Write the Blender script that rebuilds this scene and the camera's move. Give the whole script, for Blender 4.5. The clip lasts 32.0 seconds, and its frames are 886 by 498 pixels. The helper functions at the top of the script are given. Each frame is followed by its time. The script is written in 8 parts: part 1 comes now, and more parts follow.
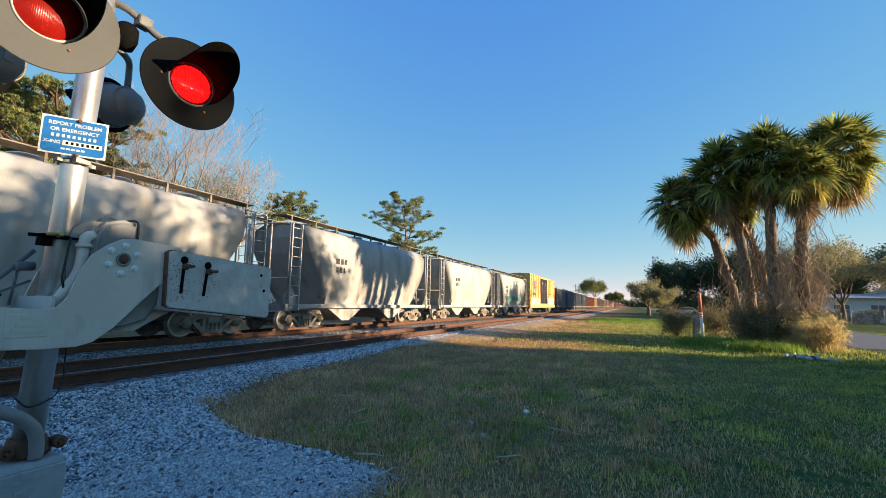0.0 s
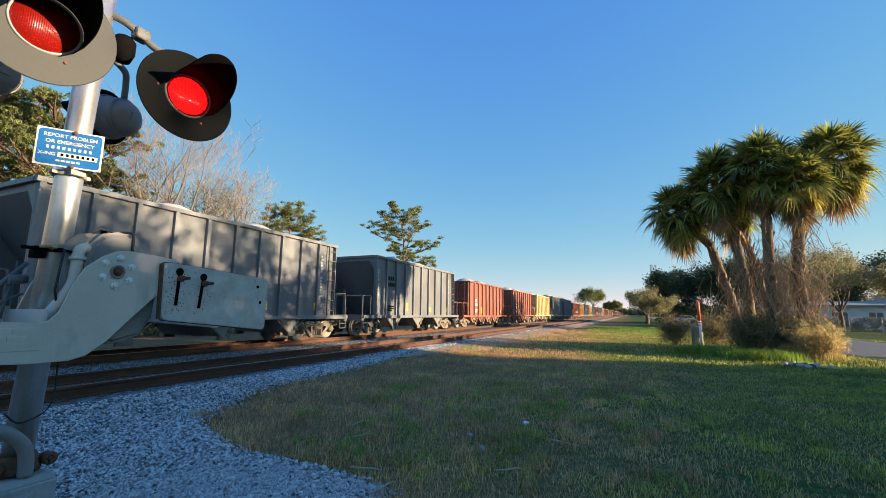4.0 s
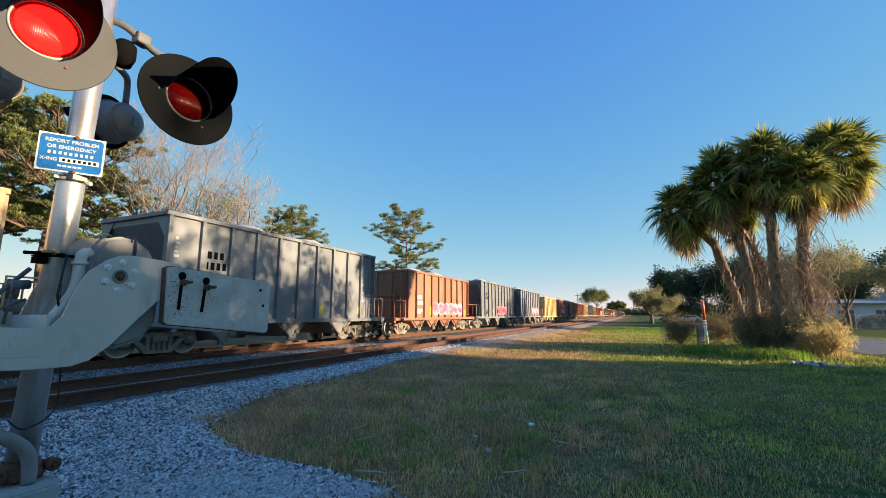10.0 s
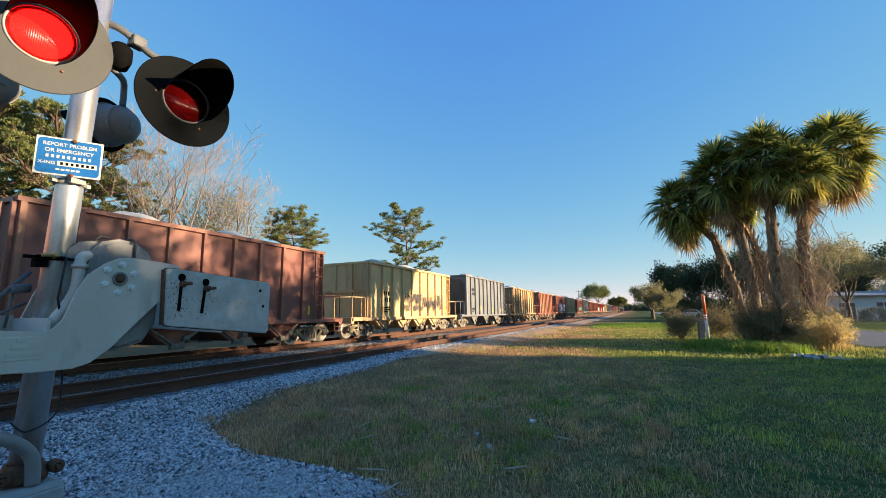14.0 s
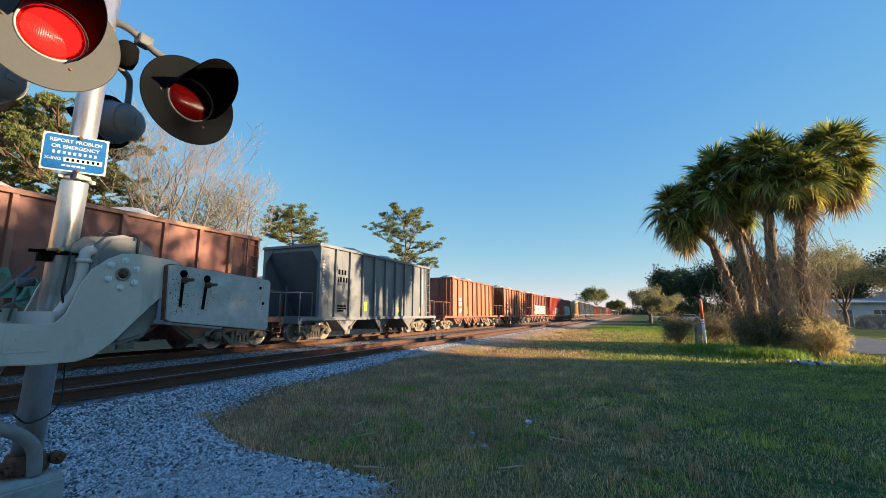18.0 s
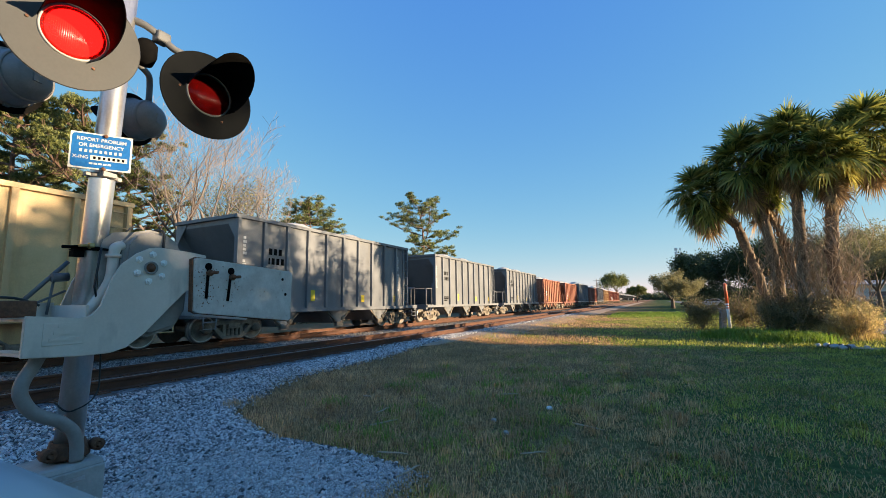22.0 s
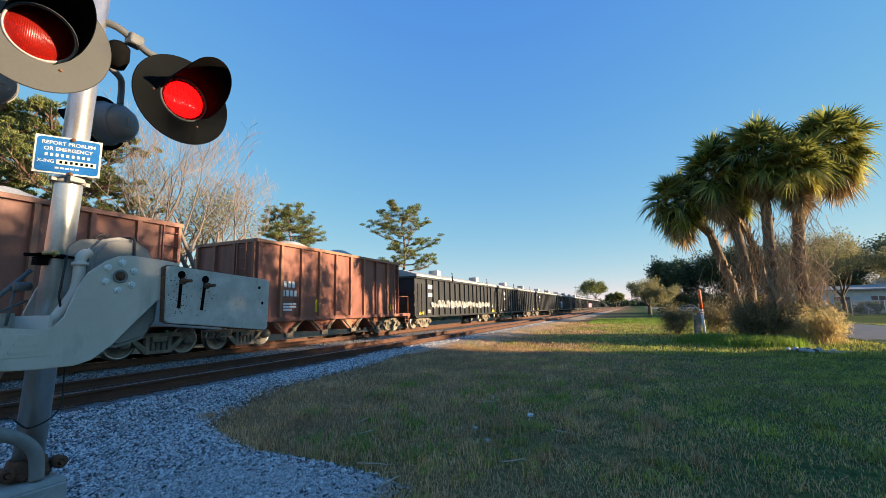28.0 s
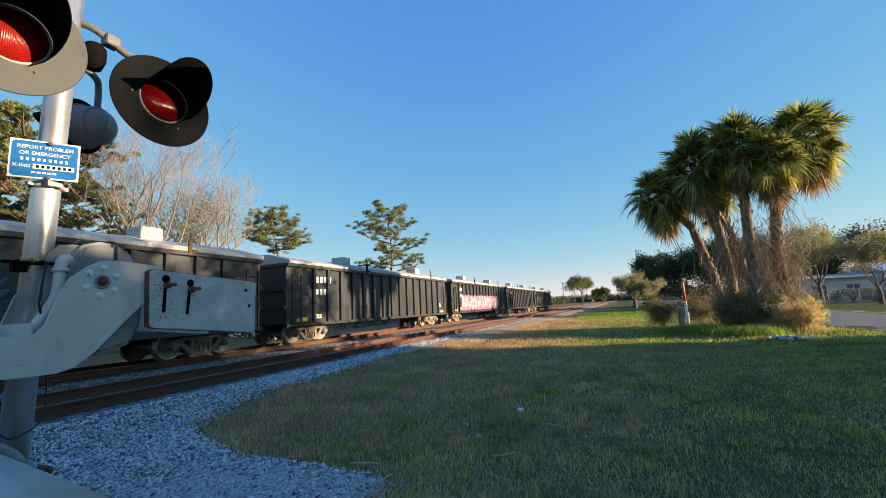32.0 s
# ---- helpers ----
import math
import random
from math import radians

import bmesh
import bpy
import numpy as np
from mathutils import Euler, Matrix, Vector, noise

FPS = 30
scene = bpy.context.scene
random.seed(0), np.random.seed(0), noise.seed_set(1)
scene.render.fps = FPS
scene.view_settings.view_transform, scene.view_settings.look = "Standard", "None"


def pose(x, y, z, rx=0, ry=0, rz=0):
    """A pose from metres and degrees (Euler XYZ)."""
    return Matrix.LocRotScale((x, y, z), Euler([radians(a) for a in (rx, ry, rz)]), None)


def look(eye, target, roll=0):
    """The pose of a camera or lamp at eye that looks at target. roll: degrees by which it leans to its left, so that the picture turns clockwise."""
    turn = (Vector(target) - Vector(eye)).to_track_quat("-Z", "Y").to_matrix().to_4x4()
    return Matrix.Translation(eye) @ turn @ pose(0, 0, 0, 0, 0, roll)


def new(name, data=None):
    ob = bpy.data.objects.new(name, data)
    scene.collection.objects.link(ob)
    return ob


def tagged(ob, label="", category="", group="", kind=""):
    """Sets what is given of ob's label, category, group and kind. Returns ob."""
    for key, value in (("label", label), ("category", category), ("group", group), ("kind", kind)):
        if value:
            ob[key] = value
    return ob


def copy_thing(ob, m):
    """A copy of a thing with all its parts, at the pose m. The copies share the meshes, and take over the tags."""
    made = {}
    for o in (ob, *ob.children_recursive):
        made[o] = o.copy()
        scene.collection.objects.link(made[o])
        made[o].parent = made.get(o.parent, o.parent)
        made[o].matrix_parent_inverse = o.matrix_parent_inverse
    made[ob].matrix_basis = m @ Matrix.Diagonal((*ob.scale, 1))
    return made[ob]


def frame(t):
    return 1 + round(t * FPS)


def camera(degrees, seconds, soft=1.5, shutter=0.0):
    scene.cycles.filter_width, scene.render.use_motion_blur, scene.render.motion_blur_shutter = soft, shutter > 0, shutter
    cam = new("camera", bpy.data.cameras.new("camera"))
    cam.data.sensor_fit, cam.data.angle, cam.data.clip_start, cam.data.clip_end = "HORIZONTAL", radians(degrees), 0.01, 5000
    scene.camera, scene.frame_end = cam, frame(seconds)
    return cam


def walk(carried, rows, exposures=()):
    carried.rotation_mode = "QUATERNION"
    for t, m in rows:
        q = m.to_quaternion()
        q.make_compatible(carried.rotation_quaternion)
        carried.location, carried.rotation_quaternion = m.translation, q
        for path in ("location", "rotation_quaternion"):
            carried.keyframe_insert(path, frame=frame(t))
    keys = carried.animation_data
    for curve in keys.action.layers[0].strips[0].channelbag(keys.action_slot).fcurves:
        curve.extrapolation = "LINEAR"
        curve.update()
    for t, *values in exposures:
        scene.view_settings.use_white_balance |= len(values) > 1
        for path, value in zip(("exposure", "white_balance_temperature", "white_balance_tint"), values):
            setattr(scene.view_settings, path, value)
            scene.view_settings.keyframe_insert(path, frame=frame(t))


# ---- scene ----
cam = camera(92.6, 32.0, 0.8)
PATH = [
    (0, (-0.085, 0.05, 1.494), (-0.892, 1.862, 1.748), 0.9),
    (0.5, (-0.081, 0.048, 1.5), (-0.88, 1.862, 1.765), 1.0),
    (1, (-0.078, 0.047, 1.505), (-0.879, 1.859, 1.778), 1.3),
    (1.5, (-0.085, 0.045, 1.505), (-0.889, 1.855, 1.789), 1.3),
    (2, (-0.077, 0.044, 1.505), (-0.874, 1.855, 1.794), 1.1),
    (2.5, (-0.08, 0.055, 1.504), (-0.874, 1.867, 1.797), 0.9),
    (3, (-0.079, 0.059, 1.5), (-0.87, 1.872, 1.795), 0.8),
    (3.5, (-0.083, 0.063, 1.504), (-0.878, 1.874, 1.8), 0.7),
    (5.5, (-0.09, 0.068, 1.501), (-0.883, 1.878, 1.804), 0.3),
    (6, (-0.084, 0.07, 1.502), (-0.883, 1.879, 1.802), 0.3),
    (6.5, (-0.089, 0.072, 1.5), (-0.892, 1.879, 1.799), 0.3),
    (7, (-0.085, 0.072, 1.5), (-0.891, 1.878, 1.803), 0.3),
    (7.5, (-0.085, 0.071, 1.502), (-0.887, 1.877, 1.81), 0.3),
    (8, (-0.092, 0.075, 1.506), (-0.893, 1.882, 1.814), 0.3),
    (8.5, (-0.093, 0.076, 1.503), (-0.891, 1.883, 1.818), 0.2),
    (9, (-0.093, 0.076, 1.503), (-0.891, 1.883, 1.819), 0.2),
    (9.5, (-0.101, 0.082, 1.502), (-0.903, 1.888, 1.813), 0.1),
    (10, (-0.097, 0.084, 1.5), (-0.905, 1.888, 1.807), -0.0),
    (10.5, (-0.091, 0.084, 1.504), (-0.9, 1.887, 1.81), -0.1),
    (11, (-0.09, 0.082, 1.503), (-0.903, 1.884, 1.809), -0.4),
    (11.5, (-0.086, 0.079, 1.503), (-0.897, 1.881, 1.809), -0.4),
    (12, (-0.089, 0.083, 1.502), (-0.902, 1.885, 1.804), -0.4),
    (12.5, (-0.091, 0.085, 1.5), (-0.909, 1.885, 1.801), -0.5),
    (13, (-0.086, 0.079, 1.496), (-0.904, 1.878, 1.8), -0.6),
    (13.5, (-0.081, 0.079, 1.496), (-0.89, 1.883, 1.797), -0.8),
    (14, (-0.078, 0.081, 1.496), (-0.888, 1.886, 1.795), -0.8),
    (14.5, (-0.08, 0.085, 1.499), (-0.887, 1.891, 1.794), -0.7),
    (16.5, (-0.063, 0.055, 1.496), (-0.855, 1.867, 1.794), -0.2),
    (17, (-0.064, 0.046, 1.496), (-0.86, 1.857, 1.794), 0.1),
    (17.5, (-0.064, 0.037, 1.496), (-0.864, 1.845, 1.798), 0.3),
    (18, (-0.058, 0.041, 1.49), (-0.864, 1.846, 1.792), 0.1),
    (18.5, (-0.057, 0.048, 1.487), (-0.872, 1.851, 1.78), -0.2),
    (19, (-0.059, 0.043, 1.484), (-0.882, 1.844, 1.765), -0.5),
    (19.5, (-0.069, 0.048, 1.483), (-0.911, 1.842, 1.752), -0.4),
    (20, (-0.076, 0.052, 1.482), (-0.94, 1.837, 1.738), -0.6),
    (20.5, (-0.067, 0.047, 1.485), (-0.939, 1.829, 1.738), -1.0),
    (21, (-0.07, 0.046, 1.483), (-0.949, 1.825, 1.736), -1.2),
    (21.5, (-0.071, 0.046, 1.481), (-0.953, 1.823, 1.734), -1.1),
    (22, (-0.07, 0.04, 1.485), (-0.952, 1.817, 1.735), -0.8),
    (22.5, (-0.074, 0.04, 1.485), (-0.949, 1.821, 1.732), -0.6),
    (23, (-0.078, 0.039, 1.478), (-0.936, 1.828, 1.726), -0.6),
    (23.5, (-0.072, 0.033, 1.486), (-0.898, 1.836, 1.738), -0.6),
    (24, (-0.061, 0.03, 1.482), (-0.867, 1.843, 1.738), -0.7),
    (24.5, (-0.055, 0.029, 1.483), (-0.836, 1.853, 1.739), -0.7),
    (25, (-0.059, 0.027, 1.483), (-0.827, 1.855, 1.744), -0.7),
    (25.5, (-0.055, 0.027, 1.48), (-0.825, 1.854, 1.746), -0.7),
    (27.5, (-0.068, 0.051, 1.485), (-0.868, 1.863, 1.764), -1.0),
    (28, (-0.066, 0.052, 1.484), (-0.866, 1.862, 1.768), -1.2),
    (28.5, (-0.063, 0.049, 1.484), (-0.86, 1.86, 1.773), -1.3),
    (29, (-0.058, 0.047, 1.483), (-0.857, 1.858, 1.771), -1.4),
    (29.5, (-0.061, 0.042, 1.48), (-0.859, 1.853, 1.768), -1.4),
    (30, (-0.058, 0.031, 1.48), (-0.841, 1.848, 1.771), -1.5),
    (30.5, (-0.062, 0.029, 1.471), (-0.834, 1.852, 1.75), -1.8),
    (31, (-0.062, 0.029, 1.47), (-0.816, 1.86, 1.75), -2.4),
    (31.5, (-0.058, 0.031, 1.468), (-0.801, 1.867, 1.747), -2.8),
    (32, (-0.063, 0.037, 1.466), (-0.807, 1.872, 1.745), -2.8),
]
walk(cam, [(t, look(eye, target, roll)) for t, eye, target, roll in PATH])

# ---- daylight: low sun over the lawn side, clear sky ----
SUN_AZ, SUN_EL = radians(11.0), radians(8.0)     # azimuth from +x towards +y
SUN_DIR = Vector((math.cos(SUN_EL) * math.cos(SUN_AZ), math.cos(SUN_EL) * math.sin(SUN_AZ), math.sin(SUN_EL)))
world = bpy.data.worlds.new("world")
scene.world = world
world.use_nodes = True
wn = world.node_tree.nodes
sky = wn.new("ShaderNodeTexSky")
sky.sky_type = "NISHITA"
sky.sun_disc = False
sky.sun_elevation = SUN_EL
sky.sun_rotation = radians(90) - SUN_AZ
sky.air_density, sky.dust_density, sky.ozone_density = 0.6, 0.0, 2.0
tone = wn.new("ShaderNodeHueSaturation")      # the clear winter sky's deep blue
tone.inputs["Saturation"].default_value = 1.15
tone.inputs["Hue"].default_value = 0.492
haze = wn.new("ShaderNodeGamma")             # evens the brightness between zenith and horizon
haze.inputs["Gamma"].default_value = 0.84
world.node_tree.links.new(sky.outputs[0], haze.inputs["Color"])
world.node_tree.links.new(haze.outputs[0], tone.inputs["Color"])
# soft shoulder: clear dry air keeps the sky near the horizon from glaring, deep blue overhead
lift, ratio, level = wn.new("ShaderNodeVectorMath"), wn.new("ShaderNodeVectorMath"), wn.new("ShaderNodeVectorMath")
lift.operation, ratio.operation, level.operation = "ADD", "DIVIDE", "MULTIPLY"
lift.inputs[1].default_value, level.inputs[1].default_value = (14.0, 2.06, 0.115), (12.8, 2.90, 1.88)
world.node_tree.links.new(tone.outputs[0], lift.inputs[0])
world.node_tree.links.new(tone.outputs[0], ratio.inputs[0])
world.node_tree.links.new(lift.outputs[0], ratio.inputs[1])
world.node_tree.links.new(ratio.outputs[0], level.inputs[0])
world.node_tree.links.new(level.outputs[0], wn["Background"].inputs[0])
wn["Background"].inputs[1].default_value = 0.15
sun = new("sun", bpy.data.lights.new("sun", "SUN"))
sun.data.energy, sun.data.angle, sun.data.color = 4.7, radians(0.53), (1.0, 0.78, 0.52)
sun.matrix_basis = look(SUN_DIR * 100, (0, 0, 0))
scene.view_settings.exposure = 1.54

# ---- materials ----
def nodes_of(name):
    m = bpy.data.materials.new(name)
    m.use_nodes = True
    return m, m.node_tree.nodes, m.node_tree.links, m.node_tree.nodes["Principled BSDF"]


def surf(name, c1, c2, scale=3.0, rough=0.6, metal=0.0, bump=0.15, fine=60.0, vary=0.0, streak=None, stretch=(1, 1, 1), spec=0.5, patch=0.5, speck=0.14):
    """Two-scale procedural surface: broad patches between c1 and c2, fine grain in bump and roughness, optional streaks."""
    m, n, l, b = nodes_of(name)
    tc = n.new("ShaderNodeTexCoord")
    mp = n.new("ShaderNodeMapping")
    mp.inputs["Scale"].default_value = stretch
    l.new(tc.outputs["Object"], mp.inputs[0])
    big = n.new("ShaderNodeTexNoise")
    big.inputs["Scale"].default_value, big.inputs["Detail"].default_value, big.inputs["Roughness"].default_value = scale, 6, 0.62
    l.new(mp.outputs[0], big.inputs["Vector"])
    sm = n.new("ShaderNodeTexNoise")
    sm.inputs["Scale"].default_value, sm.inputs["Detail"].default_value = fine, 4
    l.new(tc.outputs["Object"], sm.inputs["Vector"])
    ramp = n.new("ShaderNodeValToRGB")
    ramp.color_ramp.elements[0].position, ramp.color_ramp.elements[1].position = patch - 0.16, patch + 0.16
    ramp.color_ramp.elements[0].color, ramp.color_ramp.elements[1].color = (*c1, 1), (*c2, 1)
    l.new(big.outputs["Fac"], ramp.inputs[0])
    col = ramp.outputs[0]
    if streak:
        st = n.new("ShaderNodeTexNoise")
        mp2 = n.new("ShaderNodeMapping")
        mp2.inputs["Scale"].default_value = streak[1]
        l.new(tc.outputs["Object"], mp2.inputs[0])
        l.new(mp2.outputs[0], st.inputs["Vector"])
        st.inputs["Scale"].default_value, st.inputs["Detail"].default_value = 1.0, 5
        sr = n.new("ShaderNodeValToRGB")
        sr.color_ramp.elements[0].position, sr.color_ramp.elements[1].position = streak[2], streak[2] + 0.17
        l.new(st.outputs["Fac"], sr.inputs[0])
        mx = n.new("ShaderNodeMixRGB")
        mx.inputs[2].default_value = (*streak[0], 1)
        ml = n.new("ShaderNodeMath")
        ml.operation = "MULTIPLY"
        ml.inputs[1].default_value = streak[3]
        l.new(sr.outputs[0], ml.inputs[0])
        l.new(ml.outputs[0], mx.inputs[0])
        l.new(col, mx.inputs[1])
        col = mx.outputs[0]
    hs = n.new("ShaderNodeHueSaturation")
    l.new(col, hs.inputs["Color"])
    grain = n.new("ShaderNodeMapRange")
    grain.inputs[1].default_value, grain.inputs[2].default_value, grain.inputs[3].default_value, grain.inputs[4].default_value = 0.3, 0.7, 1 - speck, 1 + speck
    l.new(sm.outputs["Fac"], grain.inputs[0])
    if vary:
        oi = n.new("ShaderNodeObjectInfo")
        mr = n.new("ShaderNodeMapRange")
        mr.inputs[3].default_value, mr.inputs[4].default_value = 1 - vary, 1 + vary
        l.new(oi.outputs["Random"], mr.inputs[0])
        mu = n.new("ShaderNodeMath")
        mu.operation = "MULTIPLY"
        l.new(mr.outputs[0], mu.inputs[0])
        l.new(grain.outputs[0], mu.inputs[1])
        l.new(mu.outputs[0], hs.inputs["Value"])
        hr = n.new("ShaderNodeMapRange")
        hr.inputs[3].default_value, hr.inputs[4].default_value = 0.5 - vary * 0.06, 0.5 + vary * 0.06
        l.new(oi.outputs["Random"], hr.inputs[0])
        l.new(hr.outputs[0], hs.inputs["Hue"])
    else:
        l.new(grain.outputs[0], hs.inputs["Value"])
    l.new(hs.outputs[0], b.inputs["Base Color"])
    rr = n.new("ShaderNodeMapRange")
    rr.inputs[3].default_value, rr.inputs[4].default_value = max(rough - 0.12, 0.05), min(rough + 0.12, 1.0)
    l.new(big.outputs["Fac"], rr.inputs[0])
    l.new(rr.outputs[0], b.inputs["Roughness"])
    b.inputs["Metallic"].default_value = metal
    b.inputs["Specular IOR Level"].default_value = spec
    if bump:
        bp = n.new("ShaderNodeBump")
        bp.inputs["Strength"].default_value, bp.inputs["Distance"].default_value = bump, 0.02
        l.new(sm.outputs["Fac"], bp.inputs["Height"])
        l.new(bp.outputs[0], b.inputs["Normal"])
    return m


def leafy(name, c1, c2, trans=0.35, rough=0.55):
    """Leaves: colour varies leaf by leaf, some light passes through."""
    m, n, l, b = nodes_of(name)
    geo = n.new("ShaderNodeNewGeometry")
    ramp = n.new("ShaderNodeValToRGB")
    ramp.color_ramp.elements[0].color, ramp.color_ramp.elements[1].color = (*c1, 1), (*c2, 1)
    l.new(geo.outputs["Random Per Island"], ramp.inputs[0])
    tc = n.new("ShaderNodeTexCoord")
    nz = n.new("ShaderNodeTexNoise")
    nz.inputs["Scale"].default_value = 0.9
    l.new(tc.outputs["Object"], nz.inputs["Vector"])
    hs = n.new("ShaderNodeHueSaturation")
    mr = n.new("ShaderNodeMapRange")
    mr.inputs[1].default_value, mr.inputs[2].default_value, mr.inputs[3].default_value, mr.inputs[4].default_value = 0.3, 0.7, 0.7, 1.35
    l.new(nz.outputs["Fac"], mr.inputs[0])
    l.new(mr.outputs[0], hs.inputs["Value"])
    l.new(ramp.outputs[0], hs.inputs["Color"])
    l.new(hs.outputs[0], b.inputs["Base Color"])
    b.inputs["Roughness"].default_value = rough
    tr = n.new("ShaderNodeBsdfTranslucent")
    l.new(hs.outputs[0], tr.inputs[0])
    mix = n.new("ShaderNodeMixShader")
    mix.inputs[0].default_value = trans
    l.new(b.outputs[0], mix.inputs[1])
    l.new(tr.outputs[0], mix.inputs[2])
    l.new(mix.outputs[0], n["Material Output"].inputs[0])
    return m


RUST = (0.20, 0.085, 0.04)
M_BROWN = surf("brown_paint", (0.255, 0.098, 0.060), (0.32, 0.13, 0.082), 0.9, 0.55, vary=0.18, bump=0.08, streak=((0.13, 0.048, 0.028), (2.2, 2.2, 0.35), 0.55, 0.65))
M_RED = surf("red_paint", (0.36, 0.055, 0.03), (0.42, 0.075, 0.04), 0.9, 0.5, vary=0.08, bump=0.08, streak=((0.2, 0.04, 0.02), (2.2, 2.2, 0.35), 0.58, 0.5))
M_YELLOW = surf("yellow_paint", (0.50, 0.33, 0.15), (0.60, 0.42, 0.215), 0.9, 0.55, vary=0.12, bump=0.08, streak=((0.27, 0.14, 0.065), (2.5, 2.5, 0.3), 0.55, 0.75))
M_TAN = surf("tan_paint", (0.44, 0.27, 0.12), (0.54, 0.38, 0.20), 0.8, 0.6, vary=0.10, bump=0.08, streak=((0.17, 0.065, 0.03), (2.6, 2.6, 0.45), 0.44, 0.9))
M_GREY = surf("grey_paint", (0.150, 0.156, 0.165), (0.205, 0.208, 0.212), 0.8, 0.5, vary=0.14, bump=0.06, streak=((0.13, 0.122, 0.112), (2.0, 2.0, 0.3), 0.55, 0.6))
M_COVERED = surf("pale_grey_paint", (0.33, 0.315, 0.285), (0.42, 0.405, 0.37), 0.7, 0.55, vary=0.08, bump=0.06, streak=((0.22, 0.185, 0.145), (1.6, 1.6, 0.25), 0.52, 0.7))
M_BLACK = surf("black_paint", (0.022, 0.023, 0.025), (0.035, 0.035, 0.036), 1.0, 0.5, vary=0.2, bump=0.08, streak=((0.10, 0.095, 0.085), (2.2, 2.2, 0.3), 0.6, 0.5))
M_BOXY = surf("box_car_yellow_paint", (0.60, 0.32, 0.085), (0.66, 0.385, 0.13), 0.8, 0.5, bump=0.06, streak=((0.3, 0.19, 0.08), (2.0, 2.0, 0.3), 0.60, 0.55))
M_DOOR = surf("black_door_paint", (0.012, 0.011, 0.010), (0.026, 0.023, 0.020), 1.0, 0.55, bump=0.1, streak=((0.10, 0.065, 0.035), (2.0, 2.0, 0.4), 0.6, 0.5))
M_TRUCK = surf("dusty_cast_steel", (0.11, 0.09, 0.07), (0.25, 0.21, 0.16), 4.0, 0.85, bump=0.3, fine=40)
M_WHEEL = surf("dusty_wheel_steel", (0.15, 0.13, 0.105), (0.28, 0.24, 0.19), 5.0, 0.7, bump=0.15)
M_TREAD = surf("bright_wheel_tread", (0.35, 0.34, 0.32), (0.45, 0.44, 0.42), 8.0, 0.35, metal=0.9, bump=0.05)
M_LOAD = surf("crushed_stone_load", (0.40, 0.38, 0.34), (0.52, 0.50, 0.45), 5.0, 0.95, bump=0.9, fine=18)
M_COVER = surf("pale_fibreglass_cover", (0.37, 0.35, 0.315), (0.50, 0.48, 0.44), 0.9, 0.6, bump=0.08, streak=((0.24, 0.21, 0.17), (1.5, 0.5, 1.5), 0.56, 0.6))
M_RAIL = surf("rusty_rail_steel", (0.058, 0.021, 0.010), (0.115, 0.044, 0.018), 6.0, 0.75, bump=0.2, stretch=(1, 0.3, 1))
M_RAILTOP = surf("worn_rail_head", (0.22, 0.17, 0.14), (0.32, 0.27, 0.23), 6.0, 0.38, metal=0.9, bump=0.03, stretch=(1, 0.1, 1))
M_TIE = surf("weathered_tie_timber", (0.07, 0.046, 0.034), (0.14, 0.105, 0.08), 3.0, 0.9, vary=0.25, bump=0.5, stretch=(0.4, 6, 6))
M_GALV = surf("galvanised_steel", (0.46, 0.47, 0.48), (0.58, 0.59, 0.60), 9.0, 0.42, metal=0.55, bump=0.04, streak=((0.40, 0.36, 0.32), (9, 9, 1.5), 0.6, 0.4))
M_POLE = surf("aluminium_pole", (0.58, 0.55, 0.51), (0.68, 0.65, 0.61), 5.0, 0.36, metal=0.8, bump=0.02, speck=0.06, streak=((0.38, 0.33, 0.28), (16, 16, 2.0), 0.56, 0.7))
M_GREYP = surf("grey_enamel", (0.66, 0.565, 0.47), (0.74, 0.645, 0.545), 3.0, 0.45, bump=0.0, speck=0.03, streak=((0.28, 0.25, 0.21), (6, 6, 2), 0.57, 0.5))
M_CASE = surf("grey_case_casting", (0.22, 0.205, 0.19), (0.30, 0.285, 0.265), 5.0, 0.55, bump=0.03, speck=0.05, streak=((0.18, 0.16, 0.14), (7, 7, 2), 0.58, 0.5))
M_BOX = surf("weathered_box_casting", (0.34, 0.325, 0.30), (0.44, 0.425, 0.40), 6.0, 0.6, bump=0.05, speck=0.06, streak=((0.20, 0.175, 0.15), (8, 8, 2), 0.57, 0.6))
M_BRASS = surf("dull_brass", (0.42, 0.27, 0.10), (0.55, 0.38, 0.16), 20, 0.4, metal=0.7, bump=0.05)
M_PLATE = surf("weathered_steel_plate", (0.47, 0.445, 0.405), (0.64, 0.61, 0.565), 7.0, 0.45, metal=0.1, bump=0.0, speck=0.05, streak=((0.20, 0.11, 0.06), (30, 30, 22), 0.64, 0.9))
M_BLACKM = surf("matt_black_enamel", (0.004, 0.004, 0.004), (0.008, 0.0075, 0.007), 7.0, 0.85, bump=0.0, spec=0.03, speck=0.05)
# disc of the left road-facing lamp, several times paler than M_DISCD
M_DISC = surf("paler_disc_enamel", (0.052, 0.053, 0.052), (0.066, 0.066, 0.064), 3.0, 0.6, bump=0.0, speck=0.04, spec=0.25)
M_RUSTY = surf("rusted_iron", (0.10, 0.045, 0.025), (0.2, 0.09, 0.045), 25.0, 0.9, bump=0.5)
M_BOLT = surf("zinc_bolt", (0.80, 0.78, 0.74), (0.88, 0.86, 0.82), 30, 0.35, metal=0.1, bump=0.05)
M_RUBBER = surf("black_cable_rubber", (0.015, 0.015, 0.016), (0.03, 0.03, 0.03), 20, 0.6, bump=0.05)
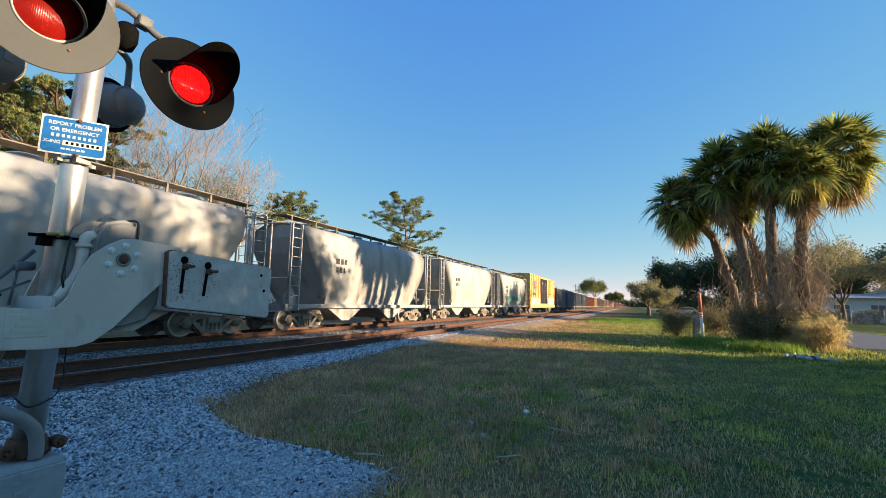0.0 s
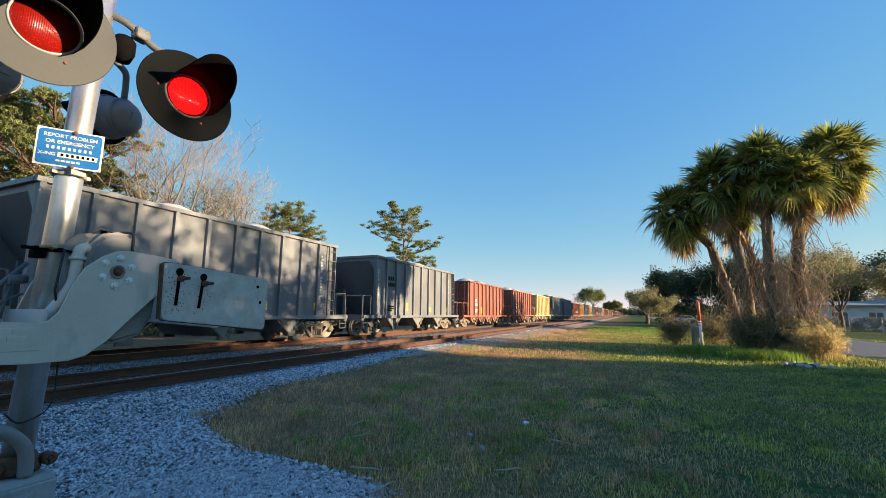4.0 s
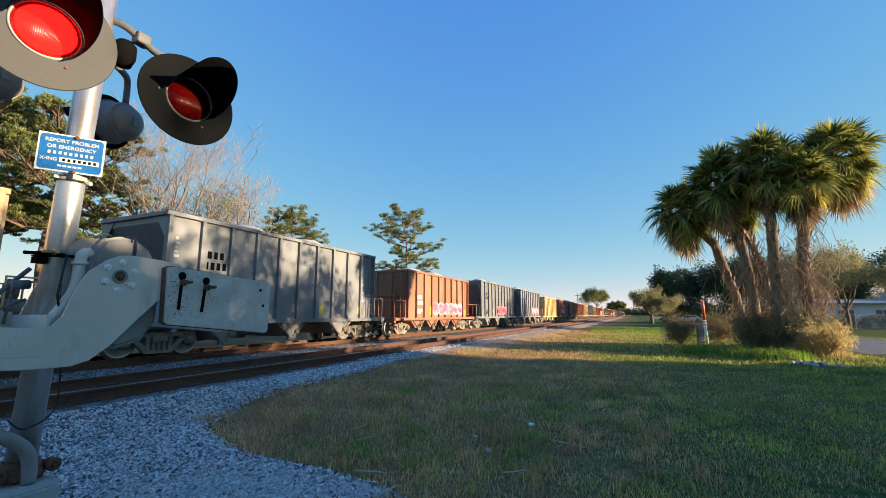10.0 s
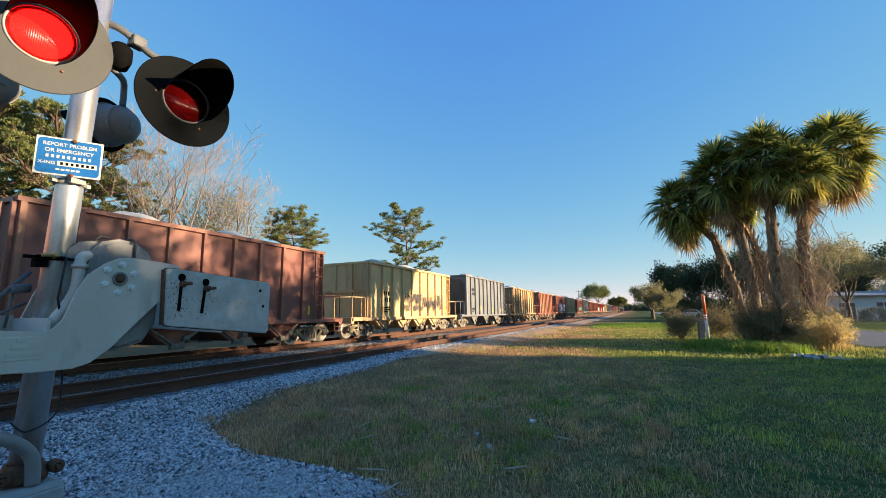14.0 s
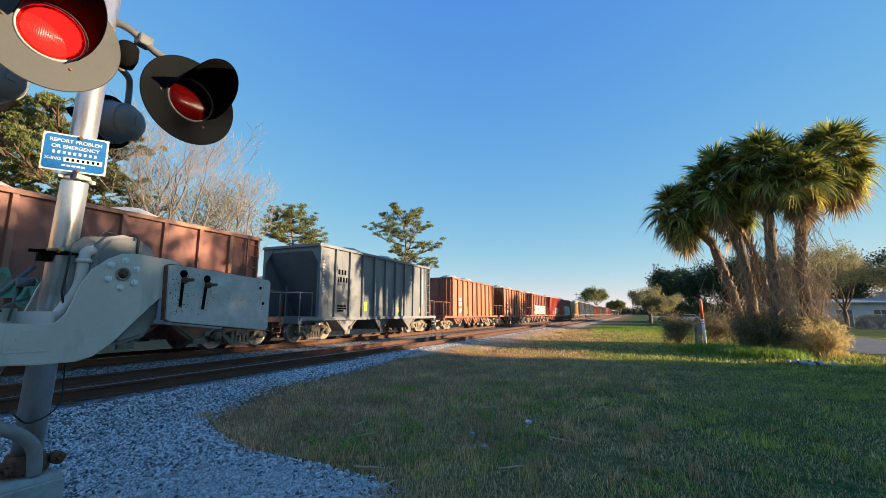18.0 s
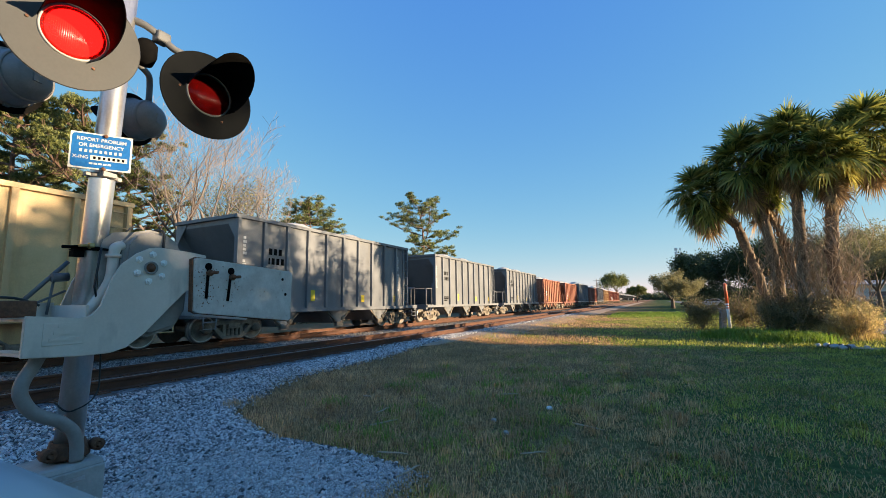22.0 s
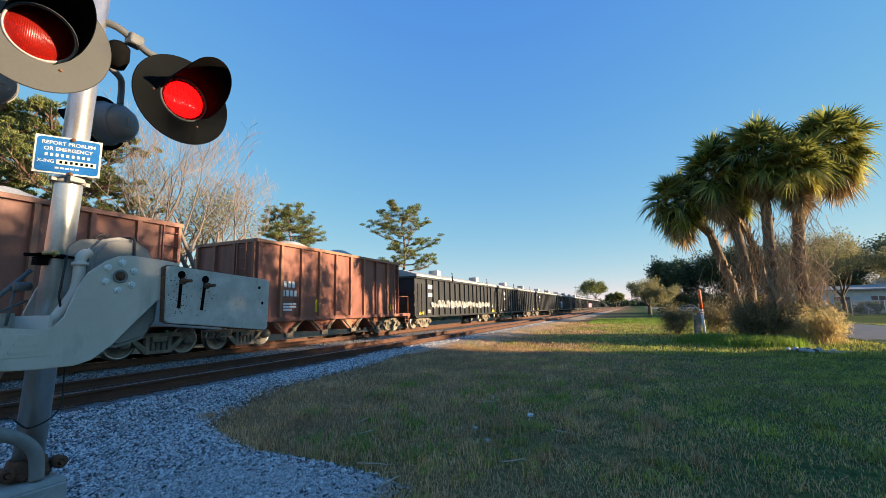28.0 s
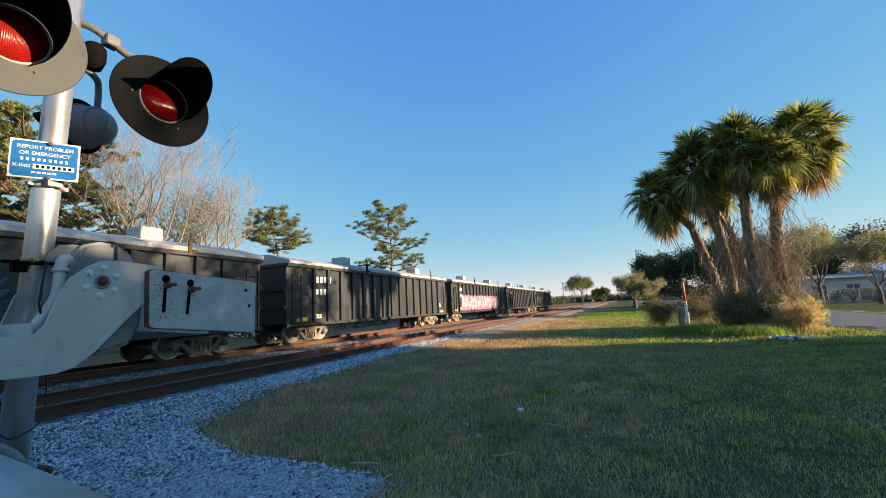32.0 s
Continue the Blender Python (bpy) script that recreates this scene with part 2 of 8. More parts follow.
M_SIGN = surf("blue_sign_enamel", (0.006, 0.105, 0.33), (0.010, 0.125, 0.37), 6, 0.45, bump=0.02)
M_SIGNWHITE = surf("sign_white", (0.50, 0.49, 0.47), (0.58, 0.57, 0.55), 8, 0.5, bump=0.02)
M_WHITE = surf("white_paint", (0.72, 0.73, 0.72), (0.8, 0.8, 0.79), 5, 0.5, bump=0.05)
M_ORANGE = surf("orange_plastic", (0.62, 0.10, 0.03), (0.72, 0.14, 0.04), 4, 0.5, bump=0.05)
M_YELLOWDECAL = surf("yellow_decal", (0.75, 0.55, 0.03), (0.8, 0.6, 0.04), 5, 0.5, bump=0.0)
M_CONC = surf("concrete", (0.34, 0.33, 0.31), (0.44, 0.43, 0.40), 4, 0.9, bump=0.3)
M_ASPH = surf("asphalt", (0.10, 0.10, 0.105), (0.15, 0.15, 0.15), 1.5, 0.85, bump=0.4, fine=90)
M_BARK = surf("tree_bark", (0.10, 0.075, 0.055), (0.17, 0.13, 0.10), 3, 0.95, bump=0.7, fine=14, stretch=(1, 1, 0.3))
M_PINEBARK = surf("pine_bark", (0.09, 0.055, 0.04), (0.18, 0.11, 0.075), 3, 0.95, bump=0.7, fine=10, stretch=(1, 1, 0.3))
M_TWIG = surf("bare_grey_twig", (0.13, 0.10, 0.085), (0.22, 0.18, 0.155), 3, 0.9, bump=0.2)
M_PALMBARK = surf("palm_trunk_fibre", (0.11, 0.075, 0.05), (0.25, 0.175, 0.11), 5, 0.95, bump=0.9, fine=16, stretch=(1, 1, 3))
M_PALM = leafy("palm_leaf", (0.050, 0.082, 0.024), (0.42, 0.40, 0.09), 0.44, 0.26)
M_PALMDRY = leafy("dry_palm_leaf", (0.16, 0.10, 0.05), (0.50, 0.34, 0.17), 0.32, 0.6)
# yellowing fronds; the sunshine on them is put into this paler leaf colour
M_PALMSUN = leafy("sunlit_yellowing_palm_leaf", (0.18, 0.19, 0.04), (0.52, 0.42, 0.10), 0.48, 0.32)
M_PINE = leafy("pine_needles", (0.055, 0.085, 0.026), (0.28, 0.285, 0.08), 0.38)
M_OAK = leafy("oak_leaf", (0.032, 0.055, 0.022), (0.10, 0.12, 0.045), 0.35)
M_SHRUB = leafy("shrub_leaf", (0.10, 0.10, 0.045), (0.36, 0.28, 0.13), 0.42)
M_OLIVE = leafy("pale_olive_leaf", (0.16, 0.155, 0.07), (0.36, 0.31, 0.14), 0.45)
M_GRASS = leafy("grass_blade", (0.125, 0.16, 0.026), (0.60, 0.575, 0.105), 0.38)
M_DRYGRASS = leafy("dry_grass_blade", (0.27, 0.15, 0.065), (0.92, 0.58, 0.27), 0.34)
M_TALLGRASS = leafy("bright_grass_blade", (0.13, 0.22, 0.02), (0.30, 0.40, 0.06), 0.45)
M_STRAW = leafy("straw_grass_blade", (0.30, 0.25, 0.08), (0.80, 0.60, 0.28), 0.52)
M_VINE = surf("dry_vine", (0.28, 0.19, 0.11), (0.42, 0.31, 0.20), 6, 0.95, bump=0.1)


def lamp_mats():
    m, n, l, b = nodes_of("lit_red_diodes")
    b.inputs["Base Color"].default_value = (0.4, 0.01, 0.01, 1)
    b.inputs["Emission Color"].default_value = (1.0, 0.012, 0.012, 1)
    b.inputs["Emission Strength"].default_value = 5.0
    g, gn, gl, gb = nodes_of("red_lens")
    gb.inputs["Base Color"].default_value = (0.95, 0.04, 0.025, 1)
    gb.inputs["Transmission Weight"].default_value = 0.82
    gb.inputs["IOR"].default_value = 1.25
    gb.inputs["Roughness"].default_value = 0.22
    wv = gn.new("ShaderNodeTexWave")
    wv.inputs["Scale"].default_value = 34
    wv.bands_direction = "Y"
    tc = gn.new("ShaderNodeTexCoord")
    gl.new(tc.outputs["Object"], wv.inputs["Vector"])
    bp = gn.new("ShaderNodeBump")
    bp.inputs["Strength"].default_value, bp.inputs["Distance"].default_value = 0.35, 0.004
    gl.new(wv.outputs["Fac"], bp.inputs["Height"])
    gl.new(bp.outputs[0], gb.inputs["Normal"])
    d = surf("dark_reflector", (0.13, 0.010, 0.008), (0.17, 0.014, 0.010), 20, 0.4, bump=0.02)
    w, wn_, wl, wb = nodes_of("window_glass")
    wb.inputs["Base Color"].default_value = (0.06, 0.07, 0.08, 1)
    wb.inputs["Roughness"].default_value = 0.08
    return m, g, d, w


M_LIT, M_LENS, M_DARKRED, M_GLASS = lamp_mats()
M_LENSDARK = M_LENS.copy()
M_LENSDARK.name = "deep_red_lens"
M_LENSDARK.node_tree.nodes["Principled BSDF"].inputs["Base Color"].default_value = (0.30, 0.008, 0.008, 1)
M_LITDOTS = M_LIT.copy()
M_LITDOTS.name = "bright_red_diodes"


def diode_dots(m):
    """Rows of bright diodes over a glowing ground."""
    n, l = m.node_tree.nodes, m.node_tree.links
    tc, vo, mr = n.new("ShaderNodeTexCoord"), n.new("ShaderNodeTexVoronoi"), n.new("ShaderNodeMapRange")
    vo.voronoi_dimensions = "3D"
    vo.inputs["Scale"].default_value, vo.inputs["Randomness"].default_value = 62.0, 0.0
    mr.inputs[1].default_value, mr.inputs[2].default_value, mr.inputs[3].default_value, mr.inputs[4].default_value = 0.22, 0.42, 15.0, 2.6
    l.new(tc.outputs["Object"], vo.inputs["Vector"])
    l.new(vo.outputs["Distance"], mr.inputs[0])
    l.new(mr.outputs[0], n["Principled BSDF"].inputs["Emission Strength"])


diode_dots(M_LITDOTS)
M_LENSDARK.node_tree.nodes["Principled BSDF"].inputs["Roughness"].default_value = 0.08


# ---- mesh helpers ----
def quadbox(bm, x0, x1, y0, y1, z0, z1):
    v = [bm.verts.new(c) for c in ((x0, y0, z0), (x1, y0, z0), (x1, y1, z0), (x0, y1, z0), (x0, y0, z1), (x1, y0, z1), (x1, y1, z1), (x0, y1, z1))]
    for f in ((3, 2, 1, 0), (4, 5, 6, 7), (0, 1, 5, 4), (1, 2, 6, 5), (2, 3, 7, 6), (3, 0, 4, 7)):
        bm.faces.new([v[i] for i in f])
    return v


def slab(x0, x1, y0, y1, z0, z1, bevel=0.0):
    bm = bmesh.new()
    quadbox(bm, x0, x1, y0, y1, z0, z1)
    if bevel:
        bmesh.ops.bevel(bm, geom=bm.edges[:], offset=bevel, segments=2, profile=0.5, affect="EDGES")
    return bm


def prism(bm, outline, axis, a, b):
    """Extrudes a closed 2D outline from a to b along an axis: x takes (y, z), y takes (x, z), z takes (x, y)."""
    def at(p, s):
        return {"x": (s, p[0], p[1]), "y": (p[0], s, p[1]), "z": (p[0], p[1], s)}[axis]
    lo = [bm.verts.new(at(p, a)) for p in outline]
    hi = [bm.verts.new(at(p, b)) for p in outline]
    k = len(outline)
    faces = [bm.faces.new(lo), bm.faces.new(hi)]
    for i in range(k):
        faces.append(bm.faces.new((lo[i], lo[(i + 1) % k], hi[(i + 1) % k], hi[i])))
    bmesh.ops.recalc_face_normals(bm, faces=faces)


def basis(d):
    d = Vector(d).normalized()
    u = d.orthogonal().normalized()
    return u, d.cross(u)


def tube(bm, pts, radii, sides=8, caps=True):
    """A tube through the points; radii is one number or one a point."""
    pts = [Vector(p) for p in pts]
    rs = radii if isinstance(radii, (list, tuple)) else [radii] * len(pts)
    rings = []
    u = None
    for i, p in enumerate(pts):
        d = (pts[min(i + 1, len(pts) - 1)] - pts[max(i - 1, 0)]).normalized()
        if u is None:
            u, _ = basis(d)
        else:
            u = (u - d * u.dot(d)).normalized()
        w = d.cross(u)
        rings.append([bm.verts.new(p + (u * math.cos(k * math.tau / sides) + w * math.sin(k * math.tau / sides)) * rs[i]) for k in range(sides)])
    for a, b in zip(rings, rings[1:]):
        for k in range(sides):
            f = bm.faces.new((a[k], a[(k + 1) % sides], b[(k + 1) % sides], b[k]))
            f.smooth = sides > 5
    if caps:
        bm.faces.new(rings[0][::-1])
        bm.faces.new(rings[-1])


def curve(pts, k=4):
    """Rounds a polyline (Catmull-Rom)."""
    p = [Vector(q) for q in pts]
    out = []
    for i in range(len(p) - 1):
        a, b, c, d = p[max(i - 1, 0)], p[i], p[i + 1], p[min(i + 2, len(p) - 1)]
        for j in range(k):
            t = j / k
            out.append(0.5 * ((2 * b) + (c - a) * t + (2 * a - 5 * b + 4 * c - d) * t * t + (3 * b - a - 3 * c + d) * t ** 3))
    out.append(p[-1])
    return out


def lathe(bm, profile, origin, axis, sides=32, smooth=True):
    """Turns (radius, distance along axis) points round an axis."""
    o = Vector(origin)
    d = Vector(axis).normalized()
    u, w = basis(d)
    rings = []
    for r, s in profile:
        if r < 1e-6:
            rings.append([bm.verts.new(o + d * s)])
        else:
            rings.append([bm.verts.new(o + d * s + (u * math.cos(k * math.tau / sides) + w * math.sin(k * math.tau / sides)) * r) for k in range(sides)])
    for a, b in zip(rings, rings[1:]):
        for k in range(sides):
            k2 = (k + 1) % sides
            if len(a) == 1 and len(b) == 1:
                continue
            if len(a) == 1:
                f = bm.faces.new((a[0], b[k2], b[k]))
            elif len(b) == 1:
                f = bm.faces.new((a[k], a[k2], b[0]))
            else:
                f = bm.faces.new((a[k], a[k2], b[k2], b[k]))
            f.smooth = smooth


def mesh_of(name, bm, material):
    me = bpy.data.meshes.new(name)
    bm.normal_update()
    bm.to_mesh(me)
    bm.free()
    if material:
        me.materials.append(material)
    return me


def part(name, bm, material, parent, label=""):
    """Links a bmesh (or a finished mesh) as one object under a thing or a part."""
    me = mesh_of(name, bm, material) if isinstance(bm, bmesh.types.BMesh) else bm
    ob = new(name, me)
    ob.parent = parent
    return tagged(ob, label) if label else ob


def thing(name, label, category, group="", kind="", at=None, bm=None, material=None):
    ob = new(name, mesh_of(name, bm, material) if bm else None)
    if at is not None:
        ob.matrix_basis = at
    return tagged(ob, label, category, group, kind)


def raw_mesh(name, verts, faces, material, smooth=False):
    """A mesh from numpy arrays: verts (n,3), faces (m,k)."""
    me = bpy.data.meshes.new(name)
    verts, faces = np.asarray(verts, np.float32), np.asarray(faces, np.int32)
    k = faces.shape[1]
    me.vertices.add(len(verts))
    me.vertices.foreach_set("co", verts.ravel())
    me.loops.add(faces.size)
    me.loops.foreach_set("vertex_index", faces.ravel())
    me.polygons.add(len(faces))
    me.polygons.foreach_set("loop_start", np.arange(0, faces.size, k, dtype=np.int32))
    me.polygons.foreach_set("loop_total", np.full(len(faces), k, np.int32))
    me.update(calc_edges=True)
    me.validate()
    if material:
        me.materials.append(material)
    return me


def writing(name, text, size, m, material, parent, depth=0.002):
    """Raised lettering in the built-in font, facing the local +z of m."""
    cu = bpy.data.curves.new(name, "FONT")
    cu.offset = size * 0.016
    cu.body, cu.size, cu.extrude, cu.align_x, cu.align_y = text, size, depth, "CENTER", "CENTER"
    tmp = bpy.data.objects.new(name, cu)
    me = bpy.data.meshes.new_from_object(tmp)
    bpy.data.objects.remove(tmp)
    me.transform(m)
    me.materials.clear()
    me.materials.append(material)
    return part(name, me, None, parent)

# ---- ground: one sheet to the horizon, raised under the tracks ----
RAIL_Z = 0.35
TRACK_NEAR, TRACK_FAR = -8.65, -13.25


def bed_height(x):
    """Height of the stone bed across the tracks."""
    if x > -5.2 or x < -17.5:
        return 0.0
    if x > -7.3:
        return 0.15 * (-5.2 - x) / 2.1
    if x > -15.0:
        return 0.15
    return 0.15 * (x + 17.5) / 2.5


def bed_np(x):
    return np.interp(x, [-17.5, -15.0, -7.3, -5.2], [0, 0.15, 0.15, 0.0])


GRASS_EDGE = [(-60.0, -2.0), (2.3, -2.0), (3.45, -2.1), (3.65, -3.1), (3.6, -3.8), (3.75, -4.4), (4.2, -5.5), (5.7, -6.2), (6.8, -6.45), (8.7, -6.5), (10.5, -6.65), (12.5, -7.1), (18.0, -7.3), (60.0, -7.3), (900.0, -7.3)]


def grass_edge(y):
    """x of the lawn's ragged edge against the stones."""
    ys, xs = [p[0] for p in GRASS_EDGE], [p[1] for p in GRASS_EDGE]
    return np.interp(y, ys, xs)


def ragged(y):
    """How far the lawn's edge wanders to and fro at y."""
    return 0.26 * noise.noise(Vector((y * 0.9, 3.1, 0))) + 0.16 * noise.noise(Vector((y * 3.3, 7.1, 0)))


def ground_materials():
    m, n, l, b = nodes_of("lawn_soil")
    tc = n.new("ShaderNodeTexCoord")
    big = n.new("ShaderNodeTexNoise")
    big.inputs["Scale"].default_value, big.inputs["Detail"].default_value = 0.22, 8
    l.new(tc.outputs["Object"], big.inputs["Vector"])
    sm = n.new("ShaderNodeTexNoise")
    sm.inputs["Scale"].default_value, sm.inputs["Detail"].default_value = 14, 6
    l.new(tc.outputs["Object"], sm.inputs["Vector"])
    sep = n.new("ShaderNodeSeparateXYZ")
    l.new(tc.outputs["Object"], sep.inputs[0])
    mr = n.new("ShaderNodeMapRange")           # drier beside the stones, greener away from them
    mr.inputs[1].default_value, mr.inputs[2].default_value, mr.inputs[3].default_value, mr.inputs[4].default_value = -5.0, 2.0, -0.2, 0.22
    l.new(sep.outputs[0], mr.inputs[0])
    ad = n.new("ShaderNodeMath")
    l.new(big.outputs["Fac"], ad.inputs[0])
    l.new(mr.outputs[0], ad.inputs[1])
    r = n.new("ShaderNodeValToRGB")
    e = r.color_ramp.elements
    e[0].position, e[0].color = 0.32, (0.24, 0.155, 0.08, 1)
    e[1].position, e[1].color = 0.68, (0.075, 0.105, 0.034, 1)
    mid = e.new(0.48)
    mid.color = (0.165, 0.135, 0.055, 1)
    l.new(ad.outputs[0], r.inputs[0])
    hs = n.new("ShaderNodeHueSaturation")
    g = n.new("ShaderNodeMapRange")
    g.inputs[1].default_value, g.inputs[2].default_value, g.inputs[3].default_value, g.inputs[4].default_value = 0.3, 0.7, 0.55, 1.4
    l.new(sm.outputs["Fac"], g.inputs[0])
    l.new(g.outputs[0], hs.inputs["Value"])
    l.new(r.outputs[0], hs.inputs["Color"])
    l.new(hs.outputs[0], b.inputs["Base Color"])
    b.inputs["Roughness"].default_value = 0.95
    b.inputs["Specular IOR Level"].default_value = 0.05
    bp = n.new("ShaderNodeBump")
    bp.inputs["Strength"].default_value, bp.inputs["Distance"].default_value = 0.8, 0.05
    l.new(sm.outputs["Fac"], bp.inputs["Height"])
    l.new(bp.outputs[0], b.inputs["Normal"])
    s, sn, sl, sb = nodes_of("ballast_bed")
    tc = sn.new("ShaderNodeTexCoord")
    vo = sn.new("ShaderNodeTexVoronoi")
    vo.inputs["Scale"].default_value = 24
    sl.new(tc.outputs["Object"], vo.inputs["Vector"])
    nz = sn.new("ShaderNodeTexNoise")
    nz.inputs["Scale"].default_value = 0.8
    sl.new(tc.outputs["Object"], nz.inputs["Vector"])
    hs = sn.new("ShaderNodeHueSaturation")
    rr = sn.new("ShaderNodeValToRGB")
    rr.color_ramp.elements[0].color, rr.color_ramp.elements[1].color = (0.06, 0.06, 0.062, 1), (0.30, 0.29, 0.28, 1)
    sepc = sn.new("ShaderNodeSeparateColor")
    sl.new(vo.outputs["Color"], sepc.inputs[0])
    sl.new(sepc.outputs[0], rr.inputs[0])
    sl.new(rr.outputs[0], hs.inputs["Color"])
    g = sn.new("ShaderNodeMapRange")
    g.inputs[3].default_value, g.inputs[4].default_value = 0.7, 1.3
    sl.new(nz.outputs["Fac"], g.inputs[0])
    sl.new(g.outputs[0], hs.inputs["Value"])
    sl.new(hs.outputs[0], sb.inputs["Base Color"])
    sb.inputs["Roughness"].default_value = 0.95
    sb.inputs["Specular IOR Level"].default_value = 0.1
    bp = sn.new("ShaderNodeBump")
    bp.inputs["Strength"].default_value, bp.inputs["Distance"].default_value = 1.0, 0.04
    bp.invert = True
    sl.new(vo.outputs["Distance"], bp.inputs["Height"])
    sl.new(bp.outputs[0], sb.inputs["Normal"])
    return m, s


M_LAWN, M_BED = ground_materials()


def axis_steps(lo, hi, near, step, grow):
    """Coordinates that are close together near a centre and spread out towards the ends."""
    out, v, s = [near], near, step
    while v < hi:
        v, s = v + s, s * grow
        out.append(min(v, hi))
    v, s = near, step
    while v > lo:
        v, s = v - s, s * grow
        out.insert(0, max(v, lo))
    return np.array(out)


def build_ground():
    xs = np.unique(np.concatenate([axis_steps(-2500, 2500, -4.0, 0.5, 1.045), [-17.5, -15.0, -7.3, -5.2]]))
    ys = axis_steps(-900, 3000, 8.0, 0.5, 1.045)
    X, Y = np.meshgrid(xs, ys)
    Z = bed_np(X) - np.where((X < -5.4) & (X > -17.3), 0.03, 0.0)
    lumps = np.sin(X * 1.7 + Y * 0.6) * np.sin(Y * 1.1 - X * 0.4) * 0.018 + np.sin(X * 0.35 + 1.3) * np.sin(Y * 0.27) * 0.03
    Z = Z + np.where((X > -5.0) & (np.abs(X) < 60) & (Y > 5) & (Y < 120), lumps * np.clip((X + 5.0) / 2, 0, 1), 0)
    V = np.stack([X, Y, Z], -1).reshape(-1, 3)
    w = len(xs)
    i = np.arange(len(V)).reshape(len(ys), w)
    F = np.stack([i[:-1, :-1], i[:-1, 1:], i[1:, 1:], i[1:, :-1]], -1).reshape(-1, 4)
    g = new("ground", raw_mesh("ground", V, F, M_LAWN))
    tagged(g, "rough lawn with dry and green patches to the horizon", "ground", kind="structure")
    # stone bed under both tracks, its near edge ragged against the lawn
    ys = np.concatenate([np.arange(-60, 60, 0.25), axis_steps(60, 1500, 60, 1.0, 1.06)[1:]])
    rows = []
    for y in ys:
        e = float(grass_edge(y)) + ragged(y) * (0.5 if y > 11 else 1.0)
        cols = [-18.0, -15.0, -13.2, -11.0, -8.6, min(-7.3, e - 0.4), min(max(-6.9, e - 1.2) if e < -5.8 else -6.2, e - 0.3), min(-5.2, e - 0.2), e]
        rows.append([(x, y, (float(bed_np(x)) + 0.012) if k < 8 else float(bed_np(x)) - 0.02) for k, x in enumerate(cols)])
    V = np.array(rows).reshape(-1, 3)
    k = len(rows[0])
    i = np.arange(len(V)).reshape(len(rows), k)
    F = np.stack([i[:-1, :-1], i[:-1, 1:], i[1:, 1:], i[1:, :-1]], -1).reshape(-1, 4)
    tagged(new("ballast_bed", raw_mesh("ballast_bed", V, F, M_BED)), "grey crushed-stone bed below the railway tracks", "ballast", kind="structure")


build_ground()


def dirt_path():
    """Bare sandy strip between the stones and the lawn farther along the line."""
    m = surf("sandy_dirt", (0.30, 0.195, 0.115), (0.44, 0.315, 0.205), 1.2, 0.95, bump=0.5, fine=22)
    ys = np.concatenate([np.arange(10.5, 60, 0.4), axis_steps(60, 240, 60, 1.0, 1.08)[1:]])
    rows = []
    for y in ys:
        grow_in = min(1.0, (y - 10.5) / 6.0)
        left = -7.35 + 0.2 * noise.noise(Vector((y * 0.8, 1.3, 0)))
        right = left + grow_in * (1.75 + 0.6 * noise.noise(Vector((y * 0.45, 9.2, 0))) + 0.25 * noise.noise(Vector((y * 1.9, 4.4, 0)))) + 0.05
        rows.append([(left + (right - left) * k / 3, y, float(bed_np(left + (right - left) * k / 3)) + (0.016 if 0 < k < 3 else -0.004)) for k in range(4)])
    V = np.array(rows).reshape(-1, 3)
    i = np.arange(len(V)).reshape(len(rows), 4)
    F = np.stack([i[:-1, :-1], i[:-1, 1:], i[1:, 1:], i[1:, :-1]], -1).reshape(-1, 4)
    tagged(new("dirt_path", raw_mesh("dirt_path", V, F, m)), "bare sandy dirt strip beside the railway stones", "dirt path", kind="structure")


dirt_path()


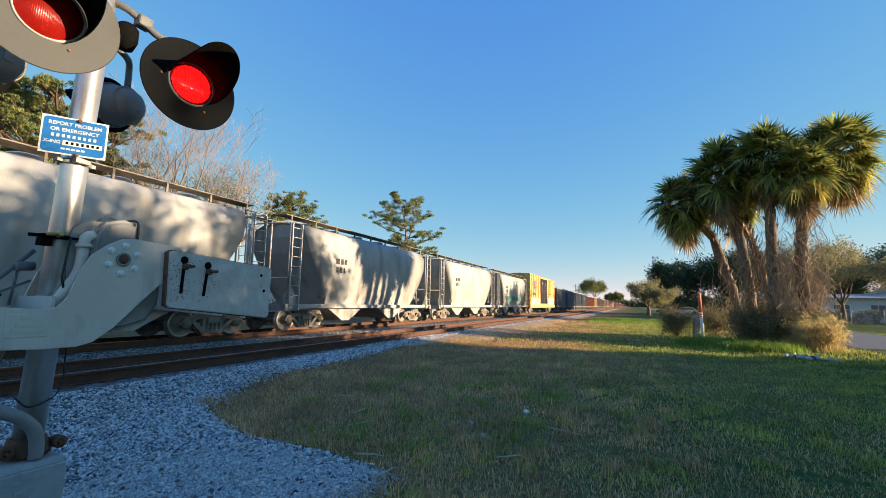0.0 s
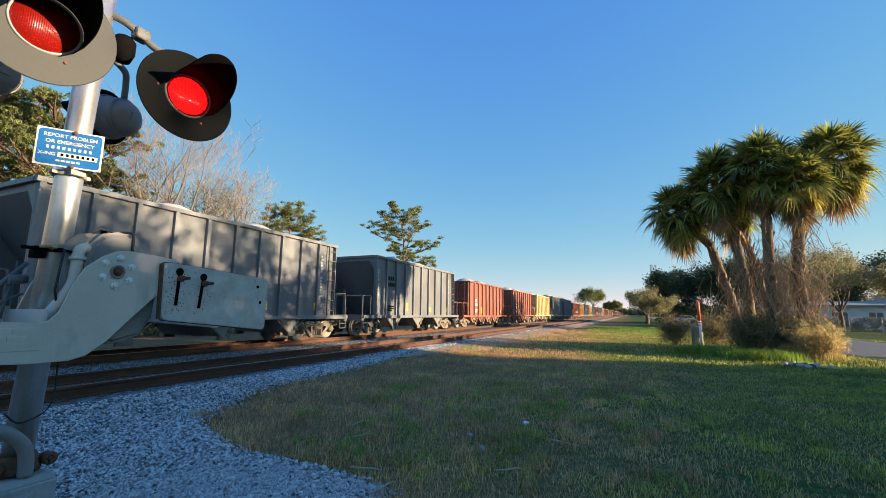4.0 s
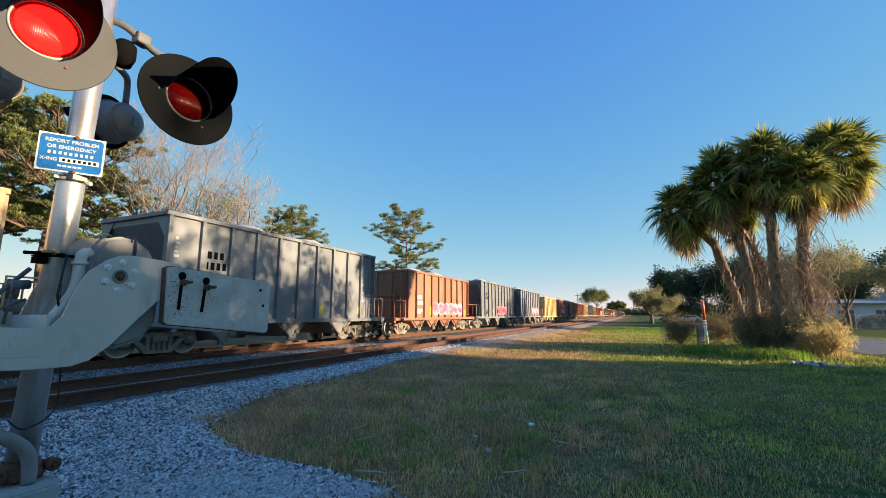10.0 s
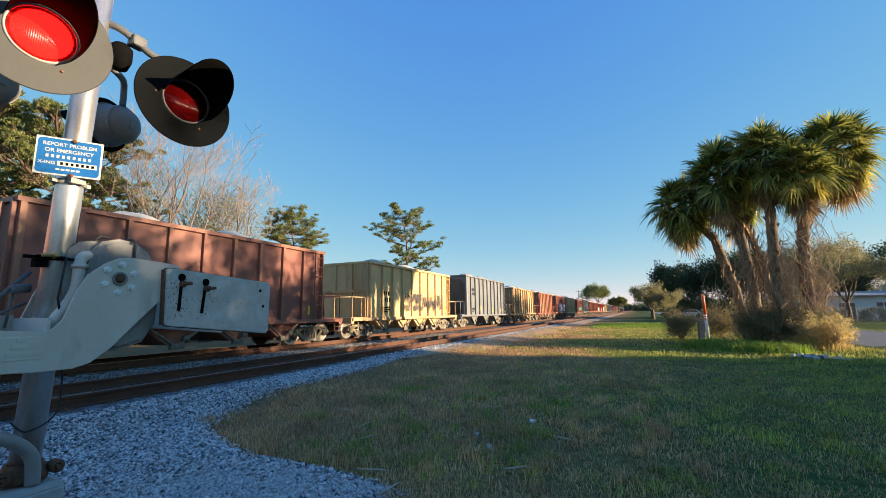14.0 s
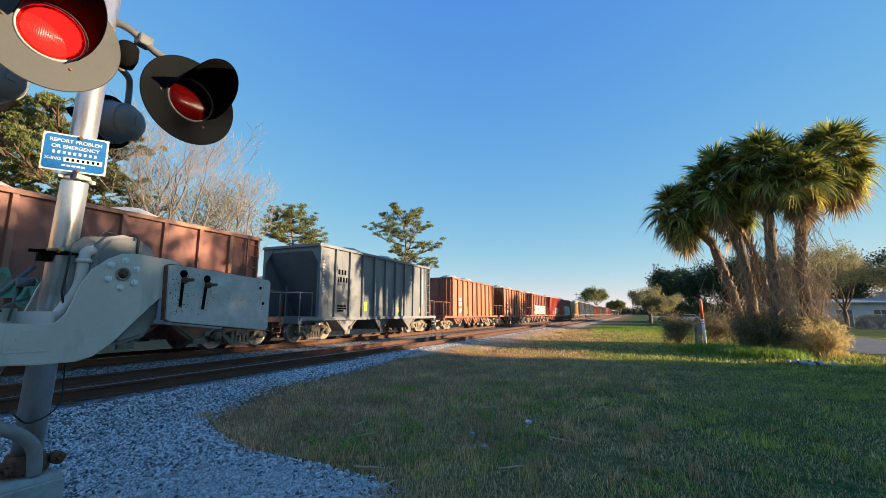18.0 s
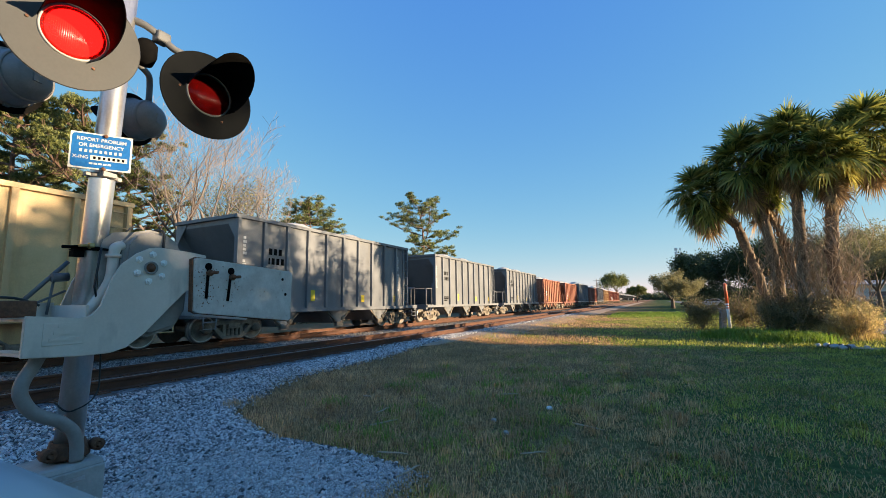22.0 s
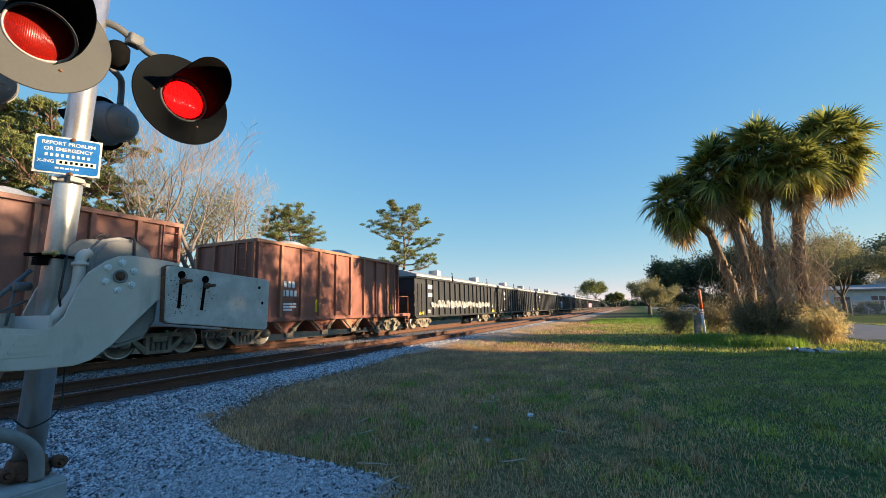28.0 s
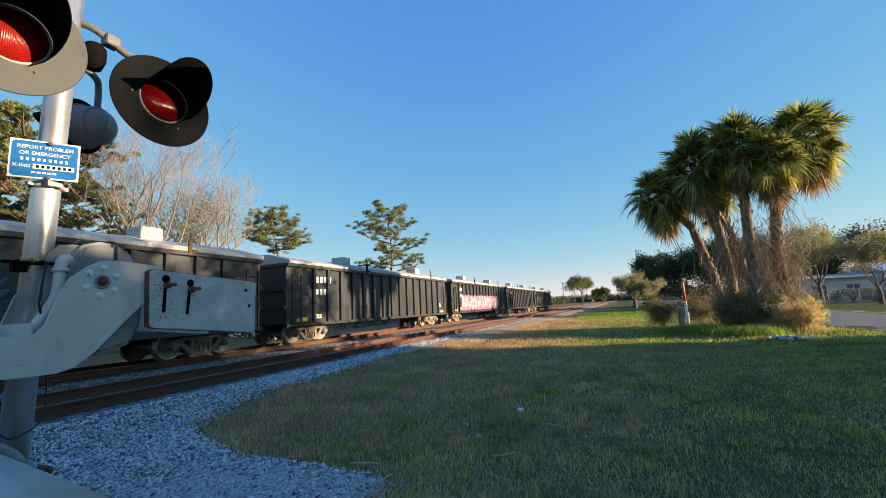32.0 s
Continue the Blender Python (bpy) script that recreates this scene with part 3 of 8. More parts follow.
def build_stones(name, label, seed, beds, dark, light, pale_only=False):
    """Loose angular stones strewn over a stretch of the bed."""
    rng = np.random.default_rng(seed)
    out = []
    for count, x0, x1, y0, y1, s0, s1 in beds:
        p = rng.random((count, 2)) * (x1 - x0, y1 - y0) + (x0, y0)
        keep = p[:, 0] < grass_edge(p[:, 1]) + rng.normal(0, 0.12, count)
        keep &= ~((np.abs(p[:, 0] + 3.4) < 0.32) & (np.abs(p[:, 1] - 1.5) < 0.3))
        fine = p[:, 1] < np.interp(p[:, 0], (-4.35, -4.15, -4.05, -3.85, -3.2, -1.0), (1.0, 2.5, 3.1, 3.35, 3.5, 3.5))
        if not pale_only:
            keep &= ~(fine & (rng.random(count) < 0.88))
        if pale_only:
            keep &= p[:, 1] < np.interp(p[:, 0], PALE_X, PALE_Y) + rng.normal(0, 0.10, count)
        p = p[keep]
        s = rng.uniform(s0, s1, len(p))
        z = bed_np(p[:, 0]) + 0.012 + s * 0.25
        out.append(np.column_stack([p, z, s]))
    a = np.concatenate(out)
    n = len(a)
    base = np.array([(1, 0, 0), (-1, 0, 0), (0, 1, 0), (0, -1, 0), (0, 0, 1), (0, 0, -1)], float)
    v = base[None] * (0.7 + 0.6 * rng.random((n, 6, 1))) + rng.normal(0, 0.22, (n, 6, 3))
    v[:, :, 2] *= 0.75
    ang = rng.random(n) * math.tau
    c, s_ = np.cos(ang)[:, None], np.sin(ang)[:, None]
    x, y = v[:, :, 0] * c - v[:, :, 1] * s_, v[:, :, 0] * s_ + v[:, :, 1] * c
    v = np.stack([x, y, v[:, :, 2]], -1) * a[:, None, 3:4] + a[:, None, :3]
    f = np.array([(0, 2, 4), (2, 1, 4), (1, 3, 4), (3, 0, 4), (2, 0, 5), (1, 2, 5), (3, 1, 5), (0, 3, 5)])
    F = (f[None] + (np.arange(n) * 6)[:, None, None]).reshape(-1, 3)
    m, nn, l, b = nodes_of(name)
    geo = nn.new("ShaderNodeNewGeometry")
    r = nn.new("ShaderNodeValToRGB")
    r.color_ramp.elements[0].color, r.color_ramp.elements[1].color = dark, light
    l.new(geo.outputs["Random Per Island"], r.inputs[0])
    l.new(r.outputs[0], b.inputs["Base Color"])
    b.inputs["Roughness"].default_value = 0.9
    tagged(new(name, raw_mesh(name, v.reshape(-1, 3), F, m)), label, "ballast", kind="stuff")


BEDS = ((30000, -6.0, -1.5, 0.9, 4.8, 0.011, 0.027), (48000, -7.4, -1.6, 1.2, 7.5, 0.011, 0.027), (26000, -7.4, -5.9, 7.0, 20, 0.016, 0.032), (5000, -7.9, -6.9, 11, 45, 0.022, 0.040))
build_stones("ballast_stones", "loose angular grey and white ballast stones", 4, BEDS, (0.045, 0.045, 0.048, 1), (0.80, 0.76, 0.72, 1))
# stones between the rails and between the tracks, darker than the rest
INNER = ((24000, -12.0, -9.7, 2.0, 26, 0.014, 0.032), (12000, -9.2, -8.0, 2.0, 22, 0.012, 0.026))
build_stones("track_stones", "dull dark ballast stones between the rails", 24, INNER, (0.045, 0.042, 0.04, 1), (0.36, 0.335, 0.31, 1))
PALE_X, PALE_Y = (-4.35, -4.15, -4.05, -3.85, -3.2, -1.0), (1.0, 2.5, 3.1, 3.35, 3.5, 3.5)      # outer edge of the fine pale gravel
build_stones("fine_gravel", "fine pale gravel along the edge of the stones", 14, ((90000, -4.4, -1.0, 0.9, 3.8, 0.007, 0.014),), (0.22, 0.215, 0.21, 1), (0.74, 0.71, 0.67, 1), True)


# ---- railway tracks ----
def rail_profile():
    return [(-0.075, 0.0), (0.075, 0.0), (0.075, 0.012), (0.012, 0.035), (0.010, 0.135), (0.036, 0.145), (0.036, 0.172), (0.028, 0.18), (-0.028, 0.18), (-0.036, 0.172), (-0.036, 0.145), (-0.010, 0.135), (-0.012, 0.035), (-0.075, 0.012)]


def build_track(name, x, label):
    tr = thing(name, label, "railway track", "pair of railway tracks", at=pose(x, 0, RAIL_Z - 0.18))
    bm = bmesh.new()
    for a, b in ((-120, 12.05), (12.06, 40), (40.01, 1500)):
        prism(bm, rail_profile(), "y", a, b)
    rail = mesh_of("rail", bm, M_RAIL)
    bm = bmesh.new()
    quadbox(bm, -0.024, 0.024, -120, 1500, 0.1802, 0.1832)
    head = mesh_of("rail_head", bm, M_RAILTOP)
    for s in (-0.7525, 0.7525):
        r = part("rail", rail, None, tr, "rust-brown steel rail")
        r.location.x = s
        part("rail_head", head, None, r, "worn bright running surface")
    bm = slab(-1.3, 1.3, -0.115, 0.115, -0.17, -0.004, 0.012)
    tie = mesh_of("tie", bm, M_TIE)
    bm = bmesh.new()
    quadbox(bm, -0.17, 0.17, -0.09, 0.09, -0.002, 0.012)
    for u in (-0.11, 0.11):
        quadbox(bm, u - 0.014, u + 0.014, -0.05, -0.02, 0.012, 0.035)
        quadbox(bm, u - 0.014, u + 0.014, 0.02, 0.05, 0.012, 0.035)
    plate = mesh_of("tie_plate", bm, M_RUSTY)
    rng = random.Random(int(-x * 10))
    y = -6.0
    while y < 52:
        t = part("tie", tie, None, tr)
        t.location = (rng.uniform(-0.04, 0.04), y + rng.uniform(-0.03, 0.03), rng.uniform(-0.012, 0))
        t.rotation_euler.z = rng.uniform(-0.012, 0.012)
        for s in (-0.7525, 0.7525):
            part("tie_plate", plate, None, t).location.x = s - t.location.x
        y += 0.54
    bm = bmesh.new()
    while y < 420:
        quadbox(bm, -1.3, 1.3, y - 0.115, y + 0.115, -0.17, -0.004)
        y += 0.54
    tagged(part("far_ties", bm, M_TIE, tr), kind="stuff")
    return tr


build_track("near_railway_track", TRACK_NEAR, "empty railway track with rusty rails on timber ties")
build_track("far_railway_track", TRACK_FAR, "railway track with rusty rails carrying the freight train")

# ---- freight train ----
SPEED = 24.05
MOVING = []          # (car, place of its centre along the track at the start)


def make_truck_meshes():
    bm = bmesh.new()        # wheel: tread, flange, dished plate
    lathe(bm, [(0.0, 0.03), (0.11, 0.035), (0.13, 0.0), (0.30, -0.02), (0.36, 0.045), (0.415, 0.045), (0.42, 0.03), (0.425, -0.07), (0.455, -0.08), (0.45, -0.105), (0.37, -0.105), (0.34, -0.06), (0.12, -0.06), (0.0, -0.06)], (0, 0, 0), (1, 0, 0), 28)
    for f in bm.faces:
        c = f.calc_center_median()
        if 0.37 < math.hypot(c.y, c.z) < 0.44 and c.x > -0.06:
            f.material_index = 1
    wheel = mesh_of("wheel", bm, M_WHEEL)
    wheel.materials.append(M_TREAD)
    bm = bmesh.new()
    tube(bm, [(-1.0, 0, 0), (1.0, 0, 0)], 0.08, 10)
    axle = mesh_of("axle", bm, M_TRUCK)
    bm = bmesh.new()        # cast side frame: arched outline with two windows, built of bars
    prism(bm, [(-1.12, 0.40), (-0.98, 0.58), (-0.55, 0.66), (0.55, 0.66), (0.98, 0.58), (1.12, 0.40), (1.0, 0.36), (0.78, 0.44), (0.5, 0.54), (-0.5, 0.54), (-0.78, 0.44), (-1.0, 0.36)], "x", -0.07, 0.07)
    prism(bm, [(-0.72, 0.46), (-0.60, 0.50), (-0.26, 0.20), (-0.26, 0.10), (-0.36, 0.10)], "x", -0.06, 0.06)
    prism(bm, [(0.72, 0.46), (0.60, 0.50), (0.26, 0.20), (0.26, 0.10), (0.36, 0.10)], "x", -0.06, 0.06)
    quadbox(bm, -0.08, 0.08, -0.36, 0.36, 0.10, 0.19)
    quadbox(bm, -0.06, 0.06, -0.36, -0.25, 0.19, 0.55)
    quadbox(bm, -0.06, 0.06, 0.25, 0.36, 0.19, 0.55)
    for s in (-0.88, 0.88):
        lathe(bm, [(0.0, 0.16), (0.10, 0.15), (0.13, 0.10), (0.15, 0.06), (0.15, -0.06), (0.0, -0.06)], (0, s, 0.42), (1, 0, 0), 16)
    frame_r = mesh_of("side_frame", bm, M_TRUCK)
    bm = bmesh.new()
    coil = []
    for k in range(5):
        coil += [(0.055, k * 0.044), (0.07, k * 0.044 + 0.012), (0.07, k * 0.044 + 0.03)]
    lathe(bm, coil + [(0.055, 0.22)], (0, 0, 0.19), (0, 0, 1), 10)
    spring = mesh_of("spring", bm, M_TRUCK)
    bm = bmesh.new()
    quadbox(bm, -1.1, 1.1, -0.2, 0.2, 0.42, 0.56)
    lathe(bm, [(0.0, 0.0), (0.22, 0.0), (0.22, 0.20), (0.0, 0.20)], (0, 0, 0.56), (0, 0, 1), 16)
    bolster = mesh_of("truck", bm, M_TRUCK)
    return wheel, axle, frame_r, spring, bolster


TRUCK = make_truck_meshes()


def add_truck(car, y):
    wheel, axle, side, spring, bolster = TRUCK
    t = part("truck", bolster, None, car, "dusty cast-steel two-axle truck")
    t.location.y = y
    for s in (-1, 1):
        f = part("side_frame", side, None, t)
        f.location.x = 1.0 * s
        if s < 0:
            f.rotation_euler.z = math.pi
        for u in (-0.15, 0.0, 0.15):
            part("spring", spring, None, t).location = (1.0 * s, u, 0)
    for a in (-0.88, 0.88):
        ax = part("axle", axle, None, t)
        ax.location = (0, a, 0.42)
        for s in (-1, 1):
            w = part("wheel", wheel, None, t)
            w.location = (0.78 * s, a, 0.42)
            if s < 0:
                w.rotation_euler.z = math.pi


def add_coupler(car, y, s):
    bm = bmesh.new()
    quadbox(bm, -0.07, 0.07, min(y, y + s * 0.75), max(y, y + s * 0.75), 0.76, 0.92)
    quadbox(bm, -0.16, 0.16, min(y + s * 0.6, y + s * 0.92), max(y + s * 0.6, y + s * 0.92), 0.70, 0.98)
    part("coupler", bm, M_TRUCK, car, "rusty knuckle coupler")
    bm = bmesh.new()
    tube(bm, [(0.25, y, 0.8), (0.28, y + s * 0.35, 0.55), (0.2, y + s * 0.7, 0.45), (0.1, y + s * 0.9, 0.6)], 0.025, 6)
    part("air_hose", bm, M_RUBBER, car)


def handrail(car, pts, material, r=0.022):
    bm = bmesh.new()
    tube(bm, pts, r, 6)
    return part("handrail", bm, material, car)


def ladder_mesh(height, width, rungs, material, facing="x"):
    bm = bmesh.new()
    for s in (-width / 2, width / 2):
        quadbox(bm, -0.03, 0.03, s - 0.02, s + 0.02, 0, height)
    for k in range(rungs):
        z = height * (k + 0.5) / rungs
        tube(bm, [(0.0, -width / 2, z), (0.0, width / 2, z)], 0.015, 6)
    return mesh_of("ladder", bm, material)


def heap(half_l, half_w, z, rise, seed, material):
    """A stone load heaped in ridges inside the walls."""
    nx, ny = 9, 41
    V, F = [], []
    for j in range(ny):
        y = -half_l + 2 * half_l * j / (ny - 1)
        for i in range(nx):
            x = -half_w + 2 * half_w * i / (nx - 1)
            u, v = abs(x) / half_w, abs(y) / half_l
            hump = (1 - u ** 2) * (1 - v ** 6) * (0.72 + 0.28 * math.cos(y * 1.9 + seed)) 
            V.append((x, y, z - 0.25 + (rise + 0.25) * hump + 0.05 * noise.noise(Vector((x * 3, y * 3, seed)))))
    for j in range(ny - 1):
        for i in range(nx - 1):
            a = j * nx + i
            F.append((a, a + 1, a + nx + 1, a + nx))
    return raw_mesh("load", V, F, material)


def open_shell(half_l, half_w, z0, z1, t):
    """Side walls, end walls and a floor of an open-topped box, in one piece."""
    bm = bmesh.new()

    def ring(l, w, z):
        return [bm.verts.new((x, y, z)) for x, y in ((-w, -l), (w, -l), (w, l), (-w, l))]
    a, b, c, d = ring(half_l, half_w, z0), ring(half_l, half_w, z1), ring(half_l - t, half_w - t, z1), ring(half_l - t, half_w - t, z0 + 0.2)
    for p, q in ((a, b), (b, c), (c, d)):
        for k in range(4):
            bm.faces.new((p[k], p[(k + 1) % 4], q[(k + 1) % 4], q[k]))
    bm.faces.new(d)
    bm.faces.new(a[::-1])
    return bm


def bars(rows, x, y, z, h, material, car, name, widths, side=1):
    """Rows of plain bars that stand for lettering, on the side at x."""
    bm = bmesh.new()
    for k, run in enumerate(rows):
        u = y
        for w in run:
            zz = z - k * h * 1.5
            quadbox(bm, min(x, x + 0.004 * side), max(x, x + 0.004 * side), u, u + w * widths, zz - h, zz)
            u += w * widths + h * 0.35
    return tagged(part(name, bm, material, car), kind="stuff")


def slope_shell(half_l, half_w, z0, z1, t):
    """Straight sides between end sheets that slope inwards and down, leaving the ends open over the trucks."""
    bm = bmesh.new()
    for s in (-1, 1):
        quadbox(bm, min(s * (half_w - t), s * half_w), max(s * (half_w - t), s * half_w), -half_l, half_l, z0, z1)
    for s in (-1, 1):
        out = [(half_l - 0.03, z1), (half_l - 0.03, z1 - 0.16), (half_l - 2.0, z0 + 0.02), (half_l - 2.08, z0 + 0.02), (half_l - 0.09, z1 - 0.12), (half_l - 0.09, z1)]
        prism(bm, [(s * y, z) for y, z in out], "x", -half_w + t + 0.002, half_w - t - 0.002)
        for u in (-1, 1):
            w = half_w - t - 0.004
            prism(bm, [(u * w, z1 - 0.02), (u * (w - 0.42), z1 - 0.02), (u * w, z1 - 0.62)], "y", min(s * (half_l - 0.028), s * half_l), max(s * (half_l - 0.028), s * half_l))
    quadbox(bm, -half_w + t, half_w - t, -half_l + 2.0, half_l - 2.0, z0, z0 + 0.04)
    bmesh.ops.recalc_face_normals(bm, faces=bm.faces[:])
    return bm


S_LETTER = surf("chalked_white_paint", (0.42, 0.42, 0.41), (0.56, 0.56, 0.55), 6, 0.6, bump=0.02)


def rock_hopper(name, paint, label, tall=False, sloped=False):
    """Open-top hopper car, 13.27 m over couplers; built once and then copied."""
    car = thing(name, label, "hopper car", "cars of the freight train")
    hl, top, sill = (5.12, 3.90, 1.0) if tall else (4.78, 3.60, 0.98)
    hw = 1.49
    part("body", (slope_shell if sloped else open_shell)(hl, hw, sill, top, 0.05), paint, car)
    bm = bmesh.new()        # top chord round the opening
    for s in (-1, 1):
        quadbox(bm, min(s * (hw - 0.03), s * (hw + 0.11)), max(s * (hw - 0.03), s * (hw + 0.11)), -hl - 0.06, hl + 0.06, top, top + 0.11)
        quadbox(bm, -hw + 0.03, hw - 0.03, min(s * (hl - 0.05), s * (hl + 0.08)), max(s * (hl - 0.05), s * (hl + 0.08)), top, top + 0.11)
    part("top_chord", bm, paint, car)
    bm = bmesh.new()
    for s in (-1, 1):
        quadbox(bm, min(s * (hw - 0.06), s * (hw + 0.09)), max(s * (hw - 0.06), s * (hw + 0.09)), -6.1, 6.1, sill - 0.14, sill)
    quadbox(bm, -0.22, 0.22, -6.15, 6.15, 0.72, 0.98)
    for s in (-1, 1):
        quadbox(bm, -1.5, 1.5, min(s * 5.95, s * 6.15), max(s * 5.95, s * 6.15), sill - 0.25, sill + 0.02)
        quadbox(bm, -1.45, 1.45, min(s * (hl + 0.01), s * 5.95), max(s * (hl + 0.01), s * 5.95), sill - 0.02, sill + 0.02)
    part("underframe", bm, paint, car)
    count = 10 if tall else 9
    bm = slab(0, 0.10, -0.055, 0.055, sill + 0.002, top - 0.002)
    rib = mesh_of("rib", bm, paint)
    for k in range(count + 1):
        y = -hl + 0.06 + (2 * hl - 0.12) * k / count
        for s in (-1, 1):
            r = part("rib", rib, None, car)
            r.location = (s * hw, y, 0)
            if s < 0:
                r.rotation_euler.z = math.pi
    post = mesh_of("end_post", slab(-0.05, 0.05, 0.0, 0.09, sill, top), paint)
    beam = mesh_of("end_beam", slab(-1.36, 1.36, 0.0, 0.10, 2.2, 2.32), paint)
    strut = None
    if sloped:
        bm = bmesh.new()        # posts from the end platform up to the slope sheet
        quadbox(bm, -0.05, 0.05, -0.05, 0.05, sill, sill + 1.35)
        strut = mesh_of("end_strut", bm, paint)
    for s in (-1, 1):
        for x in (-0.95, 0.95) if sloped else ():
            part("end_strut", strut, None, car).location = (x, s * (hl - 0.85), 0)
        for x in () if sloped else (-1.42, -0.5, 0.5, 1.42):
            p = part("end_post", post, None, car)
            p.location = (x, s * hl, 0)
            p.rotation_euler.z = 0 if s > 0 else math.pi
        if not sloped:
            p = part("end_beam", beam, None, car)
            p.location = (0, s * hl, 0)
            p.rotation_euler.z = 0 if s > 0 else math.pi
    bays = (-2.9, 0.0, 2.9) if tall else (-3.0, -1.0, 1.0, 3.0)
    bm = bmesh.new()
    w = 0.62 if tall else 0.92
    prism(bm, [(-w, sill - 0.14), (w, sill - 0.14), (0.22, 0.36), (-0.22, 0.36)], "x", -1.22, 1.22)
    if tall:
        prism(bm, [(-0.75, sill), (0.75, sill), (0.06, 0.28), (-0.06, 0.28)], "x", 1.32, 1.36)
        prism(bm, [(-0.75, sill), (0.75, sill), (0.06, 0.28), (-0.06, 0.28)], "x", -1.36, -1.32)
    bay = mesh_of("hopper_bay", bm, paint)
    bm = bmesh.new()
    tube(bm, [(1.38, -0.85, sill - 0.1), (1.38, -0.1, 0.32), (1.38, 0.05, 0.36), (1.38, 0.7, sill - 0.1)], 0.04, 6)
    quadbox(bm, 1.30, 1.42, -0.22, 0.16, 0.24, 0.40)
    lathe(bm, [(0.0, -0.05), (0.09, -0.05), (0.09, 0.05), (0.0, 0.05)], (1.4, 0.2, 0.52), (1, 0, 0), 10)
    gate = mesh_of("bay_gate", bm, M_TRUCK)
    for y in bays:
        b = part("hopper_bay", bay, None, car)
        b.location.y = y
        for s in (0, 1):
            g = part("bay_gate", gate, None, b, "dusty steel outlet gate and latch")
            g.rotation_euler.z = math.pi * s
    part("load", heap(hl - (0.42 if sloped else 0.06), hw - 0.06, top - 0.05, 0.62, len(name), M_LOAD), None, car, "heaped pale crushed stone")
    lad = ladder_mesh(top - sill, 0.42, 7, paint)
    for s in (-1, 1):
        if not sloped:
            e = part("ladder", lad, None, car)
            e.location = (s * -0.95, s * (hl + 0.14), sill)
            e.rotation_euler.z = math.pi / 2
        l2 = part("ladder", lad, None, car)
        l2.location = (s * (hw + 0.12), s * (hl - 0.3), sill)
        y0, y1 = s * (hl + 0.25), s * 6.05
        rail_m = paint
        for x in (-1.45, 1.45):
            handrail(car, [(x, y0, sill), (x, y0, sill + 0.95), (x, y1, sill + 0.95), (x, y1, sill)], rail_m, 0.028)
        handrail(car, [(-1.4, y1, sill + 0.95), (1.4, y1, sill + 0.95)], rail_m, 0.025)
        handrail(car, [(-0.45, y1, sill), (-0.45, y1, sill + 0.95)], rail_m, 0.025)
        handrail(car, [(0.45, y1, sill), (0.45, y1, sill + 0.95)], rail_m, 0.025)
        bm = bmesh.new()        # stirrup step below the corner
        tube(bm, [(1.5, y1 - s * 0.4, sill - 0.2), (1.5, y1 - s * 0.4, 0.45), (1.5, y1, 0.45), (1.5, y1, sill - 0.2)], 0.02, 6)
        tube(bm, [(1.5, y1 - s * 0.4, 0.65), (1.5, y1, 0.65)], 0.02, 6)
        part("step", bm, rail_m, car)
        add_coupler(car, s * 6.1, s)
        add_truck(car, s * 4.72)
    bm = bmesh.new()
    lathe(bm, [(0, 0), (0.3, 0), (0.3, 0.12), (0.22, 0.14), (0, 0.14)], (-0.4, 5.75, 1.7), (0, 1, 0), 18)
    part("brake_wheel", bm, M_TRUCK, car)
    bm = bmesh.new()
    tube(bm, [(0.6, 5.3, 1.3), (0.6, 5.9, 1.3)], 0.2, 12)
    part("brake_cylinder", bm, M_TRUCK, car)
    mark = M_WHITE if paint in (M_BROWN, M_RED) else M_BLACKM
    x = hw + 0.003
    bars([(0.16, 0.14, 0.15), (0.06, 0.14, 0.14, 0.14)], x, -hl + 1.3, 3.05 if tall else 2.3, 0.22, mark, car, "reporting_mark", 0.9)
    bars([(0.5, 0.2), (0.3, 0.4), (0.5,)], x, -hl + 1.3, 1.5, 0.07, mark, car, "stencil", 0.9)
    bm = bmesh.new()
    for y, z, h in ((-1.8, 1.25, 0.42), (hl - 1.2, 1.2, 0.3), (1.3, 1.2, 0.3)) if tall else ((-1.75, 1.15, 0.5), (hl - 0.75, 1.15, 0.35)):
        quadbox(bm, x, x + 0.004, y, y + (0.22 if tall else 0.11), z, z + h)
    tagged(part("reflector_strip", bm, M_YELLOWDECAL, car), "yellow reflective patch", kind="stuff")
    if tall:
        for y0, z0, count in ((hl - 0.88, 1.75, 14), (-hl + 0.28, 2.0, 11)):
            bm = bmesh.new()
            for k in range(count):
                if k != count // 2:
                    quadbox(bm, x, x + 0.004, y0, y0 + 0.10 + 0.04 * (k % 3 == 0), z0 + k * 0.125, z0 + k * 0.125 + 0.085)
            tagged(part("side_lettering", bm, S_LETTER, car, "upright white lettering"), kind="stuff")
    return car


def stroke(bm, pts, w, x):
    """A thick painted stroke: a flat ribbon through points (y, z)."""
    p = [Vector((0, a, b)) for a, b in pts]
    prev = None
    for i, q in enumerate(p):
        d = (p[min(i + 1, len(p) - 1)] - p[max(i - 1, 0)]).normalized()
        n = Vector((0, -d.z, d.y)) * w * (1.0 if 0 < i < len(p) - 1 else 0.75)
        row = (bm.verts.new((x, q.y + n.y, q.z + n.z)), bm.verts.new((x, q.y - n.y, q.z - n.z)))
        if prev:
            bm.faces.new((prev[0], prev[1], row[1], row[0]))
        prev = row


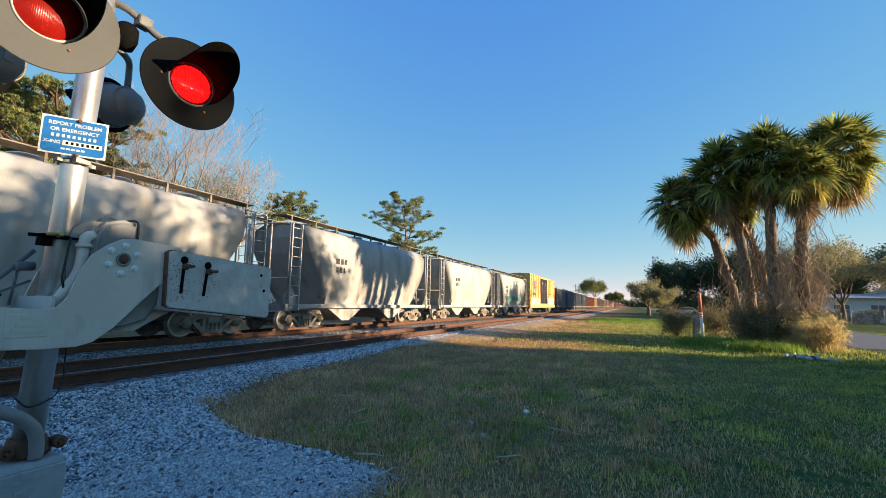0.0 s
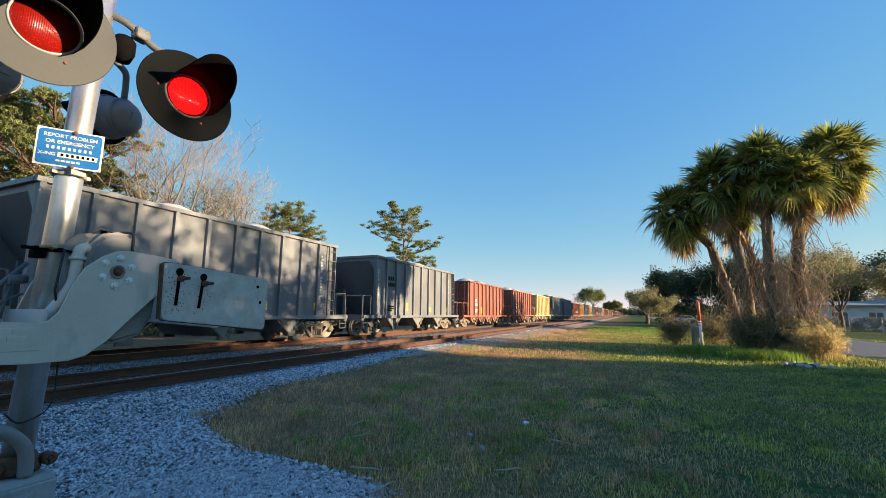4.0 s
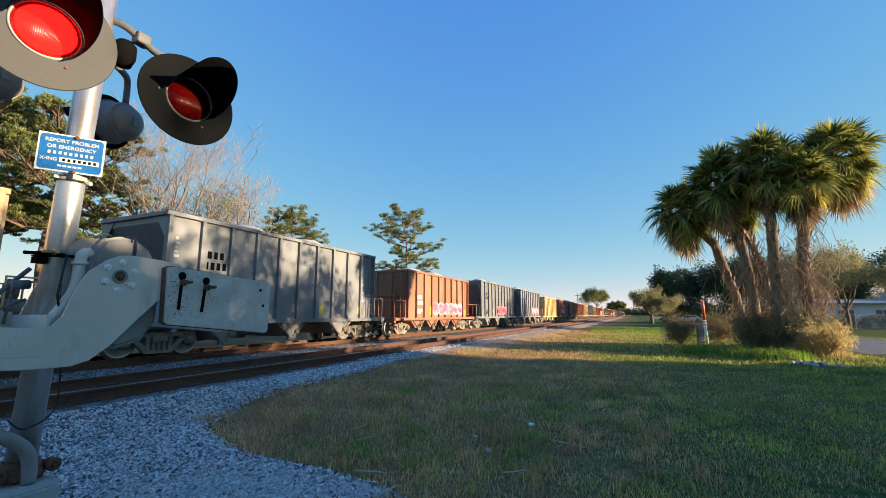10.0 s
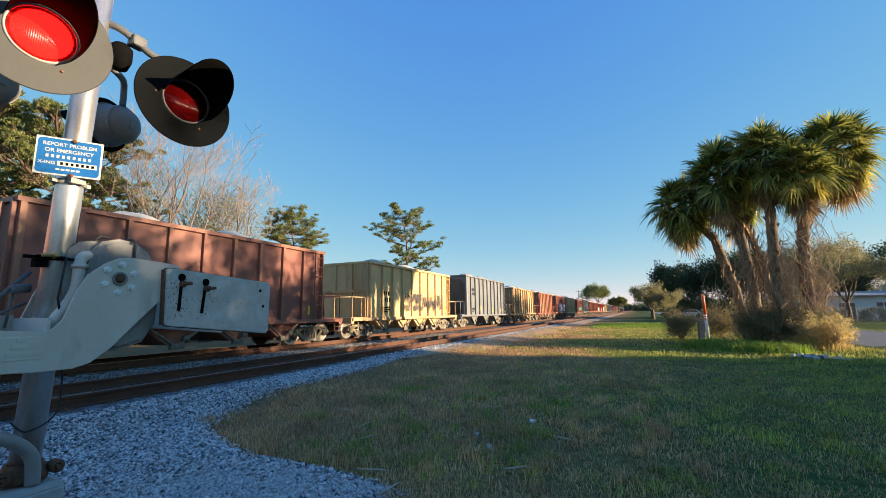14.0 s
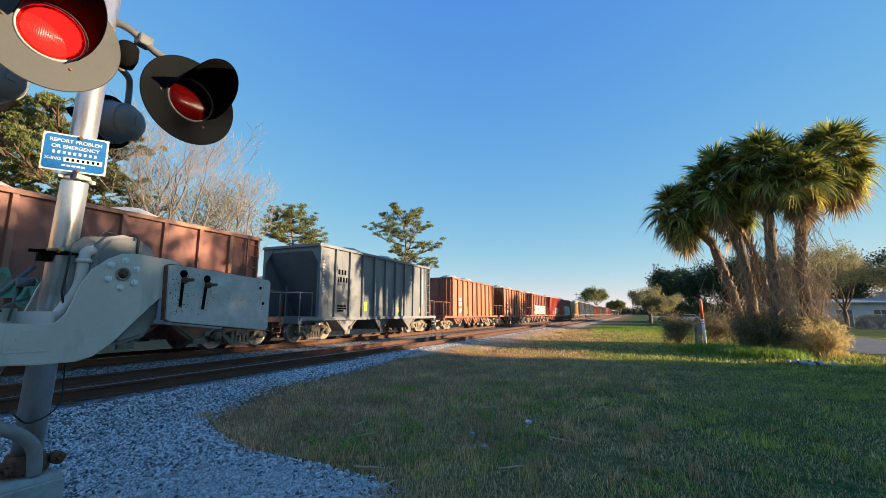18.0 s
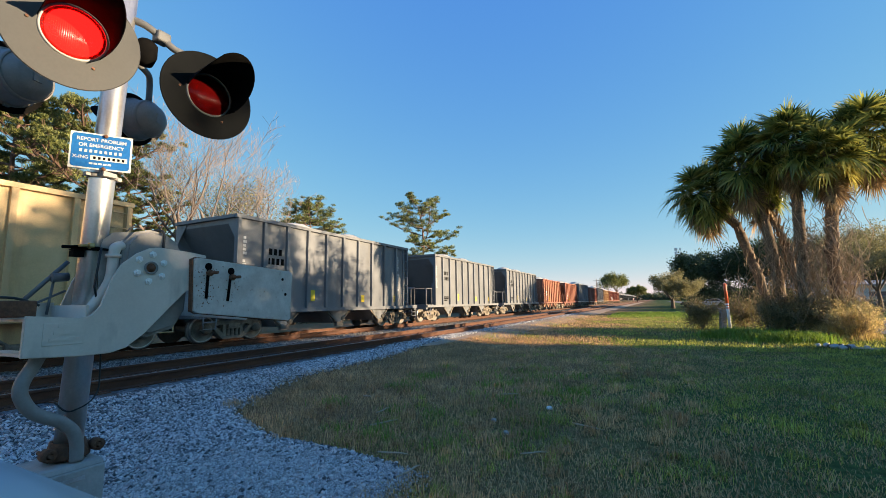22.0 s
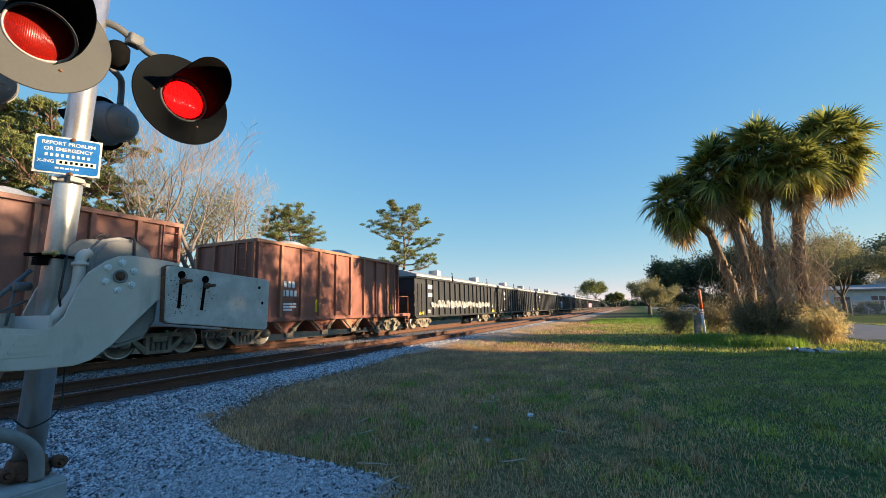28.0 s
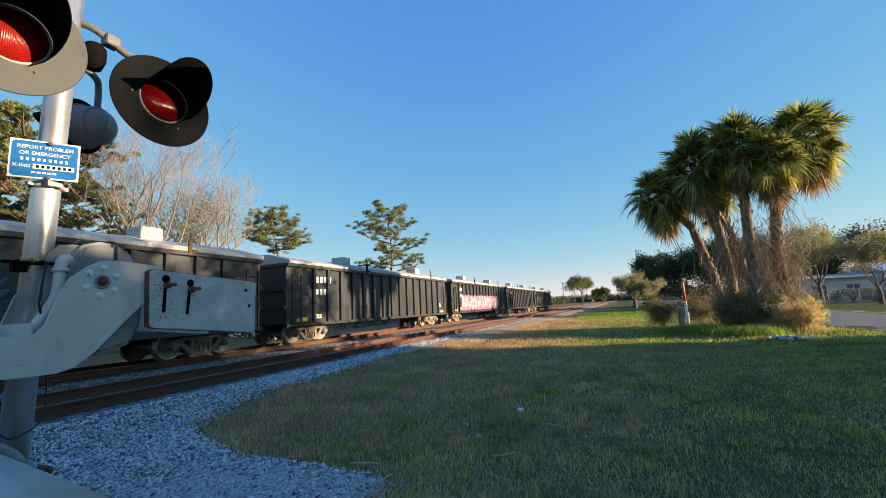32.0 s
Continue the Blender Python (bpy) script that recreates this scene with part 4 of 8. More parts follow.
GLYPHS = [[(0.0, 0.15), (0.25, 0.85), (0.5, 0.2), (0.75, 0.9), (1.0, 0.25)], [(0.0, 0.5), (0.3, 0.95), (0.7, 0.75), (0.95, 0.35), (0.55, 0.1), (0.15, 0.3)],
          [(0.0, 0.9), (0.2, 0.35), (0.5, 0.55), (0.65, 0.1), (1.0, 0.7)], [(0.0, 0.25), (0.4, 0.5), (0.15, 0.85), (0.6, 0.95), (0.8, 0.4), (1.0, 0.1)]]


def graffiti(car, colours, y0, y1, z0, z1, x, seed, material=None):
    """Spray-paint lettering that cannot be read: a scalloped ground of one colour under thick bent strokes."""
    rng = random.Random(seed)
    count = max(3, int((y1 - y0) / 0.75))
    w = (y1 - y0) / count
    back, front = (colours[0], colours[1]) if len(colours) > 1 else (None, colours[0])
    if back:
        top, low = [], []
        for k in range(count * 4 + 1):
            f = k / (count * 4)
            bump = 0.12 * abs(math.sin(f * count * math.pi)) + 0.05 * rng.random()
            top.append((y0 + f * (y1 - y0), z1 - 0.08 + bump))
            low.append((y0 + f * (y1 - y0), z0 + 0.08 - bump * 0.8))
        bm = bmesh.new()
        hi, lo = [bm.verts.new((x + 0.001, *p)) for p in top], [bm.verts.new((x + 0.001, *p)) for p in low]
        for k in range(len(hi) - 1):
            bm.faces.new((lo[k], lo[k + 1], hi[k + 1], hi[k]))
        part("graffiti", bm, back, car, "faded spray-painted letter shapes").visible_shadow = False
    for k in range(count):
        g = rng.choice(GLYPHS)
        a = y0 + k * w + w * rng.uniform(0.0, 0.12)
        lean = rng.uniform(-0.15, 0.15)
        pts = [(a + (u + lean * v) * w * 0.85, z0 + 0.1 + v * (z1 - z0 - 0.2) * rng.uniform(0.95, 1.05)) for u, v in g]
        bm = bmesh.new()
        stroke(bm, [(p.x, p.y) for p in curve([(u, v, 0) for u, v in pts], 3)], w * 0.17, x + 0.003 + 0.0004 * (k % 3))
        part("graffiti_letter", bm, front, car)
        if len(colours) > 2:
            bm = bmesh.new()
            stroke(bm, [(p.x, p.y) for p in curve([(u, v, 0) for u, v in pts], 3)], w * 0.05, x + 0.006)
            part("graffiti_letter", bm, colours[2], car)


def bubble_letters(car, y0, y1, z0, z1, x, seed):
    """Fat green letter shapes that cannot be read, outlined in white, with small bare counters and pale inner strokes."""
    rng = random.Random(seed)
    count = 6
    w = (y1 - y0) / count
    ground, fat, inner = bmesh.new(), bmesh.new(), bmesh.new()
    for k in range(count):
        c, lean = y0 + (k + 0.5) * w, rng.uniform(-0.12, 0.2)
        hi = z1 - abs(rng.gauss(0, 0.10))
        ph = rng.uniform(0, 6)
        for bm, grow_by, dx in ((ground, 0.075, 0.001), (fat, 0.0, 0.003)):
            ring = []
            for i in range(26):
                a = math.tau * i / 26
                r = 1 + 0.07 * math.sin(3 * a + ph) + 0.05 * math.sin(5 * a - ph)
                u = math.copysign(abs(math.cos(a)) ** 0.55, math.cos(a)) * (w * 0.56 * r + grow_by)
                v = math.copysign(abs(math.sin(a)) ** 0.6, math.sin(a)) * ((hi - z0) * 0.5 * r + grow_by)
                ring.append(bm.verts.new((x + dx + 0.0003 * k, c + u + lean * v, max(z0 - grow_by, (z0 + hi) / 2 + v))))
            bm.faces.new(ring)
        g = GLYPHS[(seed + k) % len(GLYPHS)]
        pts = [(c + (u - 0.5) * w * 0.75 + lean * (v - 0.5), z0 + 0.25 + v * (hi - z0 - 0.4)) for u, v in g]
        stroke(inner, [(p.x, p.y) for p in curve([(u, v, 0) for u, v in pts], 3)], 0.035, x + 0.0075)
    part("graffiti", ground, S_OUTLINE, car, "white outline of spray-painted letters")
    part("graffiti_letter", fat, S_TEAL, car, "fat green spray-painted letter shapes")
    part("graffiti_letter", inner, S_OUTLINE, car)


def spray(name, c):
    """Weathered spray paint: worn through to the car's own paint in patches."""
    m = surf(name, tuple(v * 0.8 for v in c), c, 3.0, 0.6, bump=0.02)
    n, l = m.node_tree.nodes, m.node_tree.links
    tc, nz, mr, clear, mix = n.new("ShaderNodeTexCoord"), n.new("ShaderNodeTexNoise"), n.new("ShaderNodeMapRange"), n.new("ShaderNodeBsdfTransparent"), n.new("ShaderNodeMixShader")
    nz.inputs["Scale"].default_value, nz.inputs["Detail"].default_value = 2.6, 7
    mr.inputs[1].default_value, mr.inputs[2].default_value, mr.inputs[3].default_value, mr.inputs[4].default_value = 0.34, 0.60, 0.38, 0.95
    l.new(tc.outputs["Object"], nz.inputs["Vector"])
    l.new(nz.outputs["Fac"], mr.inputs[0])
    l.new(mr.outputs[0], mix.inputs[0])
    l.new(clear.outputs[0], mix.inputs[1])
    l.new(n["Principled BSDF"].outputs[0], mix.inputs[2])
    l.new(mix.outputs[0], n["Material Output"].inputs[0])
    return m


S_WHITE, S_BLUE, S_GREEN = spray("white_spray", (0.46, 0.46, 0.44)), spray("blue_spray", (0.12, 0.28, 0.48)), spray("green_spray", (0.10, 0.36, 0.26))
S_PINK, S_DARK, S_PALEBLUE = spray("pink_spray", (0.62, 0.16, 0.30)), spray("dark_spray", (0.06, 0.055, 0.06)), spray("pale_blue_spray", (0.34, 0.45, 0.50))
S_EMBLEM = surf("emblem_blue", (0.02, 0.06, 0.30), (0.03, 0.085, 0.38), 3.0, 0.6, bump=0.02)
S_EMBLEMRED = surf("emblem_red", (0.42, 0.05, 0.03), (0.52, 0.08, 0.05), 3.0, 0.6, bump=0.02)
S_RED = spray("red_spray", (0.5, 0.08, 0.06))
S_TEAL = surf("teal_spray", (0.05, 0.30, 0.22), (0.08, 0.38, 0.28), 2.0, 0.6, bump=0.02, streak=((0.20, 0.12, 0.07), (3, 3, 1.2), 0.66, 0.8))
S_OUTLINE = surf("white_outline_spray", (0.50, 0.48, 0.44), (0.60, 0.58, 0.54), 2.0, 0.6, bump=0.02, streak=((0.26, 0.13, 0.08), (3, 3, 1.2), 0.62, 0.8))


def covered_hopper():
    """Rounded grey covered hopper, 13.5 m over couplers, roof walk on top."""
    car = thing("covered_hopper_car", "pale grey covered hopper car with dusty curved sides", "hopper car", "cars of the freight train")
    sec = [(1.28, 1.0), (1.42, 1.6), (1.52, 2.3), (1.53, 3.1), (1.45, 3.75), (1.28, 4.10), (0.9, 4.24), (0.0, 4.32)]
    ring = sec + [(-x, z) for x, z in sec[-2::-1]]
    bm = bmesh.new()
    rows = []
    def end_y(z):
        return 5.25 - 1.45 * max(0.0, 3.45 - z) / 2.45
    for y in (-5.25, -3.7, -2, 0, 2, 3.7, 5.25):
        rows.append([bm.verts.new((x, math.copysign(end_y(z), y) if abs(y) > 5 else y, z)) for x, z in ring])
    for a, b in zip(rows, rows[1:]):
        for k in range(len(ring) - 1):
            bm.faces.new((a[k], a[k + 1], b[k + 1], b[k])).smooth = True
    # slope sheets that close the ends, sunk a little behind the side sheets
    for row, s in ((rows[0], -1), (rows[-1], 1)):
        low = [bm.verts.new((v.co.x * 0.96, v.co.y - s * 0.12, v.co.z - (0.05 if v.co.z > 4.2 else 0))) for v in row]
        last = len(ring) - 1
        for k in range(last):
            bm.faces.new((row[k], row[k + 1], low[k + 1], low[k]))
        for k in range(last // 2):
            if k + 1 == last - k - 1:
                bm.faces.new((low[k], low[k + 1], low[last - k]))
            else:
                bm.faces.new((low[k], low[k + 1], low[last - k - 1], low[last - k]))
    bmesh.ops.recalc_face_normals(bm, faces=bm.faces[:])
    part("body", bm, M_COVERED, car)
    bm = bmesh.new()
    for s in (-1, 1):
        quadbox(bm, s * 1.36 - 0.08, s * 1.36 + 0.08, -6.2, 6.2, 0.86, 1.02)
        quadbox(bm, -1.5, 1.5, min(s * 6.0, s * 6.2), max(s * 6.0, s * 6.2), 0.78, 1.02)
    quadbox(bm, -0.25, 0.25, -6.2, 6.2, 0.75, 0.98)
    part("underframe", bm, M_COVERED, car)
    bm = bmesh.new()
    prism(bm, [(-1.5, 0.98), (1.5, 0.98), (0.25, 0.30), (-0.25, 0.30)], "x", -1.1, 1.1)
    bay = mesh_of("hopper_bay", bm, M_COVERED)
    for y in (-2.0, 2.0):
        part("hopper_bay", bay, None, car).location.y = y
    bm = bmesh.new()
    for x in (-0.75, 0.75):
        quadbox(bm, x - 0.28, x + 0.28, -5.9, 5.9, 4.47, 4.50)
    for k in range(9):
        y = -5.6 + k * 1.4
        for x in (-0.98, 0.98):
            quadbox(bm, x - 0.03, x + 0.03, y - 0.03, y + 0.03, 4.1, 4.47)
    part("roof_walk", bm, M_TRUCK, car, "dark steel roof walkway")
    bm = bmesh.new()
    lathe(bm, [(0.38, 0), (0.38, 0.16), (0.3, 0.2), (0, 0.21)], (0, 0, 4.30), (0, 0, 1), 18)
    hatch = mesh_of("hatch_cover", bm, M_COVERED)
    for k in range(5):
        part("hatch_cover", hatch, None, car).location.y = -4 + k * 2.0
    lad = ladder_mesh(3.3, 0.5, 9, M_COVERED)
    for s in (-1, 1):
        for x in (-1.42, 1.42):
            handrail(car, [(x, s * 6.05, 1.0), (x, s * 6.05, 4.15), (x * 0.9, s * 5.3, 4.2)], M_COVERED, 0.035)
            handrail(car, [(x, s * 5.5, 1.0), (x, s * 5.5, 4.1)], M_COVERED, 0.03)
        for x in (-0.5, 0.5):
            handrail(car, [(x, s * 6.1, 1.0), (x, s * 6.1, 4.2)], M_COVERED, 0.03)
        handrail(car, [(-1.42, s * 6.08, 4.15), (1.42, s * 6.08, 4.15)], M_COVERED, 0.03)
        handrail(car, [(-1.42, s * 6.08, 2.0), (1.42, s * 6.08, 2.0)], M_COVERED, 0.03)
        l1 = part("ladder", lad, None, car)
        l1.location = (1.5, s * 5.78, 0.8)
        l2 = part("ladder", lad, None, car)
        l2.location = (-0.9, s * 6.12, 0.9)
        l2.rotation_euler.z = math.pi / 2
        bm = bmesh.new()
        prism(bm, [(s * 5.35, 1.0), (s * 6.1, 1.0), (s * 6.1, 1.35), (s * 5.8, 1.7)], "x", 1.30, 1.36)
        part("end_gusset", bm, M_COVERED, car)
        add_coupler(car, s * 6.15, s)
        add_truck(car, s * 4.6)
    bars([(0.4, 0.3, 0.3), (0.3, 0.3, 0.2)], 1.535, -3.4, 3.0, 0.24, S_DARK, car, "reporting_mark", 0.6)
    for y in (-4.4, 4.2):
        part("data_plate", slab(1.44, 1.45, y, y + 0.5, 1.25, 1.4), S_DARK, car)
    return car


def box_car():
    car = thing("box_car", "tall yellow box car with black plug doors and graffiti", "box car", "cars of the freight train")
    hl, hw, z0, z1 = 9.2, 1.50, 1.05, 5.0
    part("body", slab(-hw, hw, -hl, hl, z0, z1), M_BOXY, car)
    bm = bmesh.new()
    prism(bm, [(-hw - 0.06, z1), (hw + 0.06, z1), (hw + 0.06, z1 + 0.06), (0, z1 + 0.16), (-hw - 0.06, z1 + 0.06)], "y", -hl - 0.05, hl + 0.05)
    part("roof", bm, M_BOXY, car, "low ridged roof with yellow eaves")
    rib = mesh_of("rib", slab(0, 0.06, -0.05, 0.05, z0 + 0.1, z1 - 0.05), M_BOXY)
    for k in range(18):
        y = -hl + 0.05 + k * (2 * hl - 0.1) / 17
        if abs(y) < 2.6:
            continue
        for s in (-1, 1):
            r = part("rib", rib, None, car)
            r.location = (s * hw, y, 0)
            if s < 0:
                r.rotation_euler.z = math.pi
    for y in (-1.26, 1.26):
        d = part("door", slab(hw, hw + 0.07, y - 1.22, y + 1.22, z0 + 0.25, z1 - 0.2, 0.01), M_DOOR, car, "black plug door with faded stencils")
        bm = bmesh.new()
        for z in (2.2, 3.3):
            quadbox(bm, hw + 0.072, hw + 0.10, y - 1.18, y + 1.18, z - 0.05, z + 0.05)
        for u in (-0.9, -0.35, 0.35, 0.9):
            tube(bm, [(hw + 0.11, y + u, z0 + 0.3), (hw + 0.11, y + u, z1 - 0.25)], 0.025, 6)
        part("door_rod", bm, M_DOOR, d)
        bars([(0.5, 0.3), (0.3, 0.2, 0.4), (0.45, 0.3), (0.4,)], hw + 0.073, y - 0.35, 4.35, 0.1, S_WHITE, d, "stencil", 0.7)
    part("side_sill", slab(hw - 0.1, hw + 0.08, -hl, hl, 0.75, z0 + 0.06), M_BOXY, car)
    end = mesh_of("end_rib", slab(-hw + 0.06, hw - 0.06, 0, 0.08, -0.09, 0.09, 0.03), M_BOXY)
    for k in range(7):
        for s in (-1, 1):
            e = part("end_rib", end, None, car)
            e.location = (0, s * hl - (0.08 if s < 0 else 0), 1.4 + k * 0.52)
    bars([(0.9, 0.9, 0.9)], hw + 0.003, 3.6, 2.85, 0.22, S_DARK, car, "side_lettering", 0.95)
    bars([(0.42, 0.12, 0.42, 0.42)], hw + 0.062, -7.6, 2.72, 0.36, S_DARK, car, "reporting_mark", 1.0)
    graffiti(car, (S_PALEBLUE, S_WHITE), 2.8, 8.6, 1.15, 2.15, hw + 0.06, 3)
    graffiti(car, (S_PALEBLUE, S_WHITE), -8.8, -2.8, 1.15, 2.0, hw + 0.06, 5)
    ey, ez, ex = -6.2, 3.72, hw + 0.064        # crossed emblem and the slogan beside it
    for name, paint, w, lines in (("emblem_blue", S_EMBLEM, 0.125, (((-0.72, 0.62), (0.05, 0.12), (0.05, -0.12), (-0.72, -0.62)), ((0.30, 0.30), (0.78, 0.62)), ((0.26, -0.24), (0.78, -0.66)))),
                                  ("emblem_red", S_EMBLEMRED, 0.105, (((-0.80, 0.36), (-0.22, 0.0), (-0.80, -0.36)), ((0.80, 0.36), (0.25, 0.02), (0.80, -0.36))))):
        for line in lines:
            bm = bmesh.new()
            stroke(bm, [(ey + u, ez + v) for u, v in line], w, ex + (0.0 if name == "emblem_blue" else 0.002))
            part(name, bm, paint, car)
    flat = Matrix(((0, 0, 1, 0), (1, 0, 0, 0), (0, 1, 0, 0), (0, 0, 0, 1)))
    for text, y, z, size in (("next", -7.72, 3.93, 0.30), ("load", -7.72, 3.66, 0.30), ("any", -4.78, 3.62, 0.24), ("road", -4.78, 3.40, 0.24)):
        writing("slogan", text, size, Matrix.Translation((hw + 0.062, y, z)) @ flat, S_DARK, car, 0.001)
    for s in (-1, 1):
        bm = bmesh.new()
        quadbox(bm, -1.3, 1.3, min(s * 9.2, s * 9.6), max(s * 9.2, s * 9.6), 0.85, 1.1)
        quadbox(bm, -0.25, 0.25, min(s * 2, s * 9.6), max(s * 2, s * 9.6), 0.6, 0.98)
        part("underframe", bm, M_TRUCK, car)
        add_coupler(car, s * 9.5, s)
        add_truck(car, s * 7.0)
        lad = ladder_mesh(2.0, 0.45, 5, M_BOXY)
        for x in (1.55,):
            l1 = part("ladder", lad, None, car)
            l1.location = (x, s * 8.8, 1.0)
    return car


def gondola():
    """Black gondola with a pale ridged cover, 17.3 m over couplers."""
    car = thing("gondola_car", "long black gondola car with a pale ridged cover", "gondola car", "cars of the freight train")
    hl, hw, z0, z1 = 8.1, 1.46, 0.82, 3.06
    part("body", open_shell(hl, hw, z0, z1, 0.05), M_BLACK, car)
    for s in (-1, 1):
        bm = bmesh.new()
        quadbox(bm, s * (hw + 0.06) - 0.08, s * (hw + 0.06) + 0.08, -hl - 0.04, hl + 0.04, z1 - 0.02, z1 + 0.10)
        part("top_chord", bm, M_BLACK, car)
        bm = bmesh.new()
        quadbox(bm, s * (hw + 0.03) - 0.06, s * (hw + 0.03) + 0.06, -hl - 0.04, hl + 0.04, z0 - 0.12, z0)
        part("bottom_chord", bm, M_BLACK, car)
        bm = bmesh.new()
        quadbox(bm, -hw, hw, min(s * (hl - 0.02), s * (hl + 0.08)), max(s * (hl - 0.02), s * (hl + 0.08)), z1 - 0.02, z1 + 0.10)
        part("end_chord", bm, M_BLACK, car)
    bm = bmesh.new()
    quadbox(bm, -0.3, 0.3, -hl, hl, 0.6, z0)
    part("centre_sill", bm, M_BLACK, car)
    rib = mesh_of("rib", slab(0, 0.10, -0.075, 0.075, z0, z1 - 0.02), M_BLACK)
    for k in range(15):
        y = -hl + 1.55 + k * (2 * hl - 3.1) / 14
        for s in (-1, 1):
            r = part("rib", rib, None, car)
            r.location = (s * hw, y, 0)
            if s < 0:
                r.rotation_euler.z = math.pi
    bm = bmesh.new()        # cover: low ridge with hipped ends, in panels that lap one another
    for k in range(4):
        a, b = -hl + k * 4.05 - 0.05, -hl + (k + 1) * 4.05 + 0.05
        lift = 0.02 * (k % 2)
        prism(bm, [(-hw - 0.12, z1 + 0.10), (hw + 0.12, z1 + 0.10), (hw + 0.12, z1 + 0.22 + lift), (0.95, z1 + 0.40 + lift), (0.5, z1 + 0.52 + lift), (-0.5, z1 + 0.52 + lift), (-0.95, z1 + 0.40 + lift), (-hw - 0.12, z1 + 0.22 + lift)], "y", a + (0.0 if k else 0.1), b)
    part("cover", bm, M_COVER, car, "pale weathered ridged cover")
    for y in (-3.4, 4.6):
        bm = slab(0.25, 0.95, y - 0.32, y + 0.32, z1 + 0.36, z1 + 0.80, 0.05)
        part("cover_hatch", bm, M_COVER, car)
    for y in (-2.6, 5.3):
        bm = bmesh.new()
        quadbox(bm, hw + 0.10, hw + 0.16, y - 0.05, y + 0.05, z1 + 0.02, z1 + 0.42)
        tube(bm, [(hw + 0.13, y, z1 + 0.40), (hw + 0.10, y + 0.06, z1 + 0.62), (hw + 0.04, y + 0.02, z1 + 0.66)], 0.028, 8)
        quadbox(bm, hw + 0.09, hw + 0.17, y + 0.05, y + 0.20, z1 + 0.10, z1 + 0.16)
        part("cover_latch", bm, M_BLACKM if y < 0 else M_RUSTY, car, "dark lifting latch of the cover")
    lad = ladder_mesh(1.9, 0.5, 5, M_BLACK)
    for s in (-1, 1):
        l1 = part("ladder", lad, None, car)
        l1.location = (hw + 0.12, s * (hl - 0.45), z0)
        l2 = part("ladder", lad, None, car)
        l2.location = (1.0 * s, s * (hl + 0.12), z0)
        l2.rotation_euler.z = math.pi / 2
        bm = bmesh.new()
        for z in (1.4, 2.1):
            quadbox(bm, -hw, hw, min(s * hl, s * (hl + 0.1)), max(s * hl, s * (hl + 0.1)), z, z + 0.14)
        part("end_rib", bm, M_BLACK, car)
        add_coupler(car, s * 7.75, s)
        add_truck(car, s * 6.2)
        bm = bmesh.new()
        quadbox(bm, hw + 0.003, hw + 0.007, min(s * (hl - 1.2), s * (hl - 0.55)) , max(s * (hl - 1.2), s * (hl - 0.55)), z0 + 0.06, z0 + 0.22)
        part("reflector_strip", bm, M_YELLOWDECAL, car, "yellow reflective patch")
    bars([(0.32, 0.3, 0.3, 0.3)], hw + 0.003, -hl + 1.72, 2.72, 0.26, M_WHITE, car, "reporting_mark", 0.62)
    bars([(0.28, 0.28, 0.28, 0.28)], hw + 0.003, -hl + 1.72, 2.2, 0.24, M_WHITE, car, "reporting_mark", 0.60)
    bars([(0.2, 0.16), (0.22, 0.14)], hw + 0.003, -hl + 1.72, 1.15, 0.07, M_WHITE, car, "stencil", 1.0)
    bars([(0.22,), (0.3,)], hw + 0.003, hl - 1.3, 1.5, 0.09, M_WHITE, car, "stencil", 1.0)
    return car


